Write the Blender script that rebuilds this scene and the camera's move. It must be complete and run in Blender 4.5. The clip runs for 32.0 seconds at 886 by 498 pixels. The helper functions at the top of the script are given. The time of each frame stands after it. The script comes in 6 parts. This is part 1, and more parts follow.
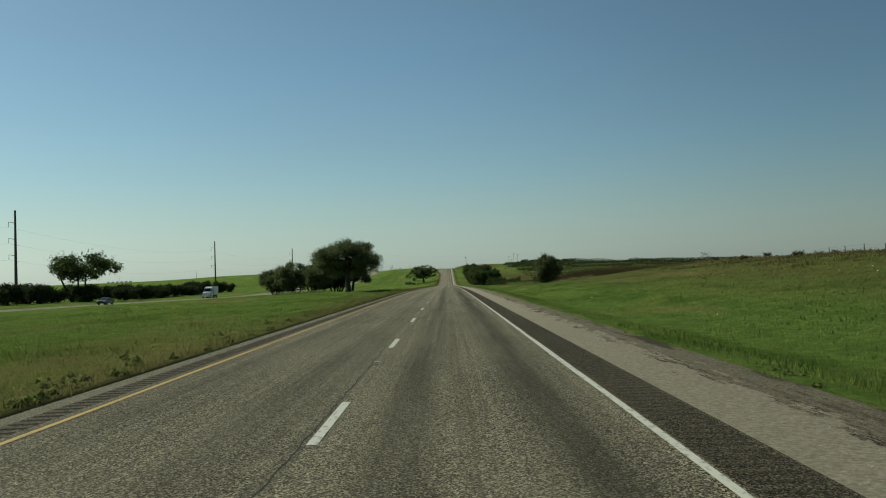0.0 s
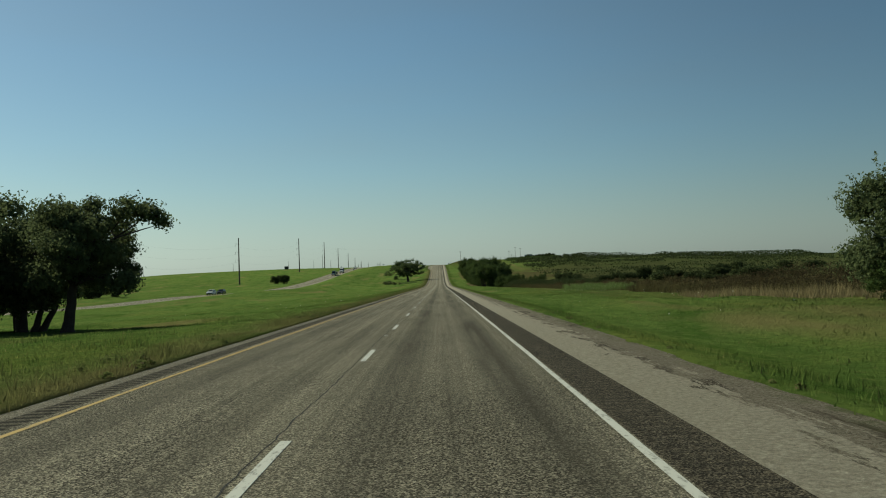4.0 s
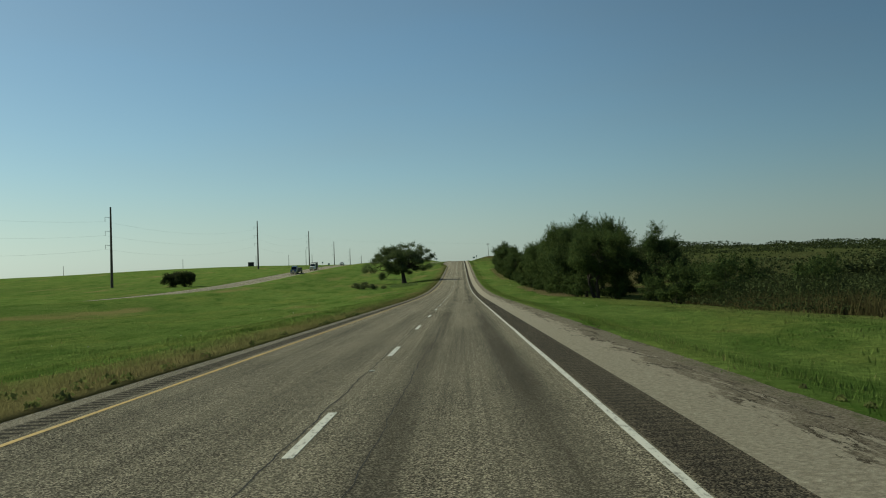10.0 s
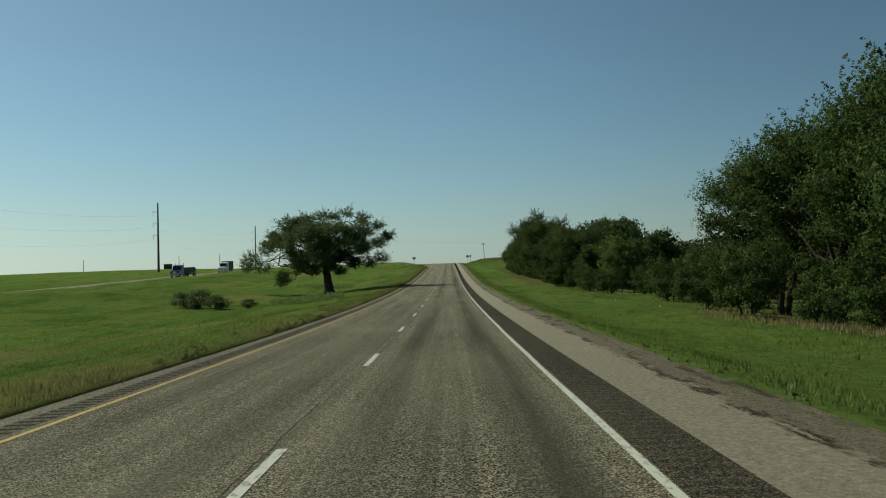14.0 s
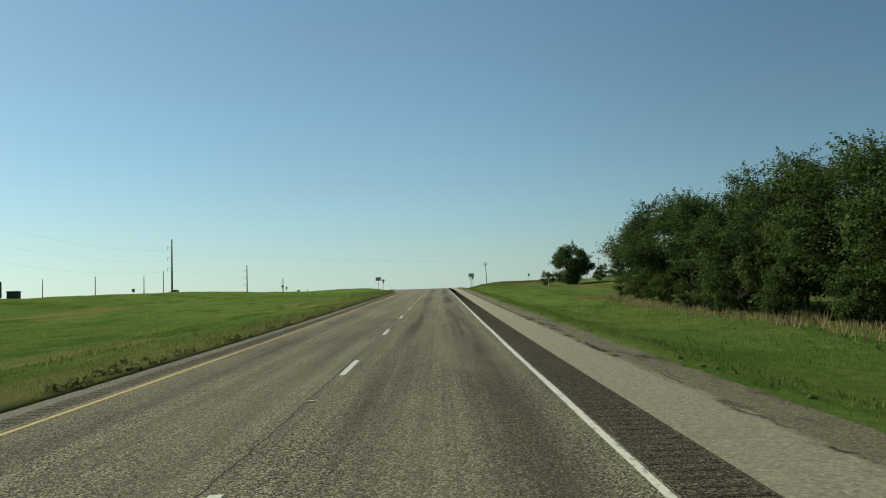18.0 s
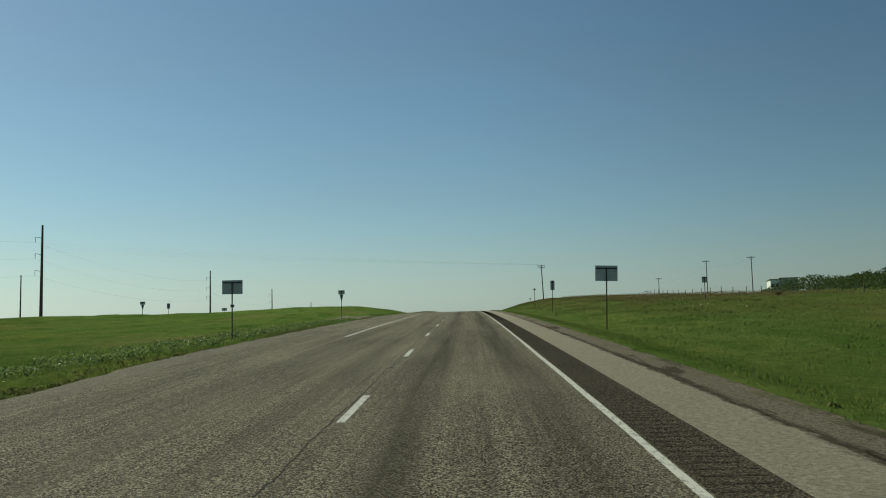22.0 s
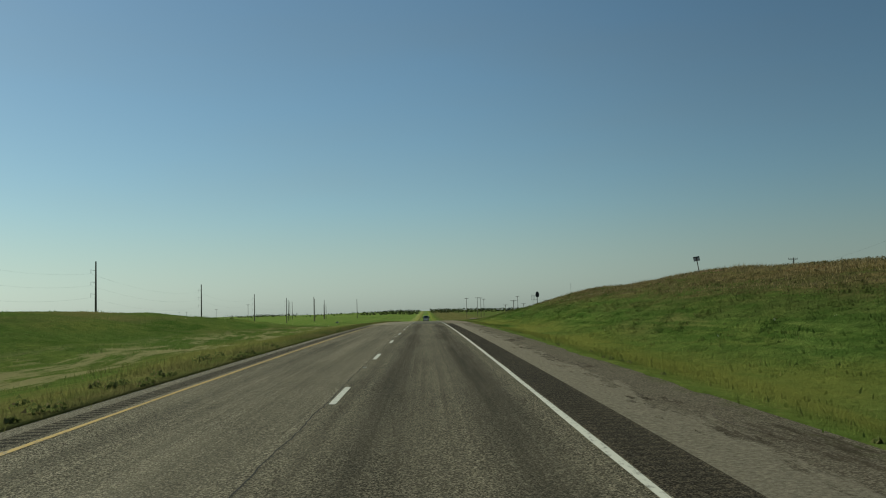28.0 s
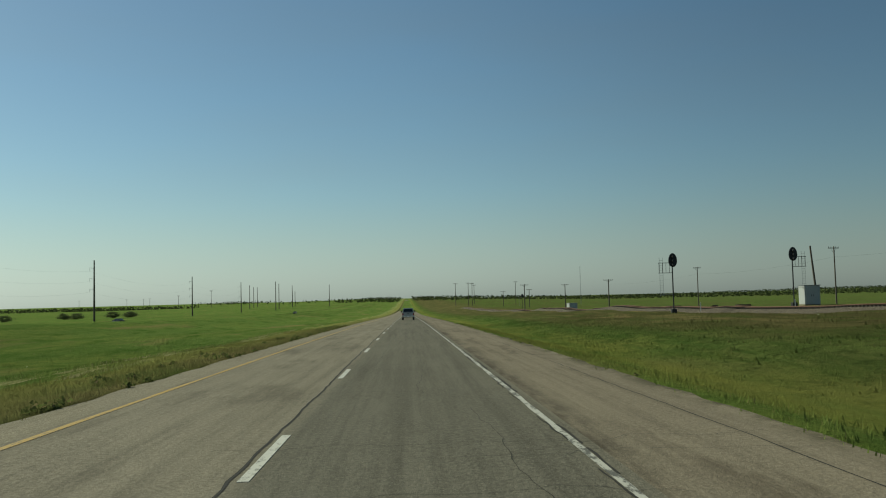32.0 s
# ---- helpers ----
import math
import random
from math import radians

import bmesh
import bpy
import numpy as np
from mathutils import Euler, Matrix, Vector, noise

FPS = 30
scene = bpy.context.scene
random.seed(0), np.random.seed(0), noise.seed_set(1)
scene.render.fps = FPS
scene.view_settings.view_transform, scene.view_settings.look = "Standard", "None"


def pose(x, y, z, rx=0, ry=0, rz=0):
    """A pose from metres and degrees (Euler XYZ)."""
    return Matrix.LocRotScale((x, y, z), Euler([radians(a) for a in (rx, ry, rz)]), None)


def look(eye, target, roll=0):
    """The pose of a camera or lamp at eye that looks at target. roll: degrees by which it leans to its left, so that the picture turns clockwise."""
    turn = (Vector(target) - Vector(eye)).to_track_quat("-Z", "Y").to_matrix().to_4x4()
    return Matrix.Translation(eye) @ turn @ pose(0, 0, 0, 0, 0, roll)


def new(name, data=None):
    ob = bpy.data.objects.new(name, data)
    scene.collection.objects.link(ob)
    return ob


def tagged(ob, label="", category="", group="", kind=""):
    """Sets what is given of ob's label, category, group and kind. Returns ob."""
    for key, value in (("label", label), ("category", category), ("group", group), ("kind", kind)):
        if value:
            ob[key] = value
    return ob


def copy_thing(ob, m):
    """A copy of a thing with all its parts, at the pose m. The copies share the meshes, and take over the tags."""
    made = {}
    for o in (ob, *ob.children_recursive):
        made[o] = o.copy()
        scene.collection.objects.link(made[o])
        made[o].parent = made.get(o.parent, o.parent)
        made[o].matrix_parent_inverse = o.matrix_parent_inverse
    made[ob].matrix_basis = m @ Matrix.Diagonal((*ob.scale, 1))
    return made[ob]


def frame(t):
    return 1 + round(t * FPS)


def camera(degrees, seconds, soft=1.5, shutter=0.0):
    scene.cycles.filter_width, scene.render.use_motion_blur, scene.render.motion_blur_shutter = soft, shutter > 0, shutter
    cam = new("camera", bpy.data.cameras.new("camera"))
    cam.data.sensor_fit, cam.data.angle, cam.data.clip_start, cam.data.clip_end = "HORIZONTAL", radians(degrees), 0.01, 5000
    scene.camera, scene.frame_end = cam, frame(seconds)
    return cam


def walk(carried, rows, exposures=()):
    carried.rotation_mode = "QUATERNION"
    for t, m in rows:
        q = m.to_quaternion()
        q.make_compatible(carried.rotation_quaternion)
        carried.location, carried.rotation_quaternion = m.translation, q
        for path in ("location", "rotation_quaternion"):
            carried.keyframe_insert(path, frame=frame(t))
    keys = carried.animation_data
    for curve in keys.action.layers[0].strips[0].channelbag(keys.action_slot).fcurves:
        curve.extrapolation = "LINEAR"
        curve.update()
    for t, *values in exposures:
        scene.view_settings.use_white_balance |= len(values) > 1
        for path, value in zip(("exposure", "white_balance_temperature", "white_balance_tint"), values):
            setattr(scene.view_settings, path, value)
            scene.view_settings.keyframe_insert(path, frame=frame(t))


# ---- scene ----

# ---- the road's long profile, the camera and its drive ----
GRADE_Y = (-400, 60, 180, 440, 640, 745, 1040, 1110, 1250, 1500, 1900, 2400, 3200, 6000)
GRADE_V = (-0.001, -0.001, -0.009, -0.009, 0.043, 0.043, 0.0, -0.0095, -0.016, -0.010, 0.0, 0.008, 0.0, 0.0)
_gy = np.arange(-400.0, 6000.0, 2.0)
_gv = np.interp(_gy, GRADE_Y, GRADE_V)
_gv = np.convolve(np.pad(_gv, 15, mode="edge"), np.ones(31) / 31, mode="valid")
_gz = np.concatenate(([0.0], np.cumsum((_gv[1:] + _gv[:-1]) * 1.0)))
_gz -= np.interp(0.0, _gy, _gz)


def road_z(y):
    """Height of the road's middle at y metres along it."""
    return np.interp(y, _gy, _gz)


def grade(y):
    return np.interp(y, _gy, _gv)


cam = camera(55.2, 32.0, soft=1.05)
EYE = 1.70
# seconds, metres along, metres right of the lane line, yaw, pitch above the road, lean to the right
DRIVE = (
    (0, 0, 1.47, 0.33, 1.93, 1.8),
    (0.5, 16.96, 1.5, 0.43, 1.96, 1.8),
    (1, 33.95, 1.53, -0.31, 1.88, 1.8),
    (1.5, 51.05, 1.56, -0.4, 1.93, 1.8),
    (2, 68.2, 1.58, -0.27, 1.92, 1.8),
    (2.5, 85.4, 1.64, -0.36, 1.92, 1.85),
    (3, 102.6, 1.7, -0.29, 1.98, 1.9),
    (3.5, 119.7, 1.72, -0.35, 1.96, 1.9),
    (5.5, 187.63, 1.78, 0.9, 2.49, 1.9),
    (6, 204.7, 1.8, 1.16, 2.49, 1.9),
    (6.5, 221.85, 1.8, 1.32, 2.5, 1.88),
    (7, 239.04, 1.8, 1.39, 2.48, 1.87),
    (7.5, 256.2, 1.8, 1.45, 2.49, 1.85),
    (8, 273.32, 1.8, 1.42, 2.47, 1.85),
    (8.5, 290.41, 1.8, 1.41, 2.45, 1.85),
    (9, 307.5, 1.8, 1.38, 2.44, 1.85),
    (9.5, 324.57, 1.8, 1.35, 2.42, 1.85),
    (10, 341.63, 1.81, 1.23, 2.41, 1.85),
    (10.5, 358.7, 1.81, 1.16, 2.43, 1.85),
    (11, 375.81, 1.82, 1.07, 2.51, 1.8),
    (11.5, 392.92, 1.83, 0.93, 2.55, 1.75),
    (12, 410, 1.84, 0.83, 2.59, 1.7),
    (12.5, 427.01, 1.87, 0.67, 2.61, 1.7),
    (13, 444, 1.9, 0.55, 2.55, 1.7),
    (13.5, 461.02, 1.88, 0.44, 2.53, 1.67),
    (15.5, 529.22, 1.82, 0.65, 2.28, 1.53),
    (16, 546.3, 1.8, 0.94, 2.32, 1.5),
    (16.5, 563.43, 1.8, 0.28, 2.43, 1.55),
    (17, 580.5, 1.79, 0.68, 2.42, 1.6),
    (17.5, 597.38, 1.84, -0.23, 2.35, 1.7),
    (18, 614.2, 1.9, -0.23, 2.41, 1.8),
    (18.5, 631.05, 1.92, 0.02, 2.36, 1.8),
    (19, 648, 1.93, 0.59, 2.44, 1.8),
    (19.5, 665.18, 1.92, 0.96, 2.49, 1.8),
    (20, 682.5, 1.92, 1.31, 2.62, 1.8),
    (20.5, 699.93, 1.88, 0.58, 2.67, 1.7),
    (21, 717.5, 1.84, 1.02, 2.79, 1.6),
    (21.5, 735.22, 1.79, 1.32, 2.92, 1.5),
    (22, 753.1, 1.74, 1.63, 3, 1.4),
    (22.5, 771.18, 1.7, 1.76, 3.06, 1.45),
    (23, 789.4, 1.66, 1.83, 3.25, 1.5),
    (23.5, 807.74, 1.63, 1.71, 3.31, 1.65),
    (24, 826.1, 1.6, 1.46, 3.34, 1.8),
    (24.5, 844.34, 1.62, 1.17, 3.36, 1.9),
    (25, 862.5, 1.65, 0.93, 3.37, 2),
    (25.5, 880.52, 1.65, 0.75, 3.57, 1.93),
    (27.5, 951.54, 1.66, -0.34, 3.51, 1.67),
    (28, 969.2, 1.66, -1.17, 3.58, 1.6),
    (28.5, 986.83, 1.7, -1.79, 3.59, 1.65),
    (29, 1004.43, 1.74, -2.14, 3.55, 1.7),
    (29.5, 1022, 1.78, -2.43, 3.67, 1.75),
    (30, 1039.55, 1.76, -2.63, 3.65, 1.7),
    (30.5, 1057.08, 1.74, -2.75, 3.74, 1.65),
    (31, 1074.6, 1.72, -2.55, 3.68, 1.6),
    (31.5, 1092.1, 1.69, -2.54, 3.81, 1.5),
    (32, 1109.6, 1.66, -2.41, 3.8, 1.4),
)


def eye(t, y, x, yaw, pitch, lean):
    return t, pose(x, y, road_z(y) + EYE, 90 + pitch + math.degrees(grade(y)), lean, yaw)


LOOK = (6080, -11.5)  # the clip's cool, greenish white balance
walk(cam, [eye(*row) for row in DRIVE], [(0.0, -0.05, *LOOK), (16.0, -0.05, *LOOK), (17.0, 0.2, *LOOK), (18.0, 0.33, *LOOK), (19.0, 0.33, *LOOK), (20.0, 0.0, *LOOK), (32.0, -0.05, *LOOK)])

# ---- sky, sun ----
SUN_EL, SUN_AZ = 38.0, 301.0  # degrees; azimuth clockwise from straight ahead (the sun stands to the left, a little ahead)
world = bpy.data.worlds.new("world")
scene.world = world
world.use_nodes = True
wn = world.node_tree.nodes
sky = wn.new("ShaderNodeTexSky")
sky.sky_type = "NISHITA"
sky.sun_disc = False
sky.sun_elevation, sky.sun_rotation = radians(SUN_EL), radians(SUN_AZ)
sky.air_density, sky.dust_density, sky.ozone_density = 1.0, 0.45, 1.7
wl = world.node_tree.links
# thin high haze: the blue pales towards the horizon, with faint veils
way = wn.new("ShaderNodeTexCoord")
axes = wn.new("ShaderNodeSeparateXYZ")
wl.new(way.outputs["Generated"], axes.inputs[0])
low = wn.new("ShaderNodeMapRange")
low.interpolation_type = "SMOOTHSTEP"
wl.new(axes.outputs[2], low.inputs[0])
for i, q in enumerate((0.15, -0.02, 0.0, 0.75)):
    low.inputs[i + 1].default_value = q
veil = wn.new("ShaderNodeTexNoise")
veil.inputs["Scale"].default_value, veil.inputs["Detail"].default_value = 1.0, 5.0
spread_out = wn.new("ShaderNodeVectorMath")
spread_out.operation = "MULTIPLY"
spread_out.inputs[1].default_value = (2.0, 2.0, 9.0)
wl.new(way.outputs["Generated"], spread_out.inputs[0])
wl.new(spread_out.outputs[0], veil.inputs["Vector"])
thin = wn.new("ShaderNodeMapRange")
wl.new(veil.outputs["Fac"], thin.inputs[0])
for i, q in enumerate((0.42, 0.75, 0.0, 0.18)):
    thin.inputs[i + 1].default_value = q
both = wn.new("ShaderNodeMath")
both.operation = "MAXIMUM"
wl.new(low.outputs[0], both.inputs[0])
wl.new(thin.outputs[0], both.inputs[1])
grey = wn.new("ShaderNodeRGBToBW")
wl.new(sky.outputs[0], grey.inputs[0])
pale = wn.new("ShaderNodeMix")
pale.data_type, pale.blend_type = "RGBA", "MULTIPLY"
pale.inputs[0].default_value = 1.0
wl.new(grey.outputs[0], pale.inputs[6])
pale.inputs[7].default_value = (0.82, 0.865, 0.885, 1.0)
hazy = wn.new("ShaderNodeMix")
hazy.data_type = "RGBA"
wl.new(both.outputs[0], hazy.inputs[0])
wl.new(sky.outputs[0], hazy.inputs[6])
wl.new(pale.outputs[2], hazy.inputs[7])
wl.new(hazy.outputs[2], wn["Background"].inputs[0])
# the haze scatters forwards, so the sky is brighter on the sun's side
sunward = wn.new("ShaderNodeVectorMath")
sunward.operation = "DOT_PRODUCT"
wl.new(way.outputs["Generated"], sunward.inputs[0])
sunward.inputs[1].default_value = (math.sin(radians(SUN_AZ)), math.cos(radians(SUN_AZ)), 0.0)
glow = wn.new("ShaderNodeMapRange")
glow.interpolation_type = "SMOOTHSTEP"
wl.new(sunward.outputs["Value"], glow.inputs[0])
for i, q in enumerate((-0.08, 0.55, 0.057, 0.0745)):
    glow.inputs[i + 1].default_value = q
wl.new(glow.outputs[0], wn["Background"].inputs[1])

to_sun = Vector((math.sin(radians(SUN_AZ)) * math.cos(radians(SUN_EL)), math.cos(radians(SUN_AZ)) * math.cos(radians(SUN_EL)), math.sin(radians(SUN_EL))))
sun = new("sun", bpy.data.lights.new("sun", "SUN"))
sun.data.energy, sun.data.angle, sun.data.color = 5.0, radians(0.55), (1.0, 0.88, 0.70)
sun.matrix_world = look(to_sun * 50, (0, 0, 0))


# ---- materials ----
class Mat:
    """A small helper round a node material."""

    def __init__(self, name, rough=0.8, metal=0.0, spec=0.3):
        self.m = bpy.data.materials.new(name)
        self.m.use_nodes = True
        self.t = self.m.node_tree
        self.b = self.t.nodes["Principled BSDF"]
        self.b.inputs["Roughness"].default_value = rough
        self.b.inputs["Metallic"].default_value = metal
        self.b.inputs["Specular IOR Level"].default_value = spec
        self.pos = self.t.nodes.new("ShaderNodeNewGeometry")

    def link(self, a, b):
        self.t.links.new(a, b)

    def coords(self, scale):
        n = self.t.nodes.new("ShaderNodeVectorMath")
        n.operation = "MULTIPLY"
        self.link(self.pos.outputs["Position"], n.inputs[0])
        n.inputs[1].default_value = scale if isinstance(scale, tuple) else (scale,) * 3
        return n.outputs[0]

    def noise(self, scale, detail=3.0, rough=0.55, lo=0.3, hi=0.7):
        n = self.t.nodes.new("ShaderNodeTexNoise")
        n.inputs["Scale"].default_value = 1.0
        n.inputs["Detail"].default_value = detail
        n.inputs["Roughness"].default_value = rough
        self.link(self.coords(scale), n.inputs["Vector"])
        return self.span(n.outputs["Fac"], lo, hi)

    def cells(self, scale, lo=0.0, hi=1.0, out="Distance", feature="F1"):
        n = self.t.nodes.new("ShaderNodeTexVoronoi")
        n.feature = feature
        n.inputs["Scale"].default_value = 1.0
        self.link(self.coords(scale), n.inputs["Vector"])
        return self.span(n.outputs[out], lo, hi)

    def span(self, socket, lo, hi, a=0.0, b=1.0):
        n = self.t.nodes.new("ShaderNodeMapRange")
        self.link(socket, n.inputs[0])
        for i, v in enumerate((lo, hi, a, b)):
            n.inputs[i + 1].default_value = v
        return n.outputs[0]

    def mix(self, fac, a, b, kind="MIX"):
        n = self.t.nodes.new("ShaderNodeMix")
        n.data_type, n.blend_type = "RGBA", kind
        if isinstance(fac, float):
            n.inputs[0].default_value = fac
        else:
            self.link(fac, n.inputs[0])
        for s, v in ((n.inputs[6], a), (n.inputs[7], b)):
            if isinstance(v, tuple):
                s.default_value = (*v, 1)
            else:
                self.link(v, s)
        return n.outputs[2]

    def mul(self, a, b, op="MULTIPLY"):
        n = self.t.nodes.new("ShaderNodeMath")
        n.operation = op
        for s, v in ((n.inputs[0], a), (n.inputs[1], b)):
            if isinstance(v, (int, float)):
                s.default_value = v
            else:
                self.link(v, s)
        return n.outputs[0]

    def island(self):
        return self.pos.outputs["Random Per Island"]

    def colour(self, c):
        if isinstance(c, tuple):
            self.b.inputs["Base Color"].default_value = (*c, 1)
        else:
            self.link(c, self.b.inputs["Base Color"])
        return self

    def bump(self, h, strength=0.4, distance=0.02):
        n = self.t.nodes.new("ShaderNodeBump")
        n.inputs["Strength"].default_value = strength
        n.inputs["Distance"].default_value = distance
        self.link(h, n.inputs["Height"])
        self.link(n.outputs[0], self.b.inputs["Normal"])
        return self

    def x_of(self):
        n = self.t.nodes.new("ShaderNodeSeparateXYZ")
        self.link(self.pos.outputs["Position"], n.inputs[0])
        return n.outputs


def asphalt(name, dark, light, streak=0.6, coarse=16.0, wheel=(), relief=1.0, late=0.0):
    k = Mat(name, 0.95, spec=0.08)
    stones = k.noise(coarse, 3, 0.8, 0.41, 0.59)
    chips = k.cells(58.0, 0.0, 1.0, "Color")
    base = k.mix(stones, dark, light)
    base = k.mix(k.mul(k.span(chips, 0.66, 0.74), 0.85 * relief), base, tuple(min(1, c * 1.75) for c in light))
    base = k.mix(k.mul(k.span(chips, 0.42, 0.34), 0.95 * relief), base, tuple(c * 0.3 for c in dark))
    tracks = k.noise((2.2, 0.02, 1.0), 3, 0.6, 0.35, 0.7)
    base = k.mix(k.mul(tracks, streak), base, tuple(c * 0.75 for c in dark))
    fine = k.noise((11.0, 0.05, 1.0), 2, 0.6, 0.48, 0.66)
    base = k.mix(k.mul(fine, streak * 0.7), base, tuple(c * 0.6 for c in dark))
    blotch = k.noise((0.5, 0.12, 1.0), 4, 0.6, 0.35, 0.75)
    base = k.mix(k.mul(blotch, 0.38), base, light)
    if wheel:  # oily wheel paths of the lanes
        x = k.x_of()[0]
        for cx, half, amount in wheel:
            d = k.mul(x, cx, "SUBTRACT")
            a = k.t.nodes.new("ShaderNodeMath")
            a.operation = "ABSOLUTE"
            k.link(d, a.inputs[0])
            near = k.mul(k.span(a.outputs[0], half, half * 0.25), k.noise((1.2, 0.05, 1.0), 3, 0.6, 0.25, 0.6))
            base = k.mix(k.mul(near, amount), base, tuple(c * 0.8 for c in dark))
    if late:  # a darker, newer seal on the last stretch
        newer = k.mul(k.span(k.x_of()[1], 740.0, 1000.0), k.mul(k.span(k.x_of()[0], -0.5, 0.2), 0.2, "MAXIMUM"))
        base = k.mix(k.mul(newer, late), base, k.mix(1.0, base, (0.50, 0.49, 0.48), "MULTIPLY"))
    k.colour(base)
    k.bump(stones, relief, 0.022)
    return k.m


M_ROAD = asphalt("chip_seal", (0.070, 0.061, 0.044), (0.360, 0.318, 0.232), 0.45, 34.0, ((2.75, 0.6, 0.75), (0.95, 0.5, 0.6), (-0.9, 0.45, 0.25), (-2.7, 0.45, 0.3)), 1.0, 0.55)
M_RUMBLE = asphalt("dark_seal", (0.021, 0.0175, 0.0125), (0.140, 0.117, 0.083), 0.2, 26.0, (), 1.0, 0.5)
M_SHOULDER = asphalt("pale_chips", (0.19, 0.167, 0.128), (0.33, 0.292, 0.224), 0.2, 30.0, (), 0.6, 0.8)
M_MEDIAN = asphalt("worn_seal", (0.062, 0.053, 0.038), (0.185, 0.160, 0.117), 0.4, 26.0, (), 0.9)
M_EDGE = asphalt("dusty_edge", (0.115, 0.100, 0.075), (0.255, 0.225, 0.172), 0.3, 22.0, (), 0.8)
# darker seal for the rumble ribs, with their relief's shade in the colour
M_GROOVE = asphalt("shaded_groove_seal", (0.014, 0.012, 0.009), (0.060, 0.051, 0.037), 0.2, 26.0, (), 1.0)
M_RIB = asphalt("shaded_rib_seal", (0.016, 0.0135, 0.0095), (0.105, 0.089, 0.064), 0.2, 26.0, (), 1.0, 0.5)
M_PALE_EDGE = asphalt("pale_old_edge", (0.165, 0.143, 0.102), (0.265, 0.232, 0.168), 0.3, 12.0, (), 0.4)


def old_pavement(name, dark, light, shoulder=False):
    """The unsealed old surface: blotched and streaked, the driven lane greyer and broken up where the seal ends."""
    k = Mat(name, 0.95, spec=0.08)
    x, y = k.x_of()[0], k.x_of()[1]
    grit = k.noise(15.0, 4, 0.8, 0.36, 0.64)
    c = k.mix(grit, dark, light)
    c = k.mix(k.mul(k.noise((0.55, 0.16, 0.0), 5, 0.65, 0.40, 0.66), 0.5), c, light)
    c = k.mix(k.mul(k.noise((2.4, 0.05, 0.0), 4, 0.65, 0.46, 0.66), 0.45), c, tuple(v * 0.66 for v in dark))
    c = k.mix(k.mul(k.noise((7.0, 0.22, 2.0), 5, 0.7, 0.52, 0.70), 0.25), c, tuple(v * 0.55 for v in dark))
    c = k.mix(k.mul(k.span(k.cells(50.0, 0.0, 1.0, "Color"), 0.74, 0.80), 0.4), c, tuple(v * 1.3 for v in light))
    if shoulder:
        worn = k.mul(k.span(x, 4.5, 3.95), k.noise((1.8, 0.35, 4.0), 5, 0.7, 0.34, 0.60))
        c = k.mix(k.mul(worn, 0.8), c, (0.050, 0.042, 0.031))
        smear = k.mul(k.mul(k.span(x, 4.2, 4.8), k.span(x, 6.5, 5.7)), k.noise((0.9, 0.13, 8.0), 5, 0.7, 0.50, 0.62))
        c = k.mix(k.mul(smear, 0.7), c, (0.085, 0.068, 0.048))
        c = k.mix(k.mul(k.span(x, 6.2, 6.7), k.noise((1.6, 0.7, 1.0), 5, 0.7, 0.40, 0.58)), c, (0.075, 0.066, 0.040))
    else:
        lane = k.mul(k.span(x, -0.25, 0.15), k.span(x, 4.2, 3.7))
        c = k.mix(lane, c, k.mix(1.0, c, (0.64, 0.665, 0.69), "MULTIPLY"))
        broken = k.mul(lane, k.mul(k.span(y, 1086.0, 1072.0), k.noise((1.1, 0.6, 3.0), 6, 0.75, 0.38, 0.56)))
        c = k.mix(k.mul(broken, 0.75), c, k.mix(grit, (0.034, 0.029, 0.021), (0.105, 0.092, 0.068)))
        crumbs = k.mul(lane, k.noise((3.2, 1.5, 9.0), 6, 0.8, 0.57, 0.61))
        c = k.mix(k.mul(crumbs, k.mul(k.span(y, 1092.0, 1066.0), 0.8)), c, (0.024, 0.020, 0.015))
        far_lane = k.mul(k.span(x, -0.2, -0.6), k.noise((0.8, 0.16, 5.0), 5, 0.7, 0.50, 0.64))
        c = k.mix(k.mul(far_lane, 0.5), c, (0.085, 0.073, 0.054))
    k.colour(c)
    k.bump(grit, 0.5, 0.02)
    return k.m


M_ROAD2 = old_pavement("old_pavement", (0.140, 0.123, 0.092), (0.245, 0.215, 0.161))
M_TAN = old_pavement("tan_shoulder", (0.142, 0.119, 0.086), (0.230, 0.194, 0.141), True)


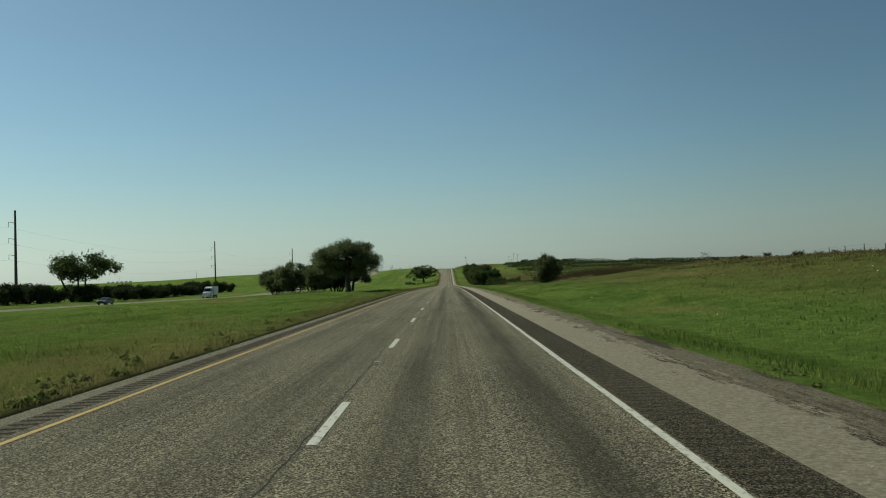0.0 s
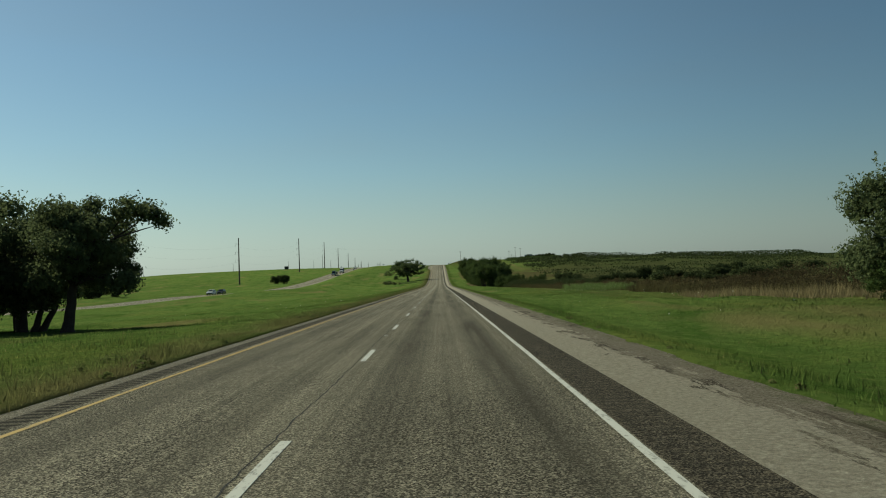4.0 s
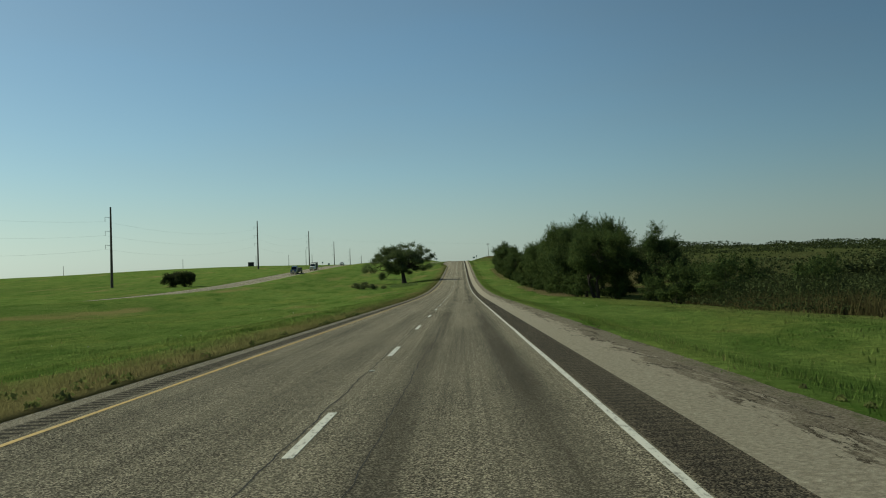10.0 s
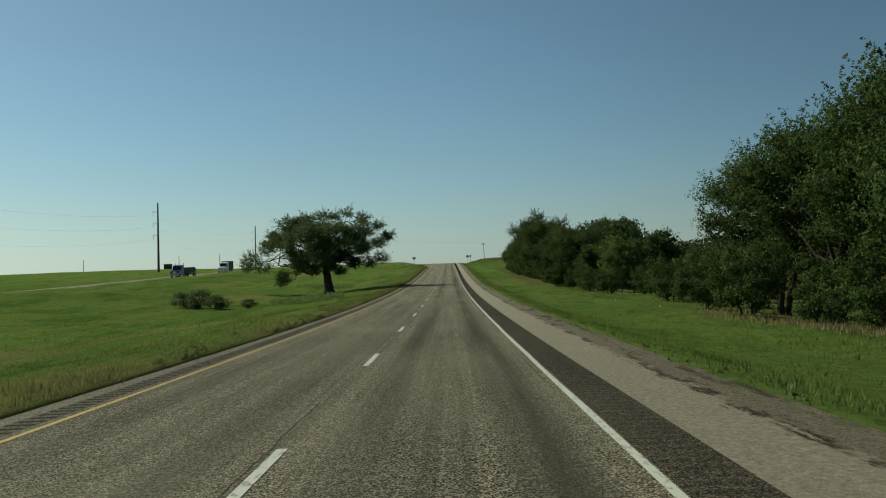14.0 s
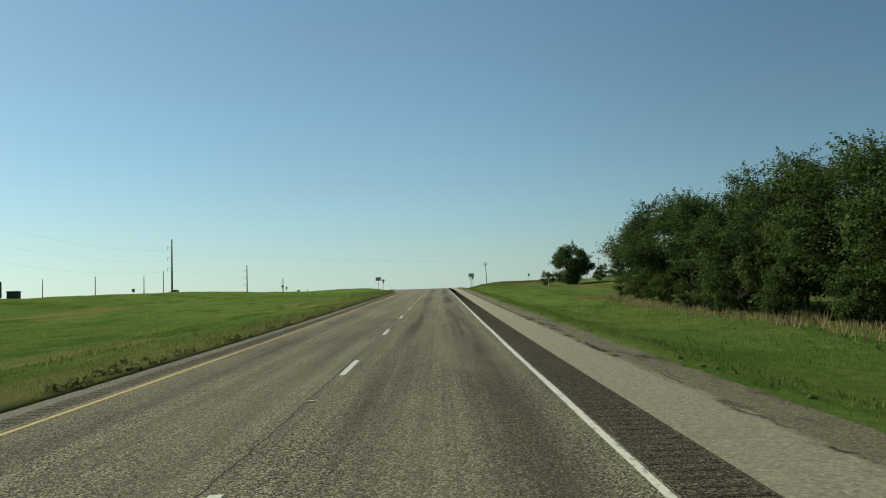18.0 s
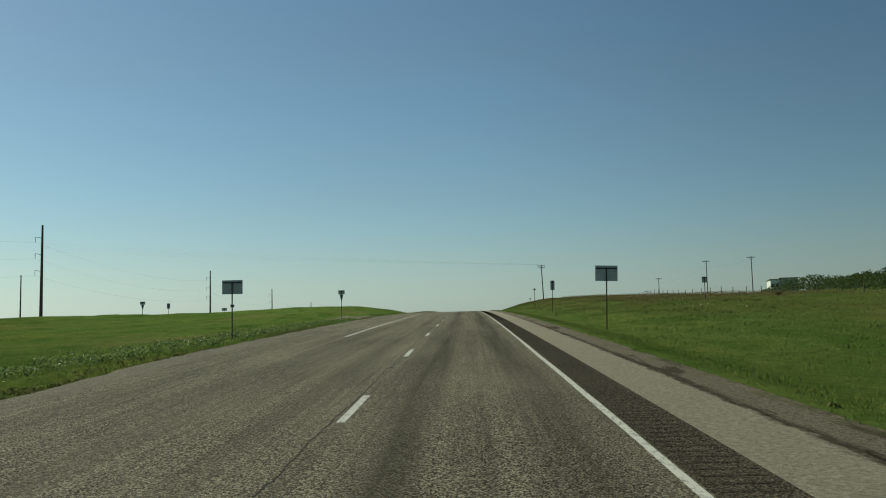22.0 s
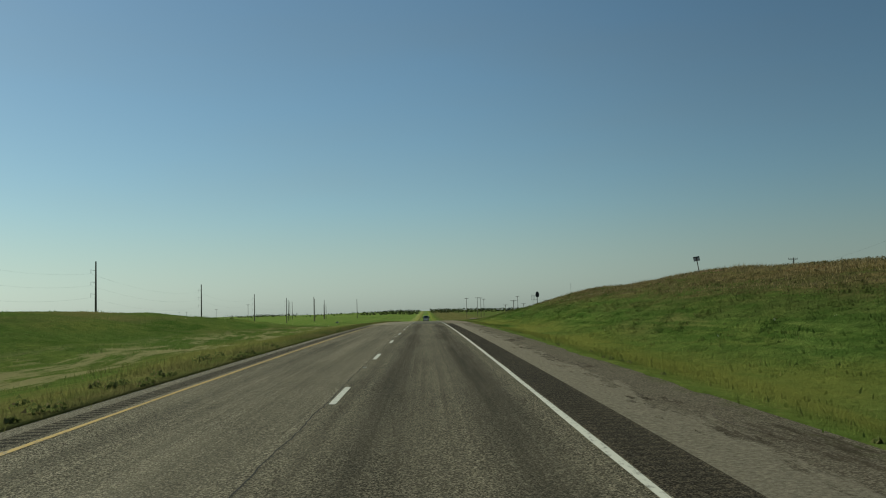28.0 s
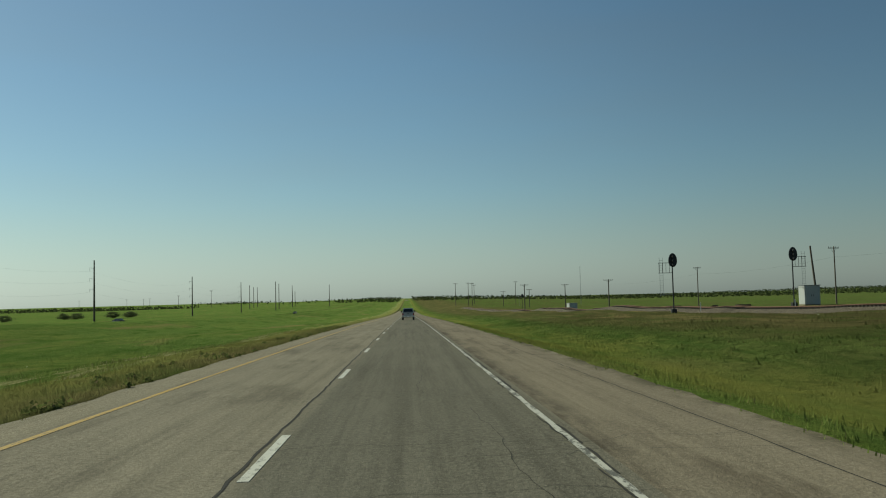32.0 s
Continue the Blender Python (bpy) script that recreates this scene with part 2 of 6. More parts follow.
def gravel_material():
    """The outer shoulder: pale chips that break up raggedly into grey-brown dirt, with damp dark smears along the edge."""
    k = Mat("broken_shoulder", 1.0, spec=0.03)
    x, y = k.x_of()[0], k.x_of()[1]
    late = k.span(y, 905.0, 970.0)
    grit = k.noise(14.0, 5, 0.85, 0.36, 0.64)
    flecks = k.cells(44.0, 0.0, 1.0, "Color")
    pale = k.mix(grit, (0.225, 0.198, 0.152), (0.470, 0.418, 0.325))
    pale = k.mix(k.mul(late, 0.55), pale, k.mix(grit, (0.085, 0.073, 0.055), (0.240, 0.210, 0.160)))
    dirt = k.mix(grit, (0.085, 0.071, 0.052), (0.275, 0.236, 0.178))
    dirt = k.mix(k.mul(late, 0.5), dirt, (0.082, 0.069, 0.051))
    dirt = k.mix(k.mul(k.span(flecks, 0.60, 0.68), 0.75), dirt, (0.290, 0.255, 0.195))
    dirt = k.mix(k.mul(k.noise((1.3, 0.16, 3.0), 5, 0.7, 0.54, 0.62), 0.8), dirt, (0.055, 0.044, 0.031))
    broken = k.noise((3.4, 0.55, 0.0), 7, 0.78, 0.30, 0.70)
    steady = k.mul(k.span(y, 420.0, 520.0), k.span(y, 860.0, 815.0))  # a straighter lip on the later stretches
    swing = k.mul(1.5, k.mul(steady, 1.22), "SUBTRACT")
    edge = k.mul(x, k.mul(k.mul(broken, 0.5, "SUBTRACT"), swing), "ADD")
    edge = k.mul(edge, k.mul(late, 0.3), "ADD")
    c = k.mix(k.span(edge, 5.62, 5.80), pale, dirt)
    lip = k.mul(k.span(edge, 5.56, 5.66), k.span(edge, 5.86, 5.72))
    patchy = k.mul(k.noise((0.8, 0.35, 7.0), 4, 0.7, 0.50, 0.58), k.mul(k.mul(k.span(y, 620.0, 680.0), k.span(y, 840.0, 800.0)), 0.85), "MAXIMUM")
    c = k.mix(k.mul(lip, patchy), c, (0.046, 0.037, 0.026))
    weeds = k.mul(k.span(x, 6.1, 6.6), k.noise((2.6, 1.1, 5.0), 4, 0.7, 0.50, 0.60))
    c = k.mix(k.mul(weeds, 0.75), c, (0.090, 0.105, 0.036))
    k.colour(c)
    k.bump(k.mul(grit, k.mul(flecks, 0.7), "ADD"), 1.0, 0.03)
    return k.m


M_DIRT = gravel_material()


def paint(name, c, wear, size=(14.0, 5.0, 1.0), lo=0.52, hi=0.66):
    k = Mat(name, 0.7, spec=0.3)
    w = k.noise(size, 4, 0.7, lo, hi)
    k.colour(k.mix(k.mul(w, wear), c, (0.10, 0.095, 0.08)))
    k.bump(k.cells(45.0, 0, 0.8), 0.3, 0.006)
    return k.m


M_WHITE = paint("white_road_paint", (0.46, 0.445, 0.39), 0.75)
M_WORN = paint("worn_white_paint", (0.40, 0.385, 0.335), 1.0, (7.0, 2.2, 1.0), 0.47, 0.57)
M_YELLOW = paint("yellow_road_paint", (0.36, 0.235, 0.055), 0.8)


def meadow(k, c):
    """Patches of growth that soil and blades share: tan, rank green, yellow-green, the dry bank and the worn verge."""
    x, y = k.x_of()[0], k.x_of()[1]
    c = k.mix(k.mul(k.noise((0.011, 0.006, 0.0), 4, 0.6, 0.45, 0.62), 0.45), c, (0.066, 0.092, 0.026))
    c = k.mix(k.mul(k.noise((0.14, 0.035, 0.0), 5, 0.65, 0.46, 0.64), 0.75), c, (0.180, 0.205, 0.052))
    c = k.mix(k.mul(k.noise((0.27, 0.075, 0.0), 5, 0.7, 0.50, 0.62), 0.8), c, (0.060, 0.112, 0.021))
    c = k.mix(k.mul(k.noise((1.1, 0.55, 0.4), 4, 0.7, 0.46, 0.62), 0.65), c, (0.088, 0.140, 0.033))
    c = k.mix(k.mul(k.noise((4.2, 2.4, 1.4), 4, 0.75, 0.50, 0.66), 0.42), c, (0.048, 0.074, 0.019))
    c = k.mix(k.mul(k.noise((3.1, 1.7, 6.4), 4, 0.75, 0.56, 0.70), 0.5), c, (0.205, 0.215, 0.072))
    c = k.mix(k.mul(k.noise((0.10, 0.019, 0.0), 4, 0.6, 0.56, 0.68), 0.8), c, (0.210, 0.180, 0.075))
    far_side = k.span(y, 800.0, 880.0)
    foot = k.mul(k.mul(k.span(x, 13.0, 22.0), k.span(y, 880.0, 800.0)), k.mul(k.span(x, 12.5, 20.0), far_side), "ADD")
    side = k.mul(foot, k.span(x, 75.0, 48.0))
    c = k.mix(k.mul(k.mul(side, k.noise((0.12, 0.05, 0.1), 4, 0.7, 0.34, 0.62)), 0.55), c, (0.110, 0.092, 0.040))
    # rank green of the bank, deepened for the self-shadow of its tall weeds
    rank = k.mul(k.mul(side, k.span(y, 795.0, 850.0)), k.noise((0.22, 0.13, 0.1), 4, 0.65, 0.25, 0.52))
    c = k.mix(k.mul(rank, 0.55), c, (0.058, 0.095, 0.020))
    cut = k.span(y, 925.0, 965.0)
    rough = k.mul(k.mul(k.mul(k.span(y, 805.0, 850.0), k.span(y, 960.0, 930.0)), k.span(x, 8.5, 14.0)), k.noise((0.28, 0.10, 2.7), 5, 0.72, 0.42, 0.58))
    c = k.mix(k.mul(k.mul(rough, k.span(x, 75.0, 48.0)), 0.7), c, (0.118, 0.100, 0.044))
    first = k.mul(k.mul(k.span(y, 185.0, 150.0), k.span(x, 14.5, 22.0)), k.noise((0.20, 0.09, 5.1), 5, 0.7, 0.34, 0.54))
    c = k.mix(k.mul(k.mul(first, k.span(x, 90.0, 60.0)), 0.55), c, (0.118, 0.096, 0.044))
    lush = k.mul(k.mul(cut, k.mul(k.span(x, 6.4, 7.6), k.span(x, 13.0, 9.5))), k.noise((0.35, 0.06, 0.2), 4, 0.6, 0.34, 0.56))
    c = k.mix(k.mul(lush, 0.75), c, (0.215, 0.215, 0.052))
    deep = k.mul(k.mul(cut, k.span(x, 9.0, 12.0)), k.noise((0.55, 0.22, 6.3), 5, 0.7, 0.42, 0.58))
    c = k.mix(k.mul(deep, 0.7), c, (0.048, 0.094, 0.018))
    lumps = k.mul(k.mul(cut, k.span(x, 8.0, 12.0)), k.noise((1.5, 0.8, 2.3), 5, 0.75, 0.52, 0.62))
    c = k.mix(k.mul(lumps, 0.6), c, (0.028, 0.050, 0.012))
    brow = k.mul(k.mul(cut, k.span(x, 12.5, 19.5)), k.noise((0.30, 0.14, 0.3), 5, 0.7, 0.38, 0.54))
    c = k.mix(k.mul(k.mul(brow, k.span(x, 75.0, 48.0)), 0.85), c, (0.105, 0.086, 0.040))
    tan = k.mul(k.mul(side, k.span(y, 940.0, 990.0)), k.noise((0.30, 0.07, 0.3), 5, 0.7, 0.48, 0.60))
    c = k.mix(k.mul(tan, 0.8), c, (0.230, 0.178, 0.082))
    raw = k.mul(k.mul(k.span(y, 940.0, 968.0), k.span(y, 1030.0, 1002.0)), k.mul(k.span(x, 19.0, 22.0), k.noise((0.22, 0.10, 3.3), 5, 0.7, 0.44, 0.56)))
    c = k.mix(k.mul(k.mul(raw, k.span(x, 48.0, 34.0)), 0.8), c, (0.165, 0.090, 0.048))
    plain_side = k.mul(k.mul(k.span(y, 1085.0, 1130.0), k.span(x, 9.0, 16.0)), k.noise((0.06, 0.022, 0.4), 5, 0.65, 0.32, 0.58))
    c = k.mix(k.mul(plain_side, 0.7), c, (0.092, 0.092, 0.036))
    fresh_side = k.mul(k.mul(cut, k.mul(k.span(x, -5.0, -6.5), k.span(x, -12.0, -8.5))), k.noise((0.4, 0.05, 1.7), 4, 0.6, 0.34, 0.54))
    c = k.mix(k.mul(fresh_side, 0.8), c, (0.225, 0.215, 0.068))
    pale = k.mul(k.mul(k.span(y, 925.0, 960.0), k.mul(k.span(x, -8.5, -9.8), k.span(x, -15.0, -12.5))), k.noise((1.0, 0.14, 0.7), 5, 0.7, 0.49, 0.58))
    c = k.mix(k.mul(pale, 0.85), c, (0.330, 0.300, 0.150))
    scrub = k.mul(k.mul(k.span(x, 24.0, 34.0), k.span(x, 700.0, 520.0)), k.mul(k.span(y, 150.0, 215.0), k.span(y, 760.0, 690.0)))
    slope = k.mul(k.mul(k.span(x, 66.0, 86.0), k.span(x, 700.0, 520.0)), k.mul(k.span(y, 440.0, 490.0), k.span(y, 880.0, 830.0)))
    c = k.mix(k.mul(scrub, k.noise((0.030, 0.020, 0.0), 5, 0.65, 0.34, 0.50)), c, (0.082, 0.074, 0.032))
    c = k.mix(k.mul(k.mul(slope, k.noise((0.024, 0.030, 4.0), 5, 0.65, 0.26, 0.44)), 0.85), c, (0.056, 0.062, 0.025))
    verge = k.mul(k.span(x, -8.2, -5.2), k.span(x, -3.0, -4.5))
    return k.mix(k.mul(k.mul(verge, k.noise((0.45, 0.10, 0.1), 4, 0.65, 0.26, 0.56)), 0.75), c, (0.205, 0.172, 0.078))


def ground_material():
    k = Mat("grassland", 1.0, spec=0.0)
    c = k.mix(k.noise(0.035, 4, 0.6, 0.35, 0.65), (0.145, 0.218, 0.049), (0.190, 0.260, 0.068))
    c = k.mix(k.mul(k.noise(2.5, 4, 0.7, 0.3, 0.7), 0.5), c, (0.042, 0.066, 0.014))
    k.colour(meadow(k, c))
    k.bump(k.noise(1.3, 9, 0.8, 0.2, 0.8), 0.9, 0.38)
    return k.m


def blades(name, c1, c2, c3, follow=True):
    k = Mat(name, 0.9, spec=0.0)
    r = k.island()
    c = k.mix(k.span(r, 0, 0.8), c1, c2)
    c = k.mix(k.span(r, 0.9, 0.93), c, c3)
    if follow:
        c = meadow(k, c)
    k.colour(c)
    # a blade's shading leans towards that of the sward it stands in
    half = k.t.nodes.new("ShaderNodeVectorMath")
    half.operation = "MULTIPLY_ADD"
    k.link(k.pos.outputs["Normal"], half.inputs[0])
    half.inputs[1].default_value, half.inputs[2].default_value = (0.28, 0.28, 0.28), (0.0, 0.0, 0.8)
    unit = k.t.nodes.new("ShaderNodeVectorMath")
    unit.operation = "NORMALIZE"
    k.link(half.outputs[0], unit.inputs[0])
    k.link(unit.outputs[0], k.b.inputs["Normal"])
    t = k.t.nodes.new("ShaderNodeBsdfTranslucent")
    k.link(c, t.inputs[0])
    m = k.t.nodes.new("ShaderNodeMixShader")
    m.inputs[0].default_value = 0.35
    k.link(k.b.outputs[0], m.inputs[1])
    k.link(t.outputs[0], m.inputs[2])
    k.link(m.outputs[0], k.t.nodes["Material Output"].inputs[0])
    return k.m


def leaves(name, c1, c2, c3, through_light=0.22):
    k = Mat(name, 0.9, spec=0.05)
    r = k.island()
    c = k.mix(r, c1, c2)
    c = k.mix(k.span(r, 0.9, 0.95), c, c3)
    k.colour(c)
    t = k.t.nodes.new("ShaderNodeBsdfTranslucent")
    k.link(k.mix(0.5, c, c3), t.inputs[0])
    m = k.t.nodes.new("ShaderNodeMixShader")
    m.inputs[0].default_value = through_light
    k.link(k.b.outputs[0], m.inputs[1])
    k.link(t.outputs[0], m.inputs[2])
    k.link(m.outputs[0], k.t.nodes["Material Output"].inputs[0])
    return k.m


M_GROUND = ground_material()
M_GRASS = blades("grass_blades", (0.152, 0.220, 0.050), (0.200, 0.265, 0.070), (0.245, 0.230, 0.098))
M_WEED = blades("weed_blades", (0.105, 0.140, 0.036), (0.145, 0.168, 0.054), (0.185, 0.160, 0.075))
M_DRY = blades("dry_stalks", (0.078, 0.070, 0.031), (0.112, 0.096, 0.043), (0.088, 0.086, 0.034), False)
M_STRAW = blades("straw", (0.22, 0.18, 0.09), (0.30, 0.245, 0.13), (0.17, 0.15, 0.07), False)
M_VERGE = blades("verge_leaves", (0.105, 0.128, 0.042), (0.145, 0.160, 0.056), (0.190, 0.160, 0.080), False)
M_RANK = blades("rank_leaves", (0.120, 0.175, 0.042), (0.165, 0.215, 0.060), (0.235, 0.215, 0.095))
M_HERB = leaves("weed_leaves", (0.10, 0.16, 0.035), (0.16, 0.22, 0.055), (0.30, 0.34, 0.16), 0.3)
# oak green is lifted: haze over the crowns is put into the colour
M_OAK = leaves("dark_oak_leaves", (0.080, 0.102, 0.046), (0.120, 0.142, 0.064), (0.155, 0.175, 0.080), 0.45)
M_LEAF = leaves("hackberry_leaves", (0.042, 0.066, 0.022), (0.068, 0.098, 0.033), (0.108, 0.132, 0.045), 0.3)
M_LEAF2 = leaves("elm_leaves", (0.044, 0.070, 0.022), (0.074, 0.104, 0.032), (0.118, 0.142, 0.046), 0.3)
M_LEAF3 = leaves("pale_elm_leaves", (0.066, 0.096, 0.028), (0.106, 0.140, 0.042), (0.160, 0.182, 0.062), 0.45)
M_ELM = leaves("dark_elm_leaves", (0.068, 0.098, 0.042), (0.110, 0.144, 0.060), (0.160, 0.184, 0.080), 0.45)
M_SHRUB = leaves("grey_green_leaves", (0.066, 0.086, 0.036), (0.100, 0.122, 0.050), (0.145, 0.162, 0.075), 0.35)
# crown self-shadow is put into this dark green; loose leaf quads shade little
M_FARLEAF = leaves("shaded_distant_leaves", (0.040, 0.052, 0.020), (0.060, 0.074, 0.028), (0.080, 0.092, 0.036), 0.2)
M_BRUSH = leaves("brush_leaves", (0.062, 0.056, 0.024), (0.096, 0.078, 0.036), (0.125, 0.092, 0.048), 0.3)
M_BROWN = leaves("brown_thicket_leaves", (0.044, 0.038, 0.018), (0.072, 0.056, 0.028), (0.098, 0.070, 0.038), 0.25)
M_BROW = leaves("dry_weed_leaves", (0.095, 0.090, 0.036), (0.150, 0.122, 0.056), (0.23, 0.175, 0.09), 0.35)


def plain(name, c, rough=0.6, metal=0.0, var=0.25, scale=6.0, bump=0.0):
    k = Mat(name, rough, metal, 0.4)
    k.colour(k.mix(k.mul(k.noise(scale, 4, 0.6), var), c, tuple(x * 0.45 for x in c)))
    if bump:
        k.bump(k.noise((scale * 4, scale * 4, scale * 0.6), 4, 0.7), bump, 0.02)
    return k.m


M_BARK = plain("bark", (0.055, 0.043, 0.032), 0.95, 0, 0.7, 3.0, 0.8)
M_POLE = plain("weathered_pole", (0.12, 0.098, 0.078), 0.9, 0, 0.5, 1.5, 0.4)
M_STEEL = plain("galvanised_steel", (0.30, 0.31, 0.31), 0.5, 0.7, 0.3, 3.0)
M_SIGNBACK = plain("aluminium_sign_back", (0.48, 0.50, 0.485), 0.65, 0.15, 0.25, 2.5)
M_DARKSTEEL = plain("dark_steel", (0.045, 0.045, 0.045), 0.6, 0.5, 0.3, 2.0)
M_WIRE = plain("wire", (0.05, 0.05, 0.052), 0.5, 0.6, 0.1)
M_RUBBER = plain("tyre_rubber", (0.02, 0.02, 0.02), 0.85, 0, 0.2)
M_TRIM = plain("black_trim", (0.02, 0.02, 0.022), 0.5, 0, 0.2)
M_RED = plain("tail_lamp_red", (0.25, 0.012, 0.010), 0.25, 0, 0.1)
M_CLEAR = plain("head_lamp", (0.55, 0.57, 0.58), 0.15, 0.3, 0.1)
M_CHROME = plain("chrome", (0.55, 0.55, 0.55), 0.2, 1.0, 0.1)
M_WHITEPAINT = plain("white_paint", (0.72, 0.72, 0.69), 0.4, 0, 0.15, 1.2)
M_SILVER = plain("silver_paint", (0.42, 0.42, 0.41), 0.45, 0.1, 0.1, 1.2)
M_BLACKPAINT = plain("black_paint", (0.018, 0.019, 0.022), 0.3, 0.1, 0.1)
M_BLUEPAINT = plain("blue_paint", (0.030, 0.060, 0.14), 0.3, 0.2, 0.1)
M_GREYPAINT = plain("grey_paint", (0.10, 0.105, 0.11), 0.35, 0.4, 0.1)
M_SHED = plain("pale_metal_siding", (0.42, 0.43, 0.42), 0.55, 0.2, 0.25, 0.8)
M_RUST = plain("rusty_steel", (0.13, 0.070, 0.042), 0.8, 0.4, 0.5, 4.0)
M_MENDED = asphalt("mended_seal", (0.066, 0.064, 0.052), (0.108, 0.104, 0.084), 0.2, 18.0, (), 0.2)
M_BALLAST = asphalt("ballast", (0.055, 0.046, 0.036), (0.14, 0.118, 0.09), 0.05, 9.0)
M_TIE = plain("creosote_timber", (0.045, 0.036, 0.028), 0.9, 0, 0.4, 5.0)
M_SOIL = plain("red_soil", (0.17, 0.085, 0.045), 0.95, 0, 0.5, 1.2, 0.5)
M_TAR = plain("crack_tar", (0.022, 0.019, 0.015), 1.0, 0, 0.2)
M_GLASS = plain("dark_glass", (0.02, 0.025, 0.028), 0.08, 0, 0.1)


# ---- mesh helpers ----
def mesh_from(name, verts, faces, mat, smooth=False):
    me = bpy.data.meshes.new(name)
    verts = np.asarray(verts, dtype=np.float32)
    faces = np.asarray(faces, dtype=np.int32)
    n, k = faces.shape
    me.vertices.add(len(verts))
    me.vertices.foreach_set("co", verts.ravel())
    me.loops.add(n * k)
    me.loops.foreach_set("vertex_index", faces.ravel())
    me.polygons.add(n)
    me.polygons.foreach_set("loop_start", np.arange(0, n * k, k, dtype=np.int32))
    me.polygons.foreach_set("use_smooth", np.full(n, smooth))
    me.update(calc_edges=True)
    me.materials.append(mat)
    return me


def structure(name, me, label="", category=""):
    return tagged(new(name, me), label, category, kind="structure")


def child(name, me, parent, label="", kind=""):
    ob = new(name, me)
    ob.parent = parent
    return tagged(ob, label, kind=kind)


def part(name, bm, mat, parent, label=""):
    me = bpy.data.meshes.new(name)
    bm.to_mesh(me)
    bm.free()
    me.materials.append(mat)
    return child(name, me, parent, label)


def thing(name, label, category, group=""):
    return tagged(new(name), label, category, group)


def box(bm, x0, x1, y0, y1, z0, z1, bevel=0.0):
    made = bmesh.ops.create_cube(bm, size=1.0)["verts"]
    for v in made:
        v.co = Vector((x0 + (v.co.x + 0.5) * (x1 - x0), y0 + (v.co.y + 0.5) * (y1 - y0), z0 + (v.co.z + 0.5) * (z1 - z0)))
    if bevel:
        edges = list({e for v in made for e in v.link_edges})
        bmesh.ops.bevel(bm, geom=edges, offset=bevel, segments=2, affect="EDGES")
    return made


def rod(bm, a, b, r0, r1=None, sides=8):
    """A tapered round bar from a to b."""
    r1 = r0 if r1 is None else r1
    a, b = Vector(a), Vector(b)
    q = (b - a).to_track_quat("Z", "Y")
    rings = []
    for p, r in ((a, r0), (b, r1)):
        rings.append([bm.verts.new(p + q @ Vector((r * math.cos(2 * math.pi * i / sides), r * math.sin(2 * math.pi * i / sides), 0))) for i in range(sides)])
    for i in range(sides):
        j = (i + 1) % sides
        bm.faces.new((rings[0][i], rings[0][j], rings[1][j], rings[1][i]))
    bm.faces.new(rings[0][::-1])
    bm.faces.new(rings[1])


def fresh():
    return bmesh.new()

# ---- ground ----
def step(a, b, v):
    s = np.clip((np.asarray(v, dtype=float) - a) / (b - a), 0, 1)
    return s * s * (3 - 2 * s)


_lat = np.random.RandomState(7).rand(256, 256)


def wob(x, y):
    """Smooth value noise, -1 to 1."""
    x, y = np.asarray(x, dtype=float), np.asarray(y, dtype=float)
    i, j = np.floor(x).astype(int), np.floor(y).astype(int)
    u, v = x - i, y - j
    u, v = u * u * (3 - 2 * u), v * v * (3 - 2 * v)
    g = lambda a, b: _lat[a % 256, b % 256]
    return 2 * ((g(i, j) * (1 - u) + g(i + 1, j) * u) * (1 - v) + (g(i, j + 1) * (1 - u) + g(i + 1, j + 1) * u) * v) - 1


LEFT_EDGE, RIGHT_EDGE = -4.62, 6.55
OTHER_X = -70.0  # middle of the opposite carriageway
BANK_Y = (-200, -50, 110, 165, 200, 300, 420, 700, 745, 800, 880, 963, 1000, 1015, 1030, 1042, 1060, 1074, 1084, 1096, 1122, 1150, 1400)
BANK_H = (3.0, 3.0, 3.0, 0.8, -0.4, -0.8, -1.2, -0.6, 0.0, 0.3, 1.35, 2.9, 3.2, 3.35, 3.75, 3.8, 3.35, 3.75, 3.4, 2.85, 1.9, 0.6, 0.2)
BANK_X = (40, 40, 40, 40, 40, 40, 30, 30, 32, 30, 27, 25, 25, 25, 25, 25, 25, 25, 25, 25, 25, 25, 25)

KNOLL = 2.1  # a grassy rise beyond the lone tree


def far_drop(y):
    """How far the opposite carriageway lies below ours at first."""
    return -1.2 * (1 - step(300, 400, y))


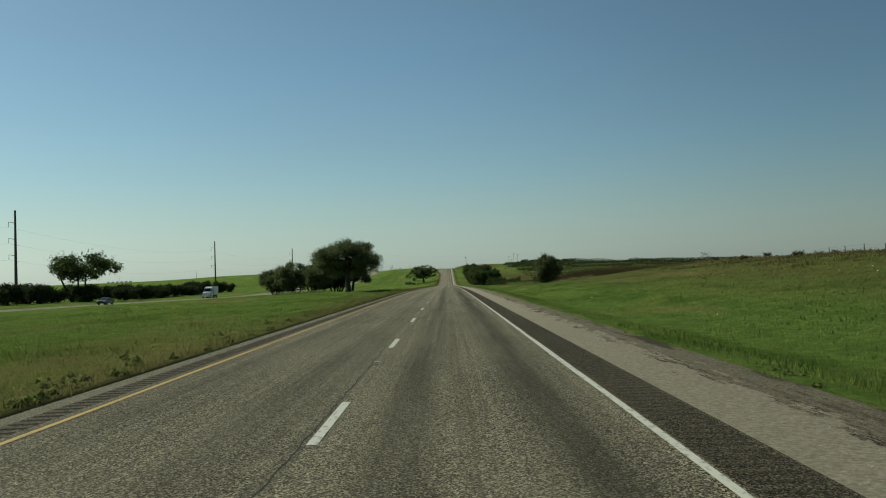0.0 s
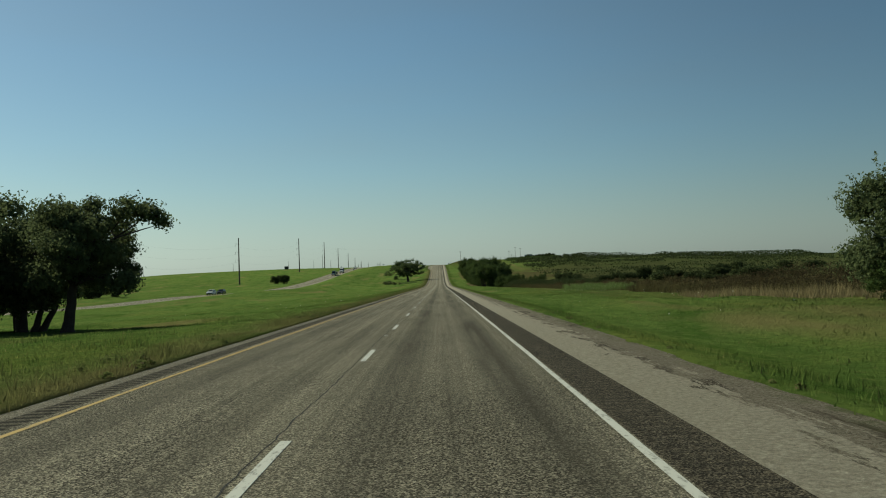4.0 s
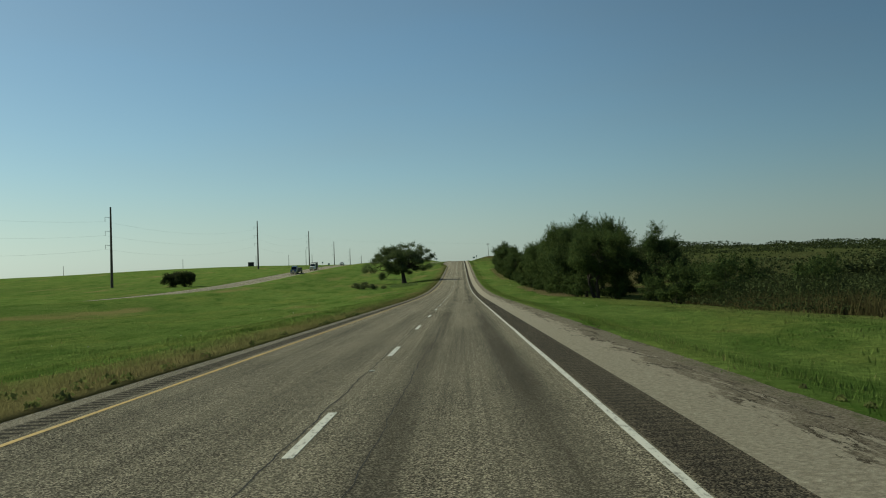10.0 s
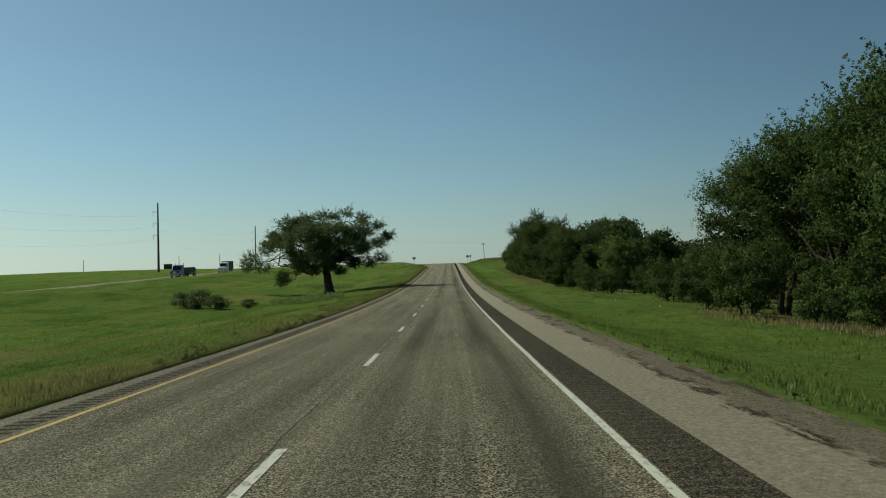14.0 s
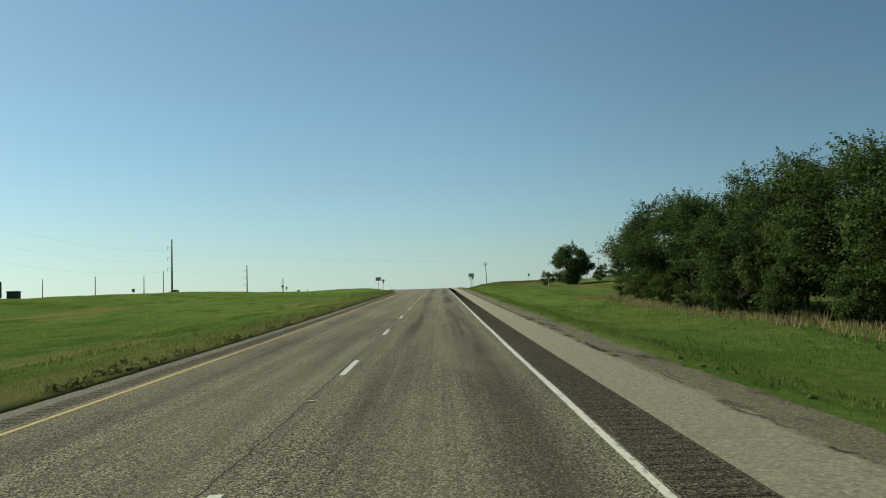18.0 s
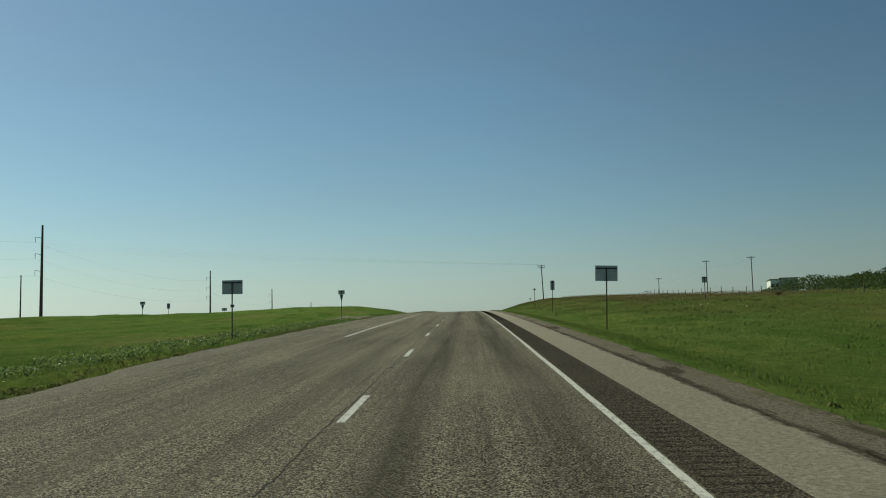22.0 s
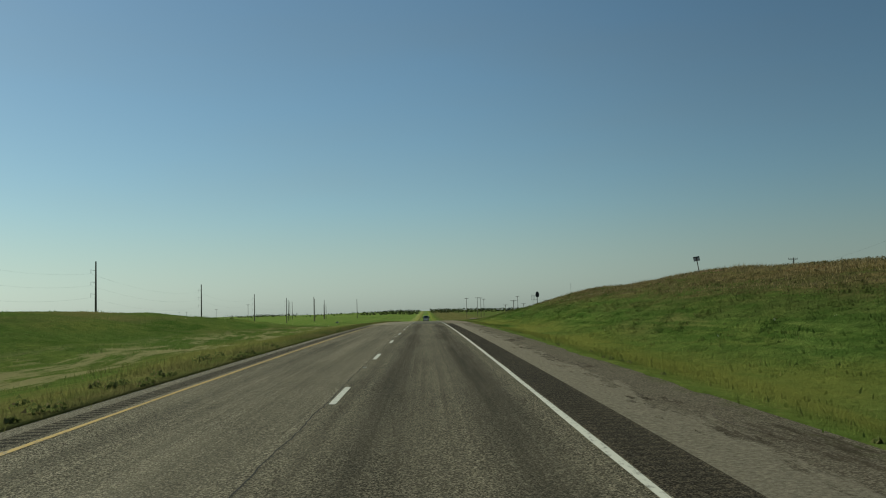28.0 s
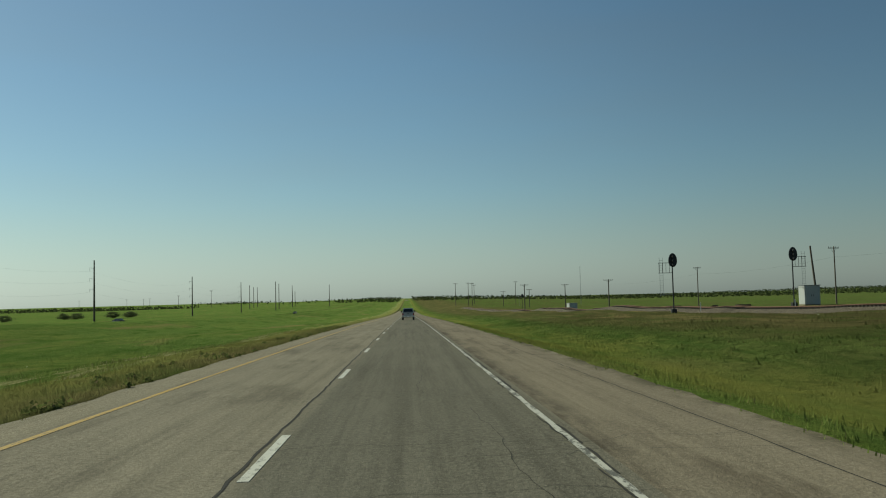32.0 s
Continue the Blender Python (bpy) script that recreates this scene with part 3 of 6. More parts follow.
def ground_z(x, y):
    x, y = np.asarray(x, dtype=float), np.asarray(y, dtype=float)
    zr = road_z(y)
    flat = 0.35 * zr + 0.8
    far = step(110, 420, np.abs(x + 20))
    z = zr * (1 - far) + flat * far
    # the median: a shallow swale, and a hump towards the crest
    d = LEFT_EDGE - x
    swale = -1.05 * step(150, 235, y) * step(0.0, 13.0, d) * (1 - step(34, 54, d))
    crest = np.where(y < 970, 2.9, 3.1 - 0.2 * np.exp(-((y - 970) / 30) ** 2))
    hump = crest * np.exp(-(((y - 970) / np.where(y < 970, 86.0, 138.0)) ** 2) ** np.where(y < 970, 1.6, 2.2)) * step(3, 20, d) * (1 - step(29, 51, d))
    berm = 0.8 * step(320, 430, y) * step(30, 46, d) * (1 - step(52, 58.5, d))
    mid = berm + 0.6 * np.exp(-((y - 760) / 130) ** 2) * step(3, 22, d) * (1 - step(40, 58, d))
    z = z + swale + hump + mid + far_drop(y) * step(14, 52, d)
    z = z + 0.7 * step(80, 130, -x) * np.exp(-((y - 900) / 260) ** 2)
    # the bank, or the falling ground, on the other side
    h, xc = np.interp(y, BANK_Y, BANK_H), np.interp(y, BANK_Y, BANK_X)
    e = x - RIGHT_EDGE
    ditch = -0.35 * step(0.2, 2.5, e) * (1 - step(3.5, 8, e))
    z = z + ditch + h * step(0, 1, e / np.maximum(xc - RIGHT_EDGE, 1)) * (1 - 0.75 * step(120, 320, e))
    # a wooded ridge beyond the low ground
    z = z + 3.0 * np.exp(-((y - 800) / 110) ** 2) * step(55, 110, x) * (1 - step(500, 900, x))
    z = z + 0.45 * step(16, 34, e) * (1 - step(90, 140, e)) * wob(x / 19 + 4, y / 27)
    z = z + KNOLL * np.exp(-((x - 52) / 17) ** 2 - ((y - 768) / 28) ** 2)
    # unevenness
    off = np.maximum(np.maximum(d, e), 0)
    amp = step(0.3, 6, off)
    soft = step(6.5, 10, np.abs(x - OTHER_X))
    z = z + amp * soft * (0.16 * wob(x / 5.1, y / 7.3) + 0.07 * wob(x / 1.9, y / 2.3))
    z = z + step(20, 160, off) * soft * 0.6 * wob(x / 60 + 9, y / 85)
    z = z + step(700, 2600, np.hypot(x, y - 600)) * (5.0 * wob(x / 700 + 3, y / 600 + 5) + 3)
    # the beds of the two roads lie a little under their surfaces
    bed = ((x > LEFT_EDGE - turn_lane(y)) & (x < RIGHT_EDGE - 0.05)) | (np.abs(x - OTHER_X) < 5.1)
    return np.where(bed, z - 0.22, z)


def turn_lane(y):
    """Extra paved width on the median side, by the crossover."""
    return 2.7 * step(735, 785, y) * (1 - step(874, 886, y))


xs = np.unique(np.round(np.concatenate([
    np.arange(-110, 100, 1.6), [LEFT_EDGE - 0.02, LEFT_EDGE + 0.02, RIGHT_EDGE - 0.07, RIGHT_EDGE + 0.02, -5.2, -5.8, 6.95, 7.6, -75.15, -75.05, -64.95, -64.85],
    -110 - np.cumsum(2.4 * 1.14 ** np.arange(42)), 100 + np.cumsum(2.4 * 1.14 ** np.arange(42))]), 3))
ys = np.unique(np.round(np.concatenate([
    np.arange(-60, 1300, 3.0), -60 - np.cumsum(4 * 1.2 ** np.arange(24)), 1300 + np.cumsum(3.2 * 1.055 ** np.arange(78))]), 3))
gx, gy = np.meshgrid(xs, ys)
gv = np.stack([gx, gy, ground_z(gx, gy)], -1).reshape(-1, 3)
nx, ny = len(xs), len(ys)
idx = np.arange(nx * ny).reshape(ny, nx)
gf = np.stack([idx[:-1, :-1], idx[:-1, 1:], idx[1:, 1:], idx[1:, :-1]], -1).reshape(-1, 4)
structure("ground", mesh_from("ground", gv, gf, M_GROUND, True), "rolling green prairie grassland with yellowish and brown patches", "ground")


# ---- the roads ----
def strip(name, x0, x1, y0, y1, dz, mat, gap=4.0, ragged=(0.0, 0.0), centre=0.0, thick=0.0):
    """A paved or painted band along the road between two lateral places."""
    y = np.linspace(y0, y1, max(2, int((y1 - y0) / gap) + 1))
    a, b = (x0(y) if callable(x0) else np.full_like(y, x0)), (x1(y) if callable(x1) else np.full_like(y, x1))
    a, b = a + ragged[0] * wob(y / 1.3, y * 0 + 3), b + ragged[1] * wob(y / 1.1, y * 0 + 8)
    z = road_z(y) + dz + (far_drop(y) if centre else 0.0)
    cols = [np.stack([a + centre, y, z], -1), np.stack([b + centre, y, z], -1)]
    if thick:
        cols = [np.stack([a + centre, y, z - thick], -1)] + cols + [np.stack([b + centre, y, z - thick], -1)]
    v = np.stack(cols, 1)
    c, n = v.shape[1], len(y)
    i = np.arange(n * c).reshape(n, c)
    f = np.stack([i[:-1, :-1], i[:-1, 1:], i[1:, 1:], i[1:, :-1]], -1).reshape(-1, 4)
    return mesh_from(name, v.reshape(-1, 3), f, mat, True)


JOINT = 1060.0
road = structure("road", strip("road", -3.75, 3.72, -60, JOINT, 0.0, M_ROAD, 3.0), "two-lane chip-sealed asphalt highway, grey with dark wheel tracks", "road")
road_old = structure("road_2", strip("road_2", -3.75, 3.86, JOINT, 4200, 0.012, M_ROAD2, 4.0, thick=0.0), "older worn grey-brown cracked asphalt roadway", "road")
child("shoulder_band", strip("shoulder_band", 3.72, 4.48, -60, JOINT, -0.004, M_RUMBLE, 3.0), road, "dark sealed rumble-strip band")
child("shoulder", strip("shoulder", 4.48, 5.95, -60, JOINT, -0.012, M_DIRT, 2.0), road, "pale chip-sealed shoulder")
child("gravel_edge", strip("gravel_edge", 5.95, RIGHT_EDGE + 0.12, -60, JOINT, -0.016, M_DIRT, 0.4, (0.0, 0.26)), road, "loose grey-brown gravel and dirt edge")
child("median_band", strip("median_band", -4.22, -3.75, -60, 735, -0.004, M_MEDIAN, 3.0), road, "dark sealed rumble-strip band")
child("median_band", strip("median_band", -4.22, -3.75, 888, JOINT, -0.004, M_MEDIAN, 3.0), road, "dark sealed rumble-strip band")
child("turn_lane", strip("turn_lane", lambda y: -4.22 - 0.75 * turn_lane(y), -3.75, 735, 888, -0.004, M_ROAD, 1.5), road, "paved turn lane tapering out of the median side")
child("median_edge", strip("median_edge", lambda y: LEFT_EDGE - 0.1 - turn_lane(y), lambda y: -4.22 - 0.75 * turn_lane(y), -60, JOINT, -0.02, M_EDGE, 0.5, (0.14, 0.0)), road, "pale narrow median shoulder widening into a turn lane")
child("shoulder", strip("shoulder", 3.86, RIGHT_EDGE + 0.2, JOINT, 2600, 0.004, M_TAN, 1.0, (0.0, 0.12)), road_old, "wide tan paved shoulder")
child("median_edge", strip("median_edge", -4.75, -3.75, JOINT, 2600, 0.004, M_PALE_EDGE, 1.0, (0.1, 0.0)), road_old, "narrow tan median shoulder")

# painted lines
DASH0, PITCH = 8.85, 12.19
child("edge_line", strip("edge_line", 3.59, 3.69, -60, JOINT, 0.006, M_WHITE, 3.0, (0.012, 0.012)), road, "white edge line")
child("edge_line", strip("edge_line", 3.59, 3.69, JOINT, 2600, 0.018, M_WORN, 0.4, (0.014, 0.014)), road_old, "worn white edge line")
child("median_line", strip("median_line", -3.61, -3.51, -60, 752, 0.006, M_YELLOW, 3.0, (0.012, 0.012)), road, "yellow median line")
child("median_line", strip("median_line", -3.61, -3.51, 880, JOINT, 0.006, M_YELLOW, 3.0, (0.012, 0.012)), road, "yellow median line")
child("median_line", strip("median_line", -3.62, -3.50, JOINT, 2600, 0.018, M_YELLOW, 3.0, (0.02, 0.02)), road_old, "worn yellow median line")
child("turn_lane_line", strip("turn_lane_line", -3.64, -3.50, 790, 859, 0.006, M_WHITE, 3.0, (0.012, 0.012)), road, "white turn-lane line")
bm = fresh()
box(bm, -0.06, 0.06, 0.0, 3.05, -0.004, 0.007)
dash_me = bpy.data.meshes.new("lane_dash")
bm.to_mesh(dash_me)
bm.free()
dash_me.materials.append(M_WHITE)
for k in range(-3, 170):
    y = DASH0 + PITCH * k
    ob = child("lane_dash", dash_me, road if y < JOINT else road_old)
    ob.matrix_basis = pose(0.0, y, road_z(y) + (0 if y < JOINT else 0.012), math.degrees(math.atan(grade(y + 1.5))))

# the opposite carriageway and the crossover
road_far = structure("road_3", strip("road_3", -3.7, 3.7, -60, 3200, -0.02, M_ROAD, 8.0, centre=OTHER_X), "opposite two-lane asphalt carriageway beyond the grassy median", "road")
child("shoulder", strip("shoulder", -5.2, -3.7, -60, 3200, -0.03, M_SHOULDER, 8.0, centre=OTHER_X), road_far, "pale shoulder")
child("shoulder", strip("shoulder", 3.7, 5.2, -60, 3200, -0.03, M_SHOULDER, 8.0, centre=OTHER_X), road_far, "pale shoulder")

# ---- trees and shrubs ----
def quads(centres, size, rng, flat=0.0):
    """Small leaf quads, one island each, at the given places."""
    n = len(centres)
    a = rng.normal(size=(n, 3))
    a[:, 2] *= 1 - flat
    a /= np.linalg.norm(a, axis=1)[:, None] + 1e-9
    b = np.cross(a, rng.normal(size=(n, 3)))
    b /= np.linalg.norm(b, axis=1)[:, None] + 1e-9
    s = size * rng.uniform(0.6, 1.3, size=(n, 1))
    a, b = a * s, b * s * 0.55
    v = np.stack([centres - a, centres - 0.2 * a + b, centres + a, centres - 0.2 * a - b], 1).reshape(-1, 3)
    return v, np.arange(4 * n).reshape(n, 4)


def facing(centres, normals, size, rng):
    """Leaf quads that lie roughly across the given outward directions."""
    n = len(centres)
    m = normals + rng.normal(scale=0.5, size=(n, 3))
    m /= np.linalg.norm(m, axis=1)[:, None] + 1e-9
    a = np.cross(m, rng.normal(size=(n, 3)))
    a /= np.linalg.norm(a, axis=1)[:, None] + 1e-9
    b = np.cross(m, a)
    s = size * rng.uniform(0.6, 1.3, size=(n, 1))
    a, b = a * s, b * s * 0.6
    v = np.stack([centres - a, centres - 0.15 * a + b, centres + a, centres - 0.15 * a - b], 1).reshape(-1, 3)
    return v, np.arange(4 * n).reshape(n, 4)


def leaflets(centres, normals, size, rng):
    """Small three-cornered leaves that lie roughly across the given outward directions."""
    n = len(centres)
    m = normals + rng.normal(scale=0.55, size=(n, 3))
    m /= np.linalg.norm(m, axis=1)[:, None] + 1e-9
    a = np.cross(m, rng.normal(size=(n, 3)))
    a /= np.linalg.norm(a, axis=1)[:, None] + 1e-9
    b = np.cross(m, a)
    s = size * rng.uniform(0.6, 1.35, size=(n, 1))
    v = np.stack([centres + a * s * 1.25, centres - a * s * 0.7 + b * s * 0.8, centres - a * s * 0.7 - b * s * 0.8], 1).reshape(-1, 3)
    return v, np.arange(3 * n).reshape(n, 3)


def limb_points(p0, p1, sag, rng, n=5, jitter=0.045):
    t = np.linspace(0, 1, n)[:, None]
    p = p0 + (p1 - p0) * t
    p[:, 2] += sag * np.sin(np.pi * t[:, 0])
    p[1:-1] += rng.normal(scale=jitter * np.linalg.norm(p1 - p0), size=(n - 2, 3))
    return p


def tube(bm, pts, r0, r1, sides=6, flare=0.0):
    rings = []
    for i, p in enumerate(pts):
        q = pts[min(i + 1, len(pts) - 1)] - pts[max(i - 1, 0)]
        d = Vector(q).normalized()
        side = d.cross(Vector((0, 1, 0)) if abs(d.y) < 0.8 else Vector((1, 0, 0))).normalized()
        up = d.cross(side)
        s = i / (len(pts) - 1)
        r = (r0 + (r1 - r0) * s) * (1 + flare * math.exp(-9 * s))
        rings.append([bm.verts.new(Vector(p) + side * (r * math.cos(6.2832 * j / sides)) + up * (r * math.sin(6.2832 * j / sides))) for j in range(sides)])
    for a, b in zip(rings[:-1], rings[1:]):
        for j in range(sides):
            bm.faces.new((a[j], a[(j + 1) % sides], b[(j + 1) % sides], b[j]))
    bm.faces.new(rings[-1])


def tree(name, seed, height, spread, bare, lobes, per_lobe, leaf, mat, label, category="tree", group="", trunks=1, lean=0.0, trunk_r=None, lobe_r=0.3, limbs=20, limb_r=0.42, taper=0.0, extra=(), airy=0.0, per=13, fill=9, fine=False, spikes=0):
    """Trunk with limbs and a crown of leafy sprays; bare: height share below the crown; extra: further lobes (x, y, z, radius); spikes: upright leafy twigs on each upper lobe."""
    rng = np.random.RandomState(seed)
    top = thing(name, label, category, group)
    base, ch = height * bare, height * (1 - bare)
    centre = np.array([lean, 0, base + ch * 0.48])
    half = np.array([spread / 2, spread / 2, ch / 2])
    u = rng.normal(size=(lobes, 3))
    u /= np.linalg.norm(u, axis=1)[:, None]
    r = rng.uniform(0.35, 1.0, size=(lobes, 1)) ** 0.6
    lc = centre + u * r * half * 0.82
    lc[:, 2] = np.maximum(lc[:, 2], base + 0.1 * ch)
    if taper:
        lc[:, :2] *= (1.15 - taper * (lc[:, 2:] - base) / ch)
    lrs = spread * lobe_r * rng.uniform(0.6, 1.15, lobes)
    if extra:
        e = np.array(extra)
        lc, lrs = np.concatenate([lc, e[:, :3]]), np.concatenate([lrs, e[:, 3]])
    bm = fresh()
    tr = trunk_r or height * 0.035
    forks = []
    for k in range(trunks):
        foot = np.array([0.0, 0, -0.3]) if trunks == 1 else np.append(rng.normal(scale=0.07 * spread, size=2), -0.3)
        fork = np.array([lean * 0.4 + foot[0] * 2.0, foot[1] * 2.0, base + 0.14 * ch])
        tube(bm, limb_points(foot, fork, 0.0, rng, 7, 0.012), tr * 1.1, tr * 0.8, 10, 0.55)
        forks.append(fork)
    order = list(range(lobes, len(lc))) + list(range(lobes))
    for n, i in enumerate(order[:limbs]):
        f = forks[n % trunks]
        tip = f + (lc[i] - f) * 0.95
        path = limb_points(f, tip, 0.05 * height, rng, 6)
        tube(bm, path, tr * limb_r, tr * 0.05, 5)
        for _ in range(2 if limbs > 8 else 0):
            s = path[rng.randint(2, 5)]
            tube(bm, limb_points(s, lc[rng.randint(len(lc))] * 0.5 + lc[i] * 0.5, 0.02 * height, rng, 4), tr * 0.16, tr * 0.03, 4)
    part("trunk", bm, M_BARK, top, "dark rough bark trunk and limbs")
    pts, out, big = [], [], []
    for c, lr in zip(lc, lrs):
        n = int(per_lobe * rng.uniform(0.7, 1.3) * min(1.0, (lr / (spread * lobe_r)) ** 1.5 + 0.15))
        ns = max(5, n // per)
        # leafy sprays that reach out of the lobe
        u = rng.normal(size=(ns, 3))
        u[:, 2] += 0.2
        u /= np.linalg.norm(u, axis=1)[:, None]
        reach = lr * rng.uniform(0.7, 1.15 + airy, size=(ns, 1))
        flat = np.array([1, 1, 0.68])
        a, b = c + u * lr * 0.3 * flat, c + u * reach * flat + np.array([0, 0, 0.12 * lr])
        s = rng.uniform(0.2, 1.0, size=(ns, per, 1)) ** 0.8
        p = a[:, None] + (b - a)[:, None] * s + rng.normal(scale=leaf * 1.3 if per > 13 else max(leaf * 1.3, lr * 0.055), size=(ns, per, 3))
        pts.append(p.reshape(-1, 3))
        out.append(np.repeat(u, per, 0))
        h = rng.normal(size=(max(6, n // fill), 3))
        h /= np.linalg.norm(h, axis=1)[:, None]
        big.append(np.concatenate([c + h * lr * 0.75 * rng.uniform(0.3, 1.0, size=(len(h), 1)) * flat, h], 1))
        if spikes and c[2] > base + 0.45 * ch:
            w = rng.normal(scale=0.45, size=(spikes, 3)) + (c - centre) / half * 0.5
            w[:, 2] = np.abs(w[:, 2]) + 0.6
            w /= np.linalg.norm(w, axis=1)[:, None]
            q = rng.uniform(0.5, 1.0, size=(spikes, 30, 1))
            e = c + w[:, None] * q * lr * rng.uniform(1.0, 1.42, size=(spikes, 1, 1)) + rng.normal(scale=0.13, size=(spikes, 30, 3)) * (1.35 - q)
            pts.append(e.reshape(-1, 3))
            out.append(np.repeat(w, 30, 0))
    pts, out, big = np.concatenate(pts), np.concatenate(out), np.concatenate(big)
    pts[:, 2] = np.maximum(pts[:, 2], 0.1)
    big[:, 2] = np.maximum(big[:, 2], 0.2)
    lay = leaflets if fine else facing
    v, f = lay(pts, out, leaf, rng)
    v2, f2 = lay(big[:, :3], big[:, 3:], leaf * 1.9, rng)
    child("crown", mesh_from("crown", np.concatenate([v, v2]), np.concatenate([f, f2 + len(v)]), mat), top)
    return top


def put(ob, x, y, turn=0.0, size=1.0, dz=0.0, tall=None):
    m = pose(x, y, float(ground_z(x, y)) + dz, 0, 0, turn) @ Matrix.Diagonal((size, size, tall or size, 1))
    ob.matrix_basis = m
    return ob


def again(ob, x, y, turn=0.0, size=1.0, dz=0.0, tall=None):
    return copy_thing(ob, pose(x, y, float(ground_z(x, y)) + dz, 0, 0, turn) @ Matrix.Diagonal((size / ob.scale[0], size / ob.scale[1], (tall or size) / ob.scale[2], 1)))


oak = tree("oak_tree", 11, 9.1, 12.6, 0.26, 58, 1500, 0.066, M_OAK, "broad dark-green oak with a thick trunk in the grassy median", group="oaks in the median", trunk_r=0.44, lobe_r=0.135, limbs=30, fine=True, airy=0.1)
put(oak, -15.2, 141.3, 0)
oak_b = tree("oak_tree", 12, 8.6, 10.5, 0.05, 46, 760, 0.10, M_OAK, "dark-green multi-stemmed oak leafy to the ground in a median clump", group="oaks in the median", trunks=5, trunk_r=0.2, lobe_r=0.17, fine=True)
put(oak_b, -23.5, 188.0, 20)
again(oak_b, -28.5, 191.0, 130, 1.0)
again(oak_b, -26.0, 182.0, 60, 0.86)
again(oak_b, -33.0, 188.0, 300, 0.92)
again(oak_b, -37.0, 192.0, 200, 0.86)
oak_c = tree("oak_tree", 13, 7.9, 8.5, 0.22, 28, 900, 0.08, M_OAK, "dark oak with an open side branch at the clump's edge", group="oaks in the median", trunk_r=0.3, lobe_r=0.15, lean=1.0, fine=True, extra=((3.6, 0, 6.8, 1.2), (4.6, 0.2, 6.6, 1.0), (5.4, 0.3, 6.1, 0.8), (3.4, -0.4, 2.6, 1.0)))
put(oak_c, -19.5, 185.0, 0)
lone = tree("elm_tree", 23, 12.2, 19.4, 0.22, 74, 1750, 0.064, M_ELM, "wide spreading elm with airy drooping crown in the median", trunk_r=0.62, lobe_r=0.094, limbs=44, limb_r=0.24, group="median trees", lean=-1.2, airy=0.14, per=22, fill=9, fine=True, spikes=1,
            extra=((-11.2, -1, 5.0, 1.9), (-12.0, 0.4, 4.0, 1.5), (-9.6, -0.4, 3.8, 1.6), (-6.6, -0.5, 2.5, 1.5), (-6.9, 0, 1.7, 1.4), (-2.0, -0.8, 3.1, 1.3), (0.4, -0.7, 3.7, 1.4), (-0.6, 0.2, 11.2, 1.5), (0.9, -0.3, 11.0, 1.3), (5.0, 0, 10.6, 1.5), (2.8, 0.5, 11.6, 1.4), (7.4, 0, 9.6, 1.3),
                   (8.6, 0, 8.0, 1.3), (7.4, -0.5, 7.0, 1.6), (7.6, 0.6, 4.8, 1.6), (6.0, -1, 4.2, 1.5), (-4.4, 0, 4.4, 1.8), (3.6, 0, 4.1, 1.4), (-9.2, 0.5, 6.4, 1.8), (0.0, -0.5, 5.4, 2.0), (-1.5, 0.6, 7.0, 2.2), (1.7, -0.6, 3.0, 1.2), (-4.2, -0.3, 3.3, 1.5)))
put(lone, -15.7, 602.0, 0)
umbrella = tree("elm_tree", 31, 13.5, 21.0, 0.42, 30, 260, 0.26, M_LEAF2, "flat-topped umbrella-shaped tree beyond the far carriageway", trunks=3, trunk_r=0.25, lobe_r=0.15, group="trees by the far carriageway")
put(umbrella, -105.5, 249.0, 0, 1.2, tall=1.08)
round_tree = tree("hackberry_tree", 41, 7.2, 6.0, 0.03, 34, 900, 0.065, M_OAK, "small dense dark-green tree with a pointed crown beside the bank", lobe_r=0.2, group="roadside trees", taper=0.55, fine=True, spikes=2, extra=((1.1, 0, 1.2, 1.2), (-1.2, 0.3, 1.3, 1.3), (0.2, -0.8, 0.9, 1.2)))
put(round_tree, 21.8, 173.0, 0, 1.04, tall=0.98)
# the wood along the road
wood_a = tree("hackberry_tree", 51, 11.0, 9.2, 0.05, 46, 1150, 0.062, M_LEAF, "tall dense dark-green tree in the roadside wood", group="roadside wood", lobe_r=0.165, trunk_r=0.2, airy=0.1, fine=True, spikes=5)
wood_b = tree("elm_tree", 52, 11.0, 9.4, 0.12, 44, 1150, 0.062, M_LEAF2, "leafy green elm with bare lower stems in the roadside wood", group="roadside wood", lobe_r=0.165, trunks=2, trunk_r=0.17, airy=0.12, fine=True, spikes=5)
wood_c = tree("hackberry_tree", 53, 6.0, 7.0, 0.02, 20, 330, 0.10, M_LEAF2, "low bushy green tree at the wood's edge", group="roadside wood", lobe_r=0.2, trunks=3, trunk_r=0.1, limbs=10, airy=0.15, fine=True, spikes=3)
wood_d = tree("hackberry_tree", 54, 11.0, 9.5, 0.05, 30, 170, 0.2, M_LEAF, "tall dark-green tree deep in the roadside wood", group="roadside wood", lobe_r=0.2, trunk_r=0.2, limbs=10, fine=True)
wood_e = tree("willow_tree", 55, 7.4, 7.5, 0.06, 34, 460, 0.09, M_LEAF3, "pale-green feathery tree at the wood's end", group="roadside wood", lobe_r=0.16, trunks=2, trunk_r=0.12, airy=0.3, fine=True, spikes=6)
rng = np.random.RandomState(5)
placed = set()


def grow(ob, x, y, s, wide=1.0):
    turn = rng.uniform(0, 360)
    w = s * wide * rng.uniform(0.94, 1.06)
    if ob.name in placed:
        again(ob, x, y, turn, w, tall=s)
    else:
        put(ob, x, y, turn, w, tall=s)
        placed.add(ob.name)


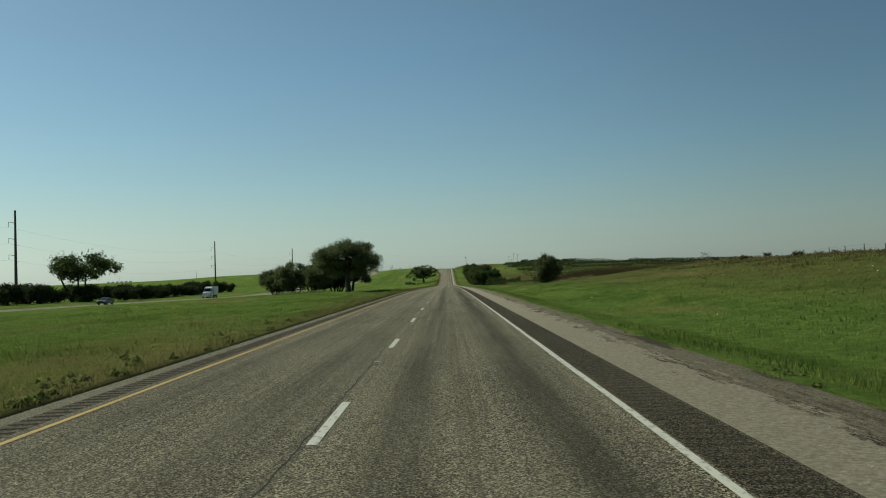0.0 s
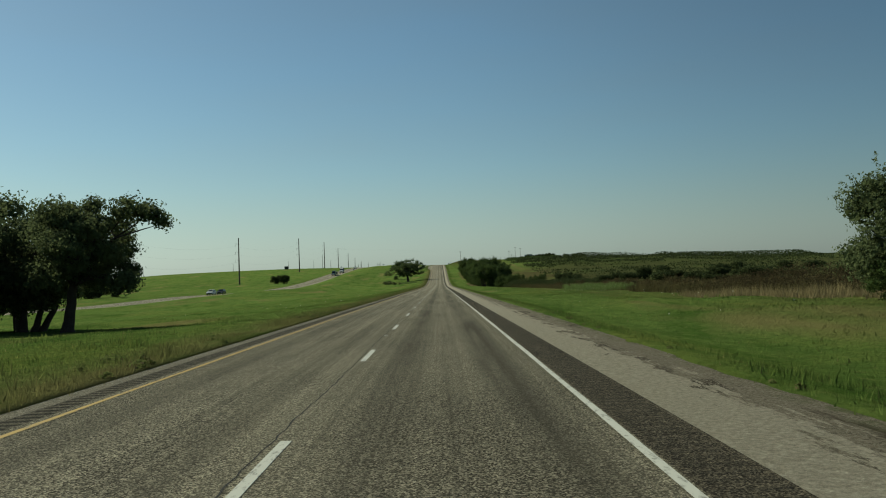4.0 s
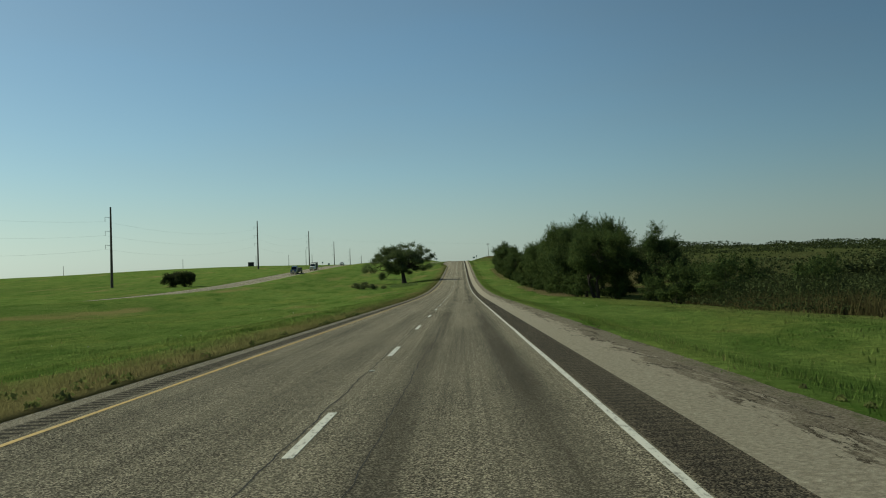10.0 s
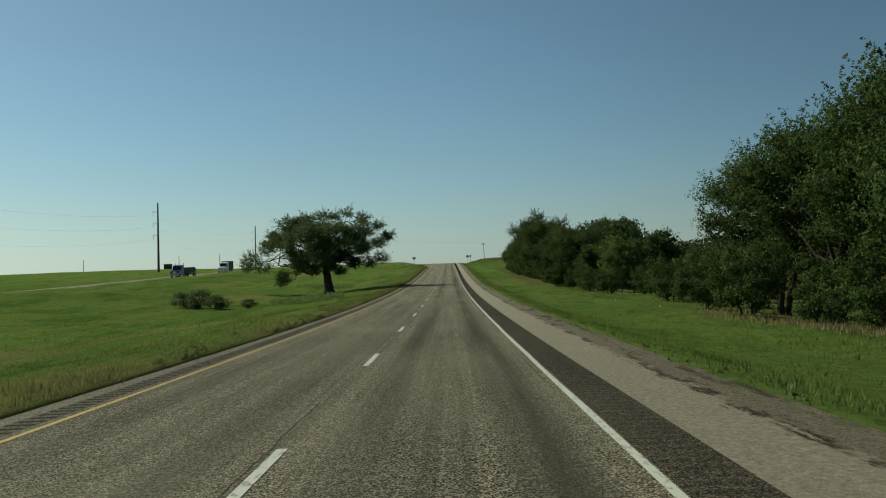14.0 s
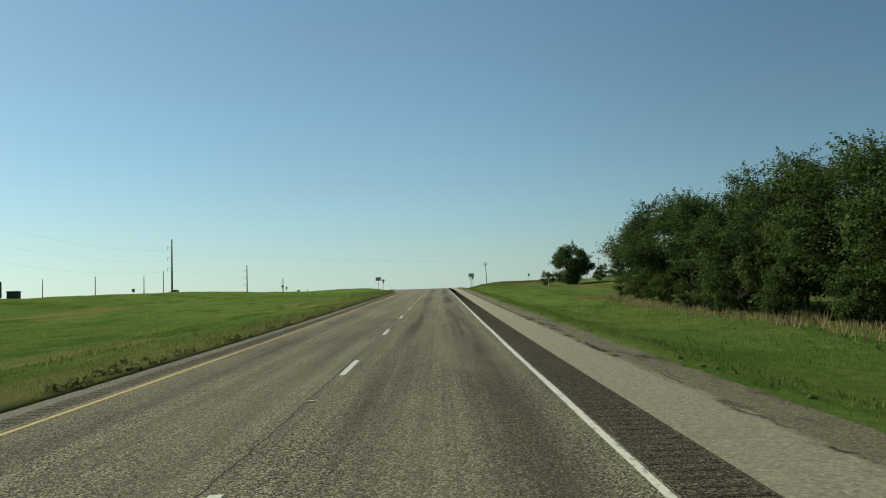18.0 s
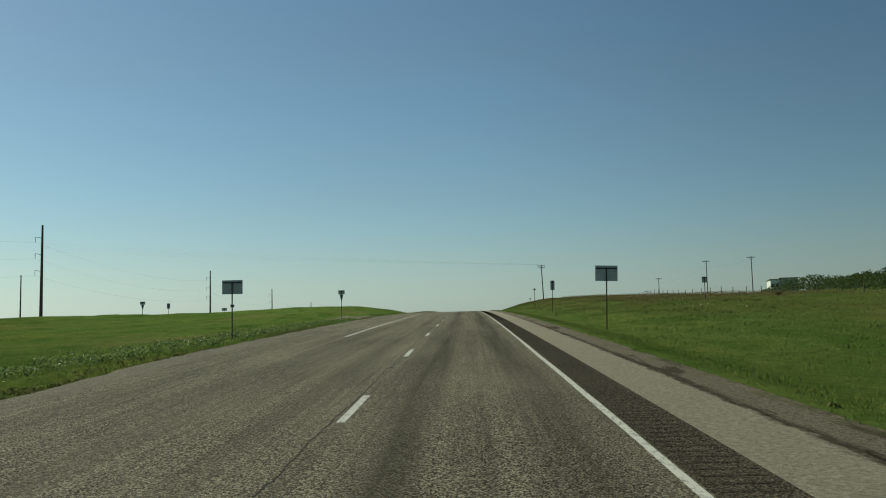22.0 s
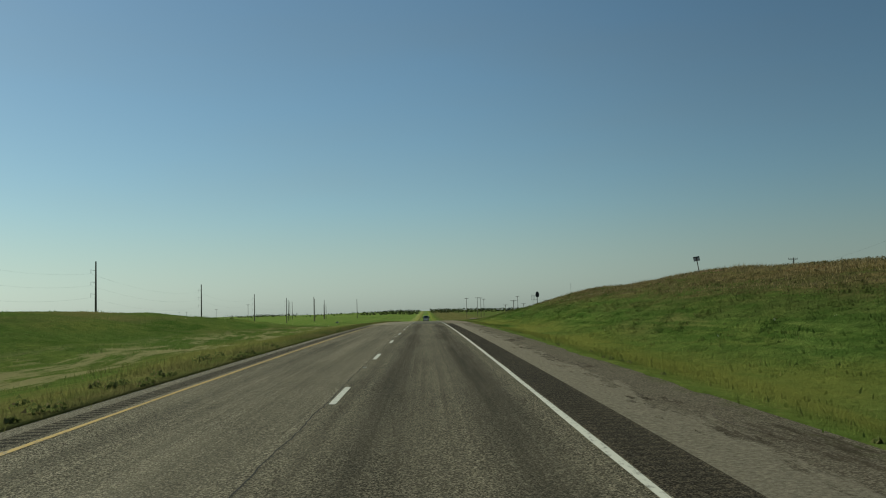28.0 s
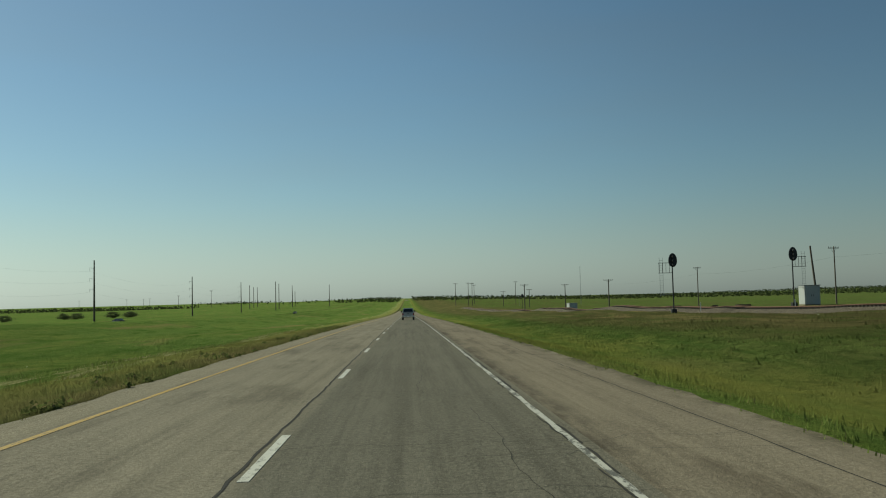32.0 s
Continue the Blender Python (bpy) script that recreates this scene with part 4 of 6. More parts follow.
def stand_height(y):
    """Height in metres of the wood's front trees along the road."""
    return float(np.interp(y, (436, 446, 456, 463, 472, 480, 487, 496, 508, 518, 526, 584, 592, 604, 618, 626, 632, 640, 651, 660, 684, 692), (8.6, 10.2, 11.0, 12.0, 12.0, 10.2, 9.6, 10.2, 10.8, 10.4, 7.6, 7.8, 9.2, 10.6, 11.4, 11.4, 7.8, 7.4, 7.4, 7.6, 7.4, 6.6)))


for y in np.arange(438, 524, 6.4):  # the first stand: tall trees with an understorey edge
    h = stand_height(y)
    grow((wood_a, wood_b)[rng.randint(2)], 18.4 + rng.uniform(-0.8, 0.9), y + rng.uniform(-1.5, 1.5), h / 11.0 * rng.uniform(0.95, 1.02), 11.0 / max(h, 9.5))
    grow(wood_c, 15.6 + rng.uniform(-0.5, 0.7), y + 2 + rng.uniform(-1, 1), rng.uniform(0.34, 0.55))
    if y > 484:
        grow(wood_d, 27.0 + rng.uniform(-2, 2), y + rng.uniform(-2, 2), h / 11.0)
        grow(wood_c, 23.4 + rng.uniform(-1, 1), y, rng.uniform(0.5, 0.7))
grow(wood_b, 22.6, 463.0, 1.17, 0.55)  # one tall slender crown stands out
grow(wood_a, 23.4, 436.0, 0.8, 1.05)
for x, y, k in ((19.6, 437.0, 0.5), (21.6, 431.0, 0.46), (25.4, 434.0, 0.62), (28.5, 438.0, 0.7), (20.4, 445.0, 0.6)):  # low growth closes the stand's near end
    grow(wood_c, x, y, k)
for y in np.arange(530, 566, 6.0):  # brushy gap
    grow(wood_c, 19.5 + rng.uniform(-1.5, 2), y, rng.uniform(0.4, 0.6))
    grow(wood_c, 26.0 + rng.uniform(-1.5, 3), y + 3, rng.uniform(0.6, 0.85))
for x, y, k in ((20.8, 571.0, 0.80), (22.4, 578.0, 0.90), (19.6, 583.0, 0.72)):  # pale feathery trees before the second stand
    grow(wood_e, x, y, k)
for y in np.arange(586, 680, 6.0):  # the second stand
    h = stand_height(y)
    grow((wood_a, wood_b)[rng.randint(2)], float(np.interp(y, (590, 606, 634, 646), (19.4, 17.0, 16.6, 18.2))) + rng.uniform(-0.6, 0.6), y + rng.uniform(-1.2, 1.2), h / 11.0 * rng.uniform(0.97, 1.03), 11.0 / max(h, 8.6))
    grow(wood_c, 15.9 + rng.uniform(-0.3, 0.5), y + 3, rng.uniform(0.36, 0.48) if y < 645 else rng.uniform(0.28, 0.38))
    if y < 632:
        grow(wood_d, 26.0 + rng.uniform(-2, 2), y + rng.uniform(-2, 2), h / 11.0)
        grow(wood_c, 22.5 + rng.uniform(-1, 1), y, rng.uniform(0.5, 0.7))
    else:
        grow(wood_c, 22.5 + rng.uniform(-1, 2), y, rng.uniform(0.7, 0.95))
for x, y, k in ((17.2, 560.0, 0.42), (16.8, 567.0, 0.38), (17.4, 574.0, 0.45), (16.6, 580.0, 0.4), (16.8, 589.0, 0.45)):
    grow(wood_c, x, y, k)
grow(wood_e, 16.2, 650.5, 0.55, 0.75)  # a young tree before the stand's low end
put(tree("hackberry_tree", 42, 7.6, 9.0, 0.03, 60, 520, 0.085, M_LEAF, "dense rounded dark-green tree above the roadside bank", group="roadside trees", lobe_r=0.15, trunks=3, trunk_r=0.16, fine=True, spikes=3), 25.4, 762.5, 0, 1.0, -0.35)
grow(wood_c, 24.6, 706.0, 0.19)
grow(wood_c, 20.6, 172.0, 0.34)
for x, y, s in ((22.6, 424, 0.7), (25.5, 419, 0.74), (29.0, 425, 0.8), (32.5, 417, 0.7), (26.5, 430, 0.66), (36.5, 424, 0.75)):
    grow(wood_c, x, y, s)
grow(wood_c, 21.0, 763.0, 0.42)
grow(wood_c, 31.0, 768.0, 0.34)
grow(wood_c, 36.0, 790.0, 0.5)
grow(wood_c, 40.0, 794.0, 0.55)
# shrubs
shrub = tree("shrub", 61, 2.0, 3.4, 0.02, 13, 75, 0.12, M_BRUSH, "low brown-green brush in rough grass", "shrub", "brush", trunks=3, trunk_r=0.03, lobe_r=0.26, limbs=5, airy=0.3)
put(shrub, 35.0, 425.0, 0, 1.0)
green_shrub = tree("shrub", 64, 2.0, 3.8, 0.02, 20, 150, 0.08, M_SHRUB, "low grey-green shrub in the median grass", "shrub", "median shrubs", trunks=3, trunk_r=0.03, lobe_r=0.24, limbs=5, airy=0.2)
put(green_shrub, -23.8, 565.0, 0, 1.0)
again(green_shrub, -21.3, 562.5, 70, 0.75)
again(green_shrub, -26.2, 567.0, 150, 0.85)
again(green_shrub, -18.6, 564.0, 220, 0.5)
for k in range(40):  # the brown scrub below the bank
    again(shrub, rng.uniform(30, 62), rng.uniform(225, 438), rng.uniform(0, 360), rng.uniform(0.7, 1.15))
for k in range(26):  # on the brow of the first bank
    again(shrub, rng.uniform(33, 50), rng.uniform(40, 160), rng.uniform(0, 360), rng.uniform(0.2, 0.42))
airy_shrub = tree("shrub", 63, 2.6, 3.2, 0.1, 12, 60, 0.07, M_BRUSH, "open twiggy pale-green shrub on the bank's brow", "shrub", "brush", trunks=4, trunk_r=0.03, lobe_r=0.2, limbs=12, airy=0.5)
put(airy_shrub, 38.5, 121.0, 0, 0.75)
for k in range(22):  # the top of the cutting and the rough ground before it
    y = rng.uniform(800, 1085)
    again(shrub, rng.uniform(27, 44), y, rng.uniform(0, 360), rng.uniform(0.12, 0.22))
for k in range(7):
    again(green_shrub, rng.uniform(36, 60), rng.uniform(755, 805), rng.uniform(0, 360), rng.uniform(0.3, 0.5))
bush = tree("bush", 62, 5.6, 9.0, 0.02, 26, 190, 0.22, M_FARLEAF, "dense round dark bush", "bush", "far bushes", trunks=3, trunk_r=0.1, lobe_r=0.2, limbs=6, fine=True, spikes=0)
put(bush, -84.0, 604.0, 0, 0.8, tall=0.92)
again(bush, -89.5, 606.0, 70, 0.85, tall=0.85)
for x, y, turn_ in ((-236, 1622, 40), (-211, 1645, 140), (-204, 1648, 10), (-195, 1722, 80), (-180, 1641, 200), (-188, 1700, 260), (-146, 1352, 30), (-151, 1358, 120)):  # round bushes on the plain
    again(green_shrub, x, y, turn_, 2.6, tall=2.1)
for k in range(40):  # hedge beyond the far carriageway
    again(bush, -104 - 16 * rng.rand(), 190 + 6.0 * k + rng.uniform(-3, 3), rng.uniform(0, 360), rng.uniform(0.85, 1.2), tall=rng.uniform(0.75, 1.1))
for k in range(34):  # uneven clumps over the low ground
    again(bush, 44 + 100 * rng.rand() ** 1.3, 330 + 240 * rng.rand(), rng.uniform(0, 360), rng.uniform(0.55, 0.95), tall=rng.uniform(0.35, 0.75))
for k in range(14):  # taller clumps in the belts on the far slope
    again(bush, 90 + 17 * k + rng.uniform(-8, 8), 530 + rng.uniform(-30, 60) + 4 * k, rng.uniform(0, 360), rng.uniform(0.9, 1.3), tall=rng.uniform(0.8, 1.15))
n = 80000
bx = rng.uniform(62, 460, n)
by = np.where(rng.rand(n) < 0.6, rng.uniform(730, 850, n), rng.uniform(470, 730, n))
wild = wob(bx / 42 + 3, by / 38) + 0.5 * wob(bx / 17, by / 15) + np.where(by > 760, 0.35, -0.1)
keep = wild > -0.15
bx, by, wild = bx[keep], by[keep], wild[keep]
bp = np.stack([bx, by, ground_z(bx, by) + np.clip(wild * 7, 1.0, 4.2) * rng.uniform(0.1, 1.0, len(bx)) ** 0.6], -1)
bv, bf = quads(bp, 0.55, rng)
tagged(new("tree_belt", mesh_from("tree_belt", bv, bf, M_FARLEAF)), "dark-green belts of low trees on the far slope", "woods", kind="stuff")
for x, y, s in ((98.0, 935, 0.85), (103.0, 930, 0.95), (108.0, 940, 0.9), (90.0, 931, 0.6), (96.0, 921, 0.75), (101.0, 918, 0.8), (77.5, 918, 0.55), (82.5, 915, 0.72), (88.0, 920, 0.66), (93.0, 924, 0.8)):  # a clump short of the house
    again(bush, x, y, 40 * s, s)
for k in range(9):
    again(bush, rng.uniform(112, 155), rng.uniform(1000, 1060), rng.uniform(0, 360), rng.uniform(0.5, 0.9))

# ---- poles and wires ----
def at(x, y, turn=0.0, dz=0.0):
    return pose(x, y, float(ground_z(x, y)) + dz, 0, 0, turn)


def transmission_pole(h):
    top = thing("transmission_pole", "tall slim steel transmission pole with three short side arms", "utility pole", "transmission line")
    bm = fresh()
    rod(bm, (0, 0, -0.3), (0, 0, h), 0.46, 0.25, 12)
    part("pole", bm, M_POLE, top)
    for k in range(3):
        z = h - 3.5 - 4.5 * k
        bm = fresh()
        rod(bm, (-0.15, 0, z), (-1.9, 0, z + 0.35), 0.09, 0.05, 6)
        arm = part("cross_arm", bm, M_STEEL, top)
        bm = fresh()
        for j in range(5):
            rod(bm, (-1.85, 0, z + 0.25 - 0.28 * j), (-1.85, 0, z + 0.1 - 0.28 * j), 0.11, 0.07, 6)
        rod(bm, (-1.85, 0, z + 0.35), (-1.85, 0, z - 1.1), 0.025, 0.025, 5)
        part("insulator", bm, M_DARKSTEEL, arm)
    return top


LINE = [(-114.0, 61.0), (-117.0, 232.0), (-116.0, 428.0), (-110.5, 612.0), (-107.0, 795.0), (-112.0, 977.0), (-119.0, 1150.0), (-122.2, 1291.0), (-131.5, 1477.0), (-140.0, 1676.0), (-142.0, 1851.0)]
pole0 = transmission_pole(26.0)
poles = []
for i, (x, y) in enumerate(LINE):
    m = pose(x, y, float(ground_z(x, y)))
    if i:
        poles.append(copy_thing(pole0, m))
    else:
        pole0.matrix_basis = m
        poles.append(pole0)


def wires(name, label, spans, sag, r=0.025, category="cable"):
    """Sagging wires as one thing, a part each."""
    top = thing(name, label, category)
    for a, b in spans:
        a, b = np.array(a, float), np.array(b, float)
        t = np.linspace(0, 1, 17)[:, None]
        p = a + (b - a) * t
        p[:, 2] -= 4 * sag * (t * (1 - t))[:, 0]
        bm = fresh()
        tube(bm, p, r, r, 4)
        part("wire", bm, M_WIRE, top)
    return top


spans = []
for (x0, y0), (x1, y1) in zip(LINE[:-1], LINE[1:]):
    for k in range(3):
        z = 26.0 - 3.5 - 4.5 * k - 1.1
        spans.append(((x0 - 1.85, y0, float(ground_z(x0, y0)) + z), (x1 - 1.85, y1, float(ground_z(x1, y1)) + z)))
wires("transmission_wires", "thin sagging transmission wires between the tall poles", spans, 3.2, 0.011)


def wood_pole(name, h, arms, label, group):
    top = thing(name, label, "utility pole", group)
    bm = fresh()
    rod(bm, (0, 0, -0.3), (0, 0, h), 0.17, 0.11, 10)
    part("pole", bm, M_POLE, top)
    for k in range(arms):
        z = h - 0.25 - 0.55 * k
        bm = fresh()
        box(bm, -1.25, 1.25, 0.1 - 0.2 * k, 0.2 - 0.2 * k, z - 0.06, z + 0.06, 0.01)
        rod(bm, (-0.7, 0.15 - 0.2 * k, z), (0, 0.1 - 0.1 * k, z - 0.7), 0.02, 0.02, 4)
        rod(bm, (0.7, 0.15 - 0.2 * k, z), (0, 0.1 - 0.1 * k, z - 0.7), 0.02, 0.02, 4)
        arm = part("cross_arm", bm, M_POLE, top)
        for x in (-1.15, -0.55, 0.55, 1.15):
            bm = fresh()
            rod(bm, (x, 0.15 - 0.2 * k, z + 0.05), (x, 0.15 - 0.2 * k, z + 0.25), 0.05, 0.035, 6)
            part("insulator", bm, M_DARKSTEEL, arm)
    return top


big = wood_pole("utility_pole", 10.1, 2, "dark wooden utility pole with double cross-arms on the cutting's brow", "roadside utility poles")
big.matrix_basis = at(23.5, 993.0, 28) @ pose(0, 0, 0, 0, -2.5, 0)
tip = Vector((23.5, 993.0, float(ground_z(23.5, 993.0)) + 10.2))
far_pole = wood_pole("utility_pole", 9.0, 1, "weathered wooden utility pole with one cross-arm", "utility poles on the plain")
far_pole.matrix_basis = at(84.4, 1000) @ Matrix.Diagonal((1, 1, 1.2, 1))
RIGHT_POLES = [(83, 1041), (81.7, 1107), (90, 1170), (90, 1281), (90, 1364), (88, 1470), (86, 1560), (60, 1530), (84, 1680), (80, 1800), (47, 1905), (59, 1905), (63, 1910), (103, 1900), (76, 2050)]
for x, y in RIGHT_POLES:
    w = 1.0 if y < 1450 else 1.7
    copy_thing(far_pole, at(x, y, 10) @ Matrix.Diagonal((w, w, 2.0 if y > 1850 else 1.15, 1)))
leaning = wood_pole("utility_pole", 8.0, 0, "bare leaning wooden pole by the railway", "utility poles on the plain")
leaning.matrix_basis = at(57, 1222) @ pose(0, 0, 0, 0, -5, 0)
copy_thing(leaning, at(67.5, 1222))
copy_thing(leaning, at(-112.8, 968) @ Matrix.Diagonal((1.2, 1.2, 1.5, 1)))
for x, y in ((-95.4, 894.6), (-110, 891), (-188, 917), (-271, 918), (-356, 920), (-136, 910)):  # a line of low poles on the left rise
    copy_thing(leaning, at(x, y, x) @ Matrix.Diagonal((1.0, 1.0, 0.9, 1)))
for k, (x, y) in enumerate([(-180, 2098), (-198, 2224), (-205, 2291), (-123, 1921), (-136, 2028), (-142, 2179), (-95, 2170), (-150, 2240), (-148, 2250)]):  # tall poles by a far yard
    copy_thing(leaning, at(x, y, 20 * k) @ Matrix.Diagonal((2.6, 2.6, 3.4 if k < 7 else 2.6, 1)))
for x, y, h in ((-327, 2550, 2.7), (-439, 2767, 2.4), (-602, 3129, 2.3), (-658, 3138, 2.2), (-688, 3362, 1.9), (-790, 3300, 1.9), (-830, 3300, 1.9)):  # a crossing line with cross-arms
    copy_thing(far_pole, at(x, y, 25) @ Matrix.Diagonal((2.2, 2.2, h, 1)))
end = Vector((-113.8, 977.0, float(ground_z(-112, 977)) + 19.0))
wires("crossing_wires", "thin power wires crossing above the highway", [(tuple(tip + Vector((dx, dy, 0.0))), tuple(end + Vector((0, 3 * dy, dz)))) for dx, dy, dz in ((-1.1, -0.6, 0), (-0.5, -0.3, 0.8), (0.5, 0.3, 1.5), (1.1, 0.6, 2.3))], 0.7, 0.004)
wires("plain_wires", "thin utility wires along the far poles", [((x0, y0, float(ground_z(x0, y0)) + 10.2), (x1, y1, float(ground_z(x1, y1)) + 10.2)) for (x0, y0), (x1, y1) in (((84.4, 1000), (83, 1041)), ((83, 1041), (81.7, 1107)), ((81.7, 1107), (90, 1170)), ((90, 1170), (90, 1281)), ((90, 1281), (90, 1364)), ((90, 1364), (88, 1470)))], 0.8, 0.008)
mast = thing("radio_mast", "thin tall guyed radio mast on the plain", "mast")
bm = fresh()
for a in range(3):
    rod(bm, (0.3 * math.cos(a * 2.094), 0.3 * math.sin(a * 2.094), 0), (0.2 * math.cos(a * 2.094), 0.2 * math.sin(a * 2.094), 33), 0.05, 0.04, 5)
for k in range(33):
    a, b = (k % 3) * 2.094, ((k + 1) % 3) * 2.094
    rod(bm, (0.27 * math.cos(a), 0.27 * math.sin(a), k), (0.27 * math.cos(b), 0.27 * math.sin(b), k + 1), 0.025, 0.025, 4)
part("lattice", bm, M_STEEL, mast)
mast.matrix_basis = at(150, 1830)


# ---- road signs, seen from behind or far off ----
def sign(name, label, panels, post_h, x, y, turn=0.0, braces=1, lean=0.0, face=M_WHITEPAINT):
    """panels: (kind, centre height, width, height)."""
    top = thing(name, label, "road sign", "road signs")
    bm = fresh()
    box(bm, -0.032, 0.032, -0.025, 0.025, -0.3, post_h, 0.008)
    part("post", bm, M_POLE, top)
    for kind, zc, w, h in panels:
        bm = fresh()
        if kind == "triangle":
            vs = [bm.verts.new(p) for p in ((-w / 2, -0.045, zc + h / 2), (w / 2, -0.045, zc + h / 2), (0, -0.045, zc - h / 2))]
            f = bm.faces.new(vs)
            ex = bmesh.ops.extrude_face_region(bm, geom=[f])["geom"]
            bmesh.ops.translate(bm, verts=[g for g in ex if isinstance(g, bmesh.types.BMVert)], vec=(0, -0.006, 0))
            bmesh.ops.recalc_face_normals(bm, faces=bm.faces)
        else:
            box(bm, -w / 2, w / 2, -0.055, -0.04, zc - h / 2, zc + h / 2, 0.005)
        panel = part("panel", bm, M_SIGNBACK, top, "bare aluminium sign back")
        for k in range(braces):
            bm = fresh()
            z = zc + (h * 0.32 if k == 0 else -h * 0.32)
            box(bm, -w * (0.48 if kind != "triangle" else 0.3), w * (0.48 if kind != "triangle" else 0.3), -0.04, -0.012, z - 0.03, z + 0.03)
            part("brace", bm, M_DARKSTEEL, panel)
    top.matrix_basis = at(x, y, turn) @ pose(0, 0, 0, 0, lean, 0)
    return top


# these face the other way, so the camera sees their backs
sign("road_sign", "back of a rectangular highway sign on one steel post", [("rect", 2.95, 1.15, 0.80)], 3.25, 8.9, 797.0, 180, 1, -2.0)
sign("road_sign", "back of a rectangular sign with small plate below, in the median", [("rect", 2.95, 1.15, 0.78), ("rect", 1.9, 0.22, 0.16)], 3.2, -11.3, 800.0, 180, 1)
sign("road_sign", "back of a tall narrow grey sign on a leaning steel post", [("rect", 3.1, 0.46, 1.05)], 3.65, 11.3, 848.0, 176, 1, -1.5)
sign("road_sign", "back of a yield triangle under a street-name plate in the median", [("rect", 3.62, 0.82, 0.5), ("triangle", 2.82, 0.5, 1.05)], 3.85, -14.2, 861.0, 176, 1)
sign("road_sign", "back of a yield triangle and plate at the crossover's far mouth", [("rect", 1.85, 0.82, 0.45), ("triangle", 1.12, 0.5, 0.95)], 2.05, -46.8, 879.0, 176, 1)
sign("road_sign", "small dark marker sign on a thin post", [("rect", 3.0, 0.36, 0.22)], 3.1, 12.0, 881.0, 178, 1)
sign("road_sign", "small sign leaning on the brow of the cutting", [("rect", 1.12, 0.48, 0.36)], 1.25, 23.0, 1034.6, 170, 1, 8.0)
for x, y, w, h, z in ((-48.4, 894.6, 0.55, 0.9, 1.35), (-80, 842, 0.8, 0.9, 2.2), (-51.8, 939.4, 1.15, 0.6, 0.95), (-61, 1010, 1.0, 0.7, 2.0), (-58, 725, 0.9, 0.9, 2.4)):
    sign("road_sign", "dark square sign beside the far carriageway", [("rect", z, w, h)], z + h / 2, x, y, 180, 1)
sign("road_sign", "grey sign back on twin-height post beside the roadside", [("rect", 2.0, 0.5, 0.6)], 2.3, 26.0, 840.0, 178, 1)

post0 = thing("delineator_post", "slim white reflector post in the roadside grass", "marker post", "marker posts")
bm = fresh()
box(bm, -0.05, 0.05, -0.015, 0.015, -0.2, 1.25, 0.008)
part("post", bm, M_WHITEPAINT, post0)
bm = fresh()
box(bm, -0.045, 0.045, -0.022, -0.016, 1.02, 1.2)
part("reflector", bm, M_CLEAR, post0)
post0.matrix_basis = at(20.7, 759.0)
for x, y in ((34.0, 752.0), (46, 1205), (38.5, 1215)):
    copy_thing(post0, at(x, y))


# ---- fences ----
def fence(label, pts, h=1.15):
    top = thing("wire_fence", label, "fence")
    bm = fresh()
    rod(bm, (0, 0, -0.3), (0, 0, h), 0.06, 0.05, 6)
    me = bpy.data.meshes.new("post")
    bm.to_mesh(me)
    bm.free()
    me.materials.append(M_POLE)
    heads = []
    for x, y in pts:
        ob = child("post", me, top)
        z = float(ground_z(x, y))
        ob.matrix_basis = pose(x, y, z, 2 * math.sin(y), 2 * math.cos(y * 1.7), 0)
        heads.append((x, y, z))
    for k in range(3):
        bm = fresh()
        for a, b in zip(heads[:-1], heads[1:]):
            rod(bm, (a[0], a[1], a[2] + 0.35 * (k + 1)), (b[0], b[1], b[2] + 0.35 * (k + 1)), 0.006, 0.006, 3)
        part("wire", bm, M_WIRE, top)


fence("weathered wire fence along the grassy hilltop", [(52 + 1.5 * math.sin(y / 20), y) for y in np.arange(20, 170, 5.0)])
fence("weathered wire fence behind the cutting", [(44 + 1.5 * math.sin(y / 25), y) for y in np.arange(830, 1110, 5.5)])


# ---- railway ----
RAIL_X, RAIL_LIFT = 41.0, 0.45


def rail_x(y):
    return RAIL_X + 0.0 * y


ry = np.arange(1085.0, 1700.0, 6.0)
prof = [(-3.6, -0.75), (-1.9, 0.0), (1.9, 0.0), (3.6, -0.75)]
v = np.array([[[rail_x(y) + dx, y, float(ground_z(RAIL_X, y)) + RAIL_LIFT + dz] for dx, dz in prof] for y in ry])
i = np.arange(v.shape[0] * 4).reshape(-1, 4)
f = np.stack([i[:-1, :-1], i[:-1, 1:], i[1:, 1:], i[1:, :-1]], -1).reshape(-1, 4)
track = tagged(new("railway_track", mesh_from("railway_track", v.reshape(-1, 3), f, M_BALLAST)), "rusty single railway track on a grey ballast bank", "railway", kind="structure")
for s in (-0.75, 0.75):
    bm = fresh()
    tube(bm, np.array([[rail_x(y) + s, y, float(ground_z(RAIL_X, y)) + RAIL_LIFT + 0.2] for y in ry]), 0.06, 0.06, 4)
    part("rail", bm, M_RUST, track, "rusty steel rail")
bm = fresh()
tie = []
for y in np.arange(1100.0, 1420.0, 0.6):
    z = float(np.interp(y, ry, v[:, 1, 2]))
    tie.append((y, z))
tv, tf = [], []
for y, z in tie:
    o = len(tv)
    for dx in (-1.3, 1.3):
        for dy in (-0.11, 0.11):
            for dz in (-0.05, 0.14):
                tv.append((RAIL_X + dx, y + dy, z + dz))
    tf += [(o + a, o + b, o + c, o + d) for a, b, c, d in ((0, 1, 3, 2), (4, 6, 7, 5), (0, 4, 5, 1), (2, 3, 7, 6), (1, 5, 7, 3))]
bm.free()
child("sleepers", mesh_from("sleepers", tv, tf, M_TIE), track, "dark timber sleepers", "stuff")


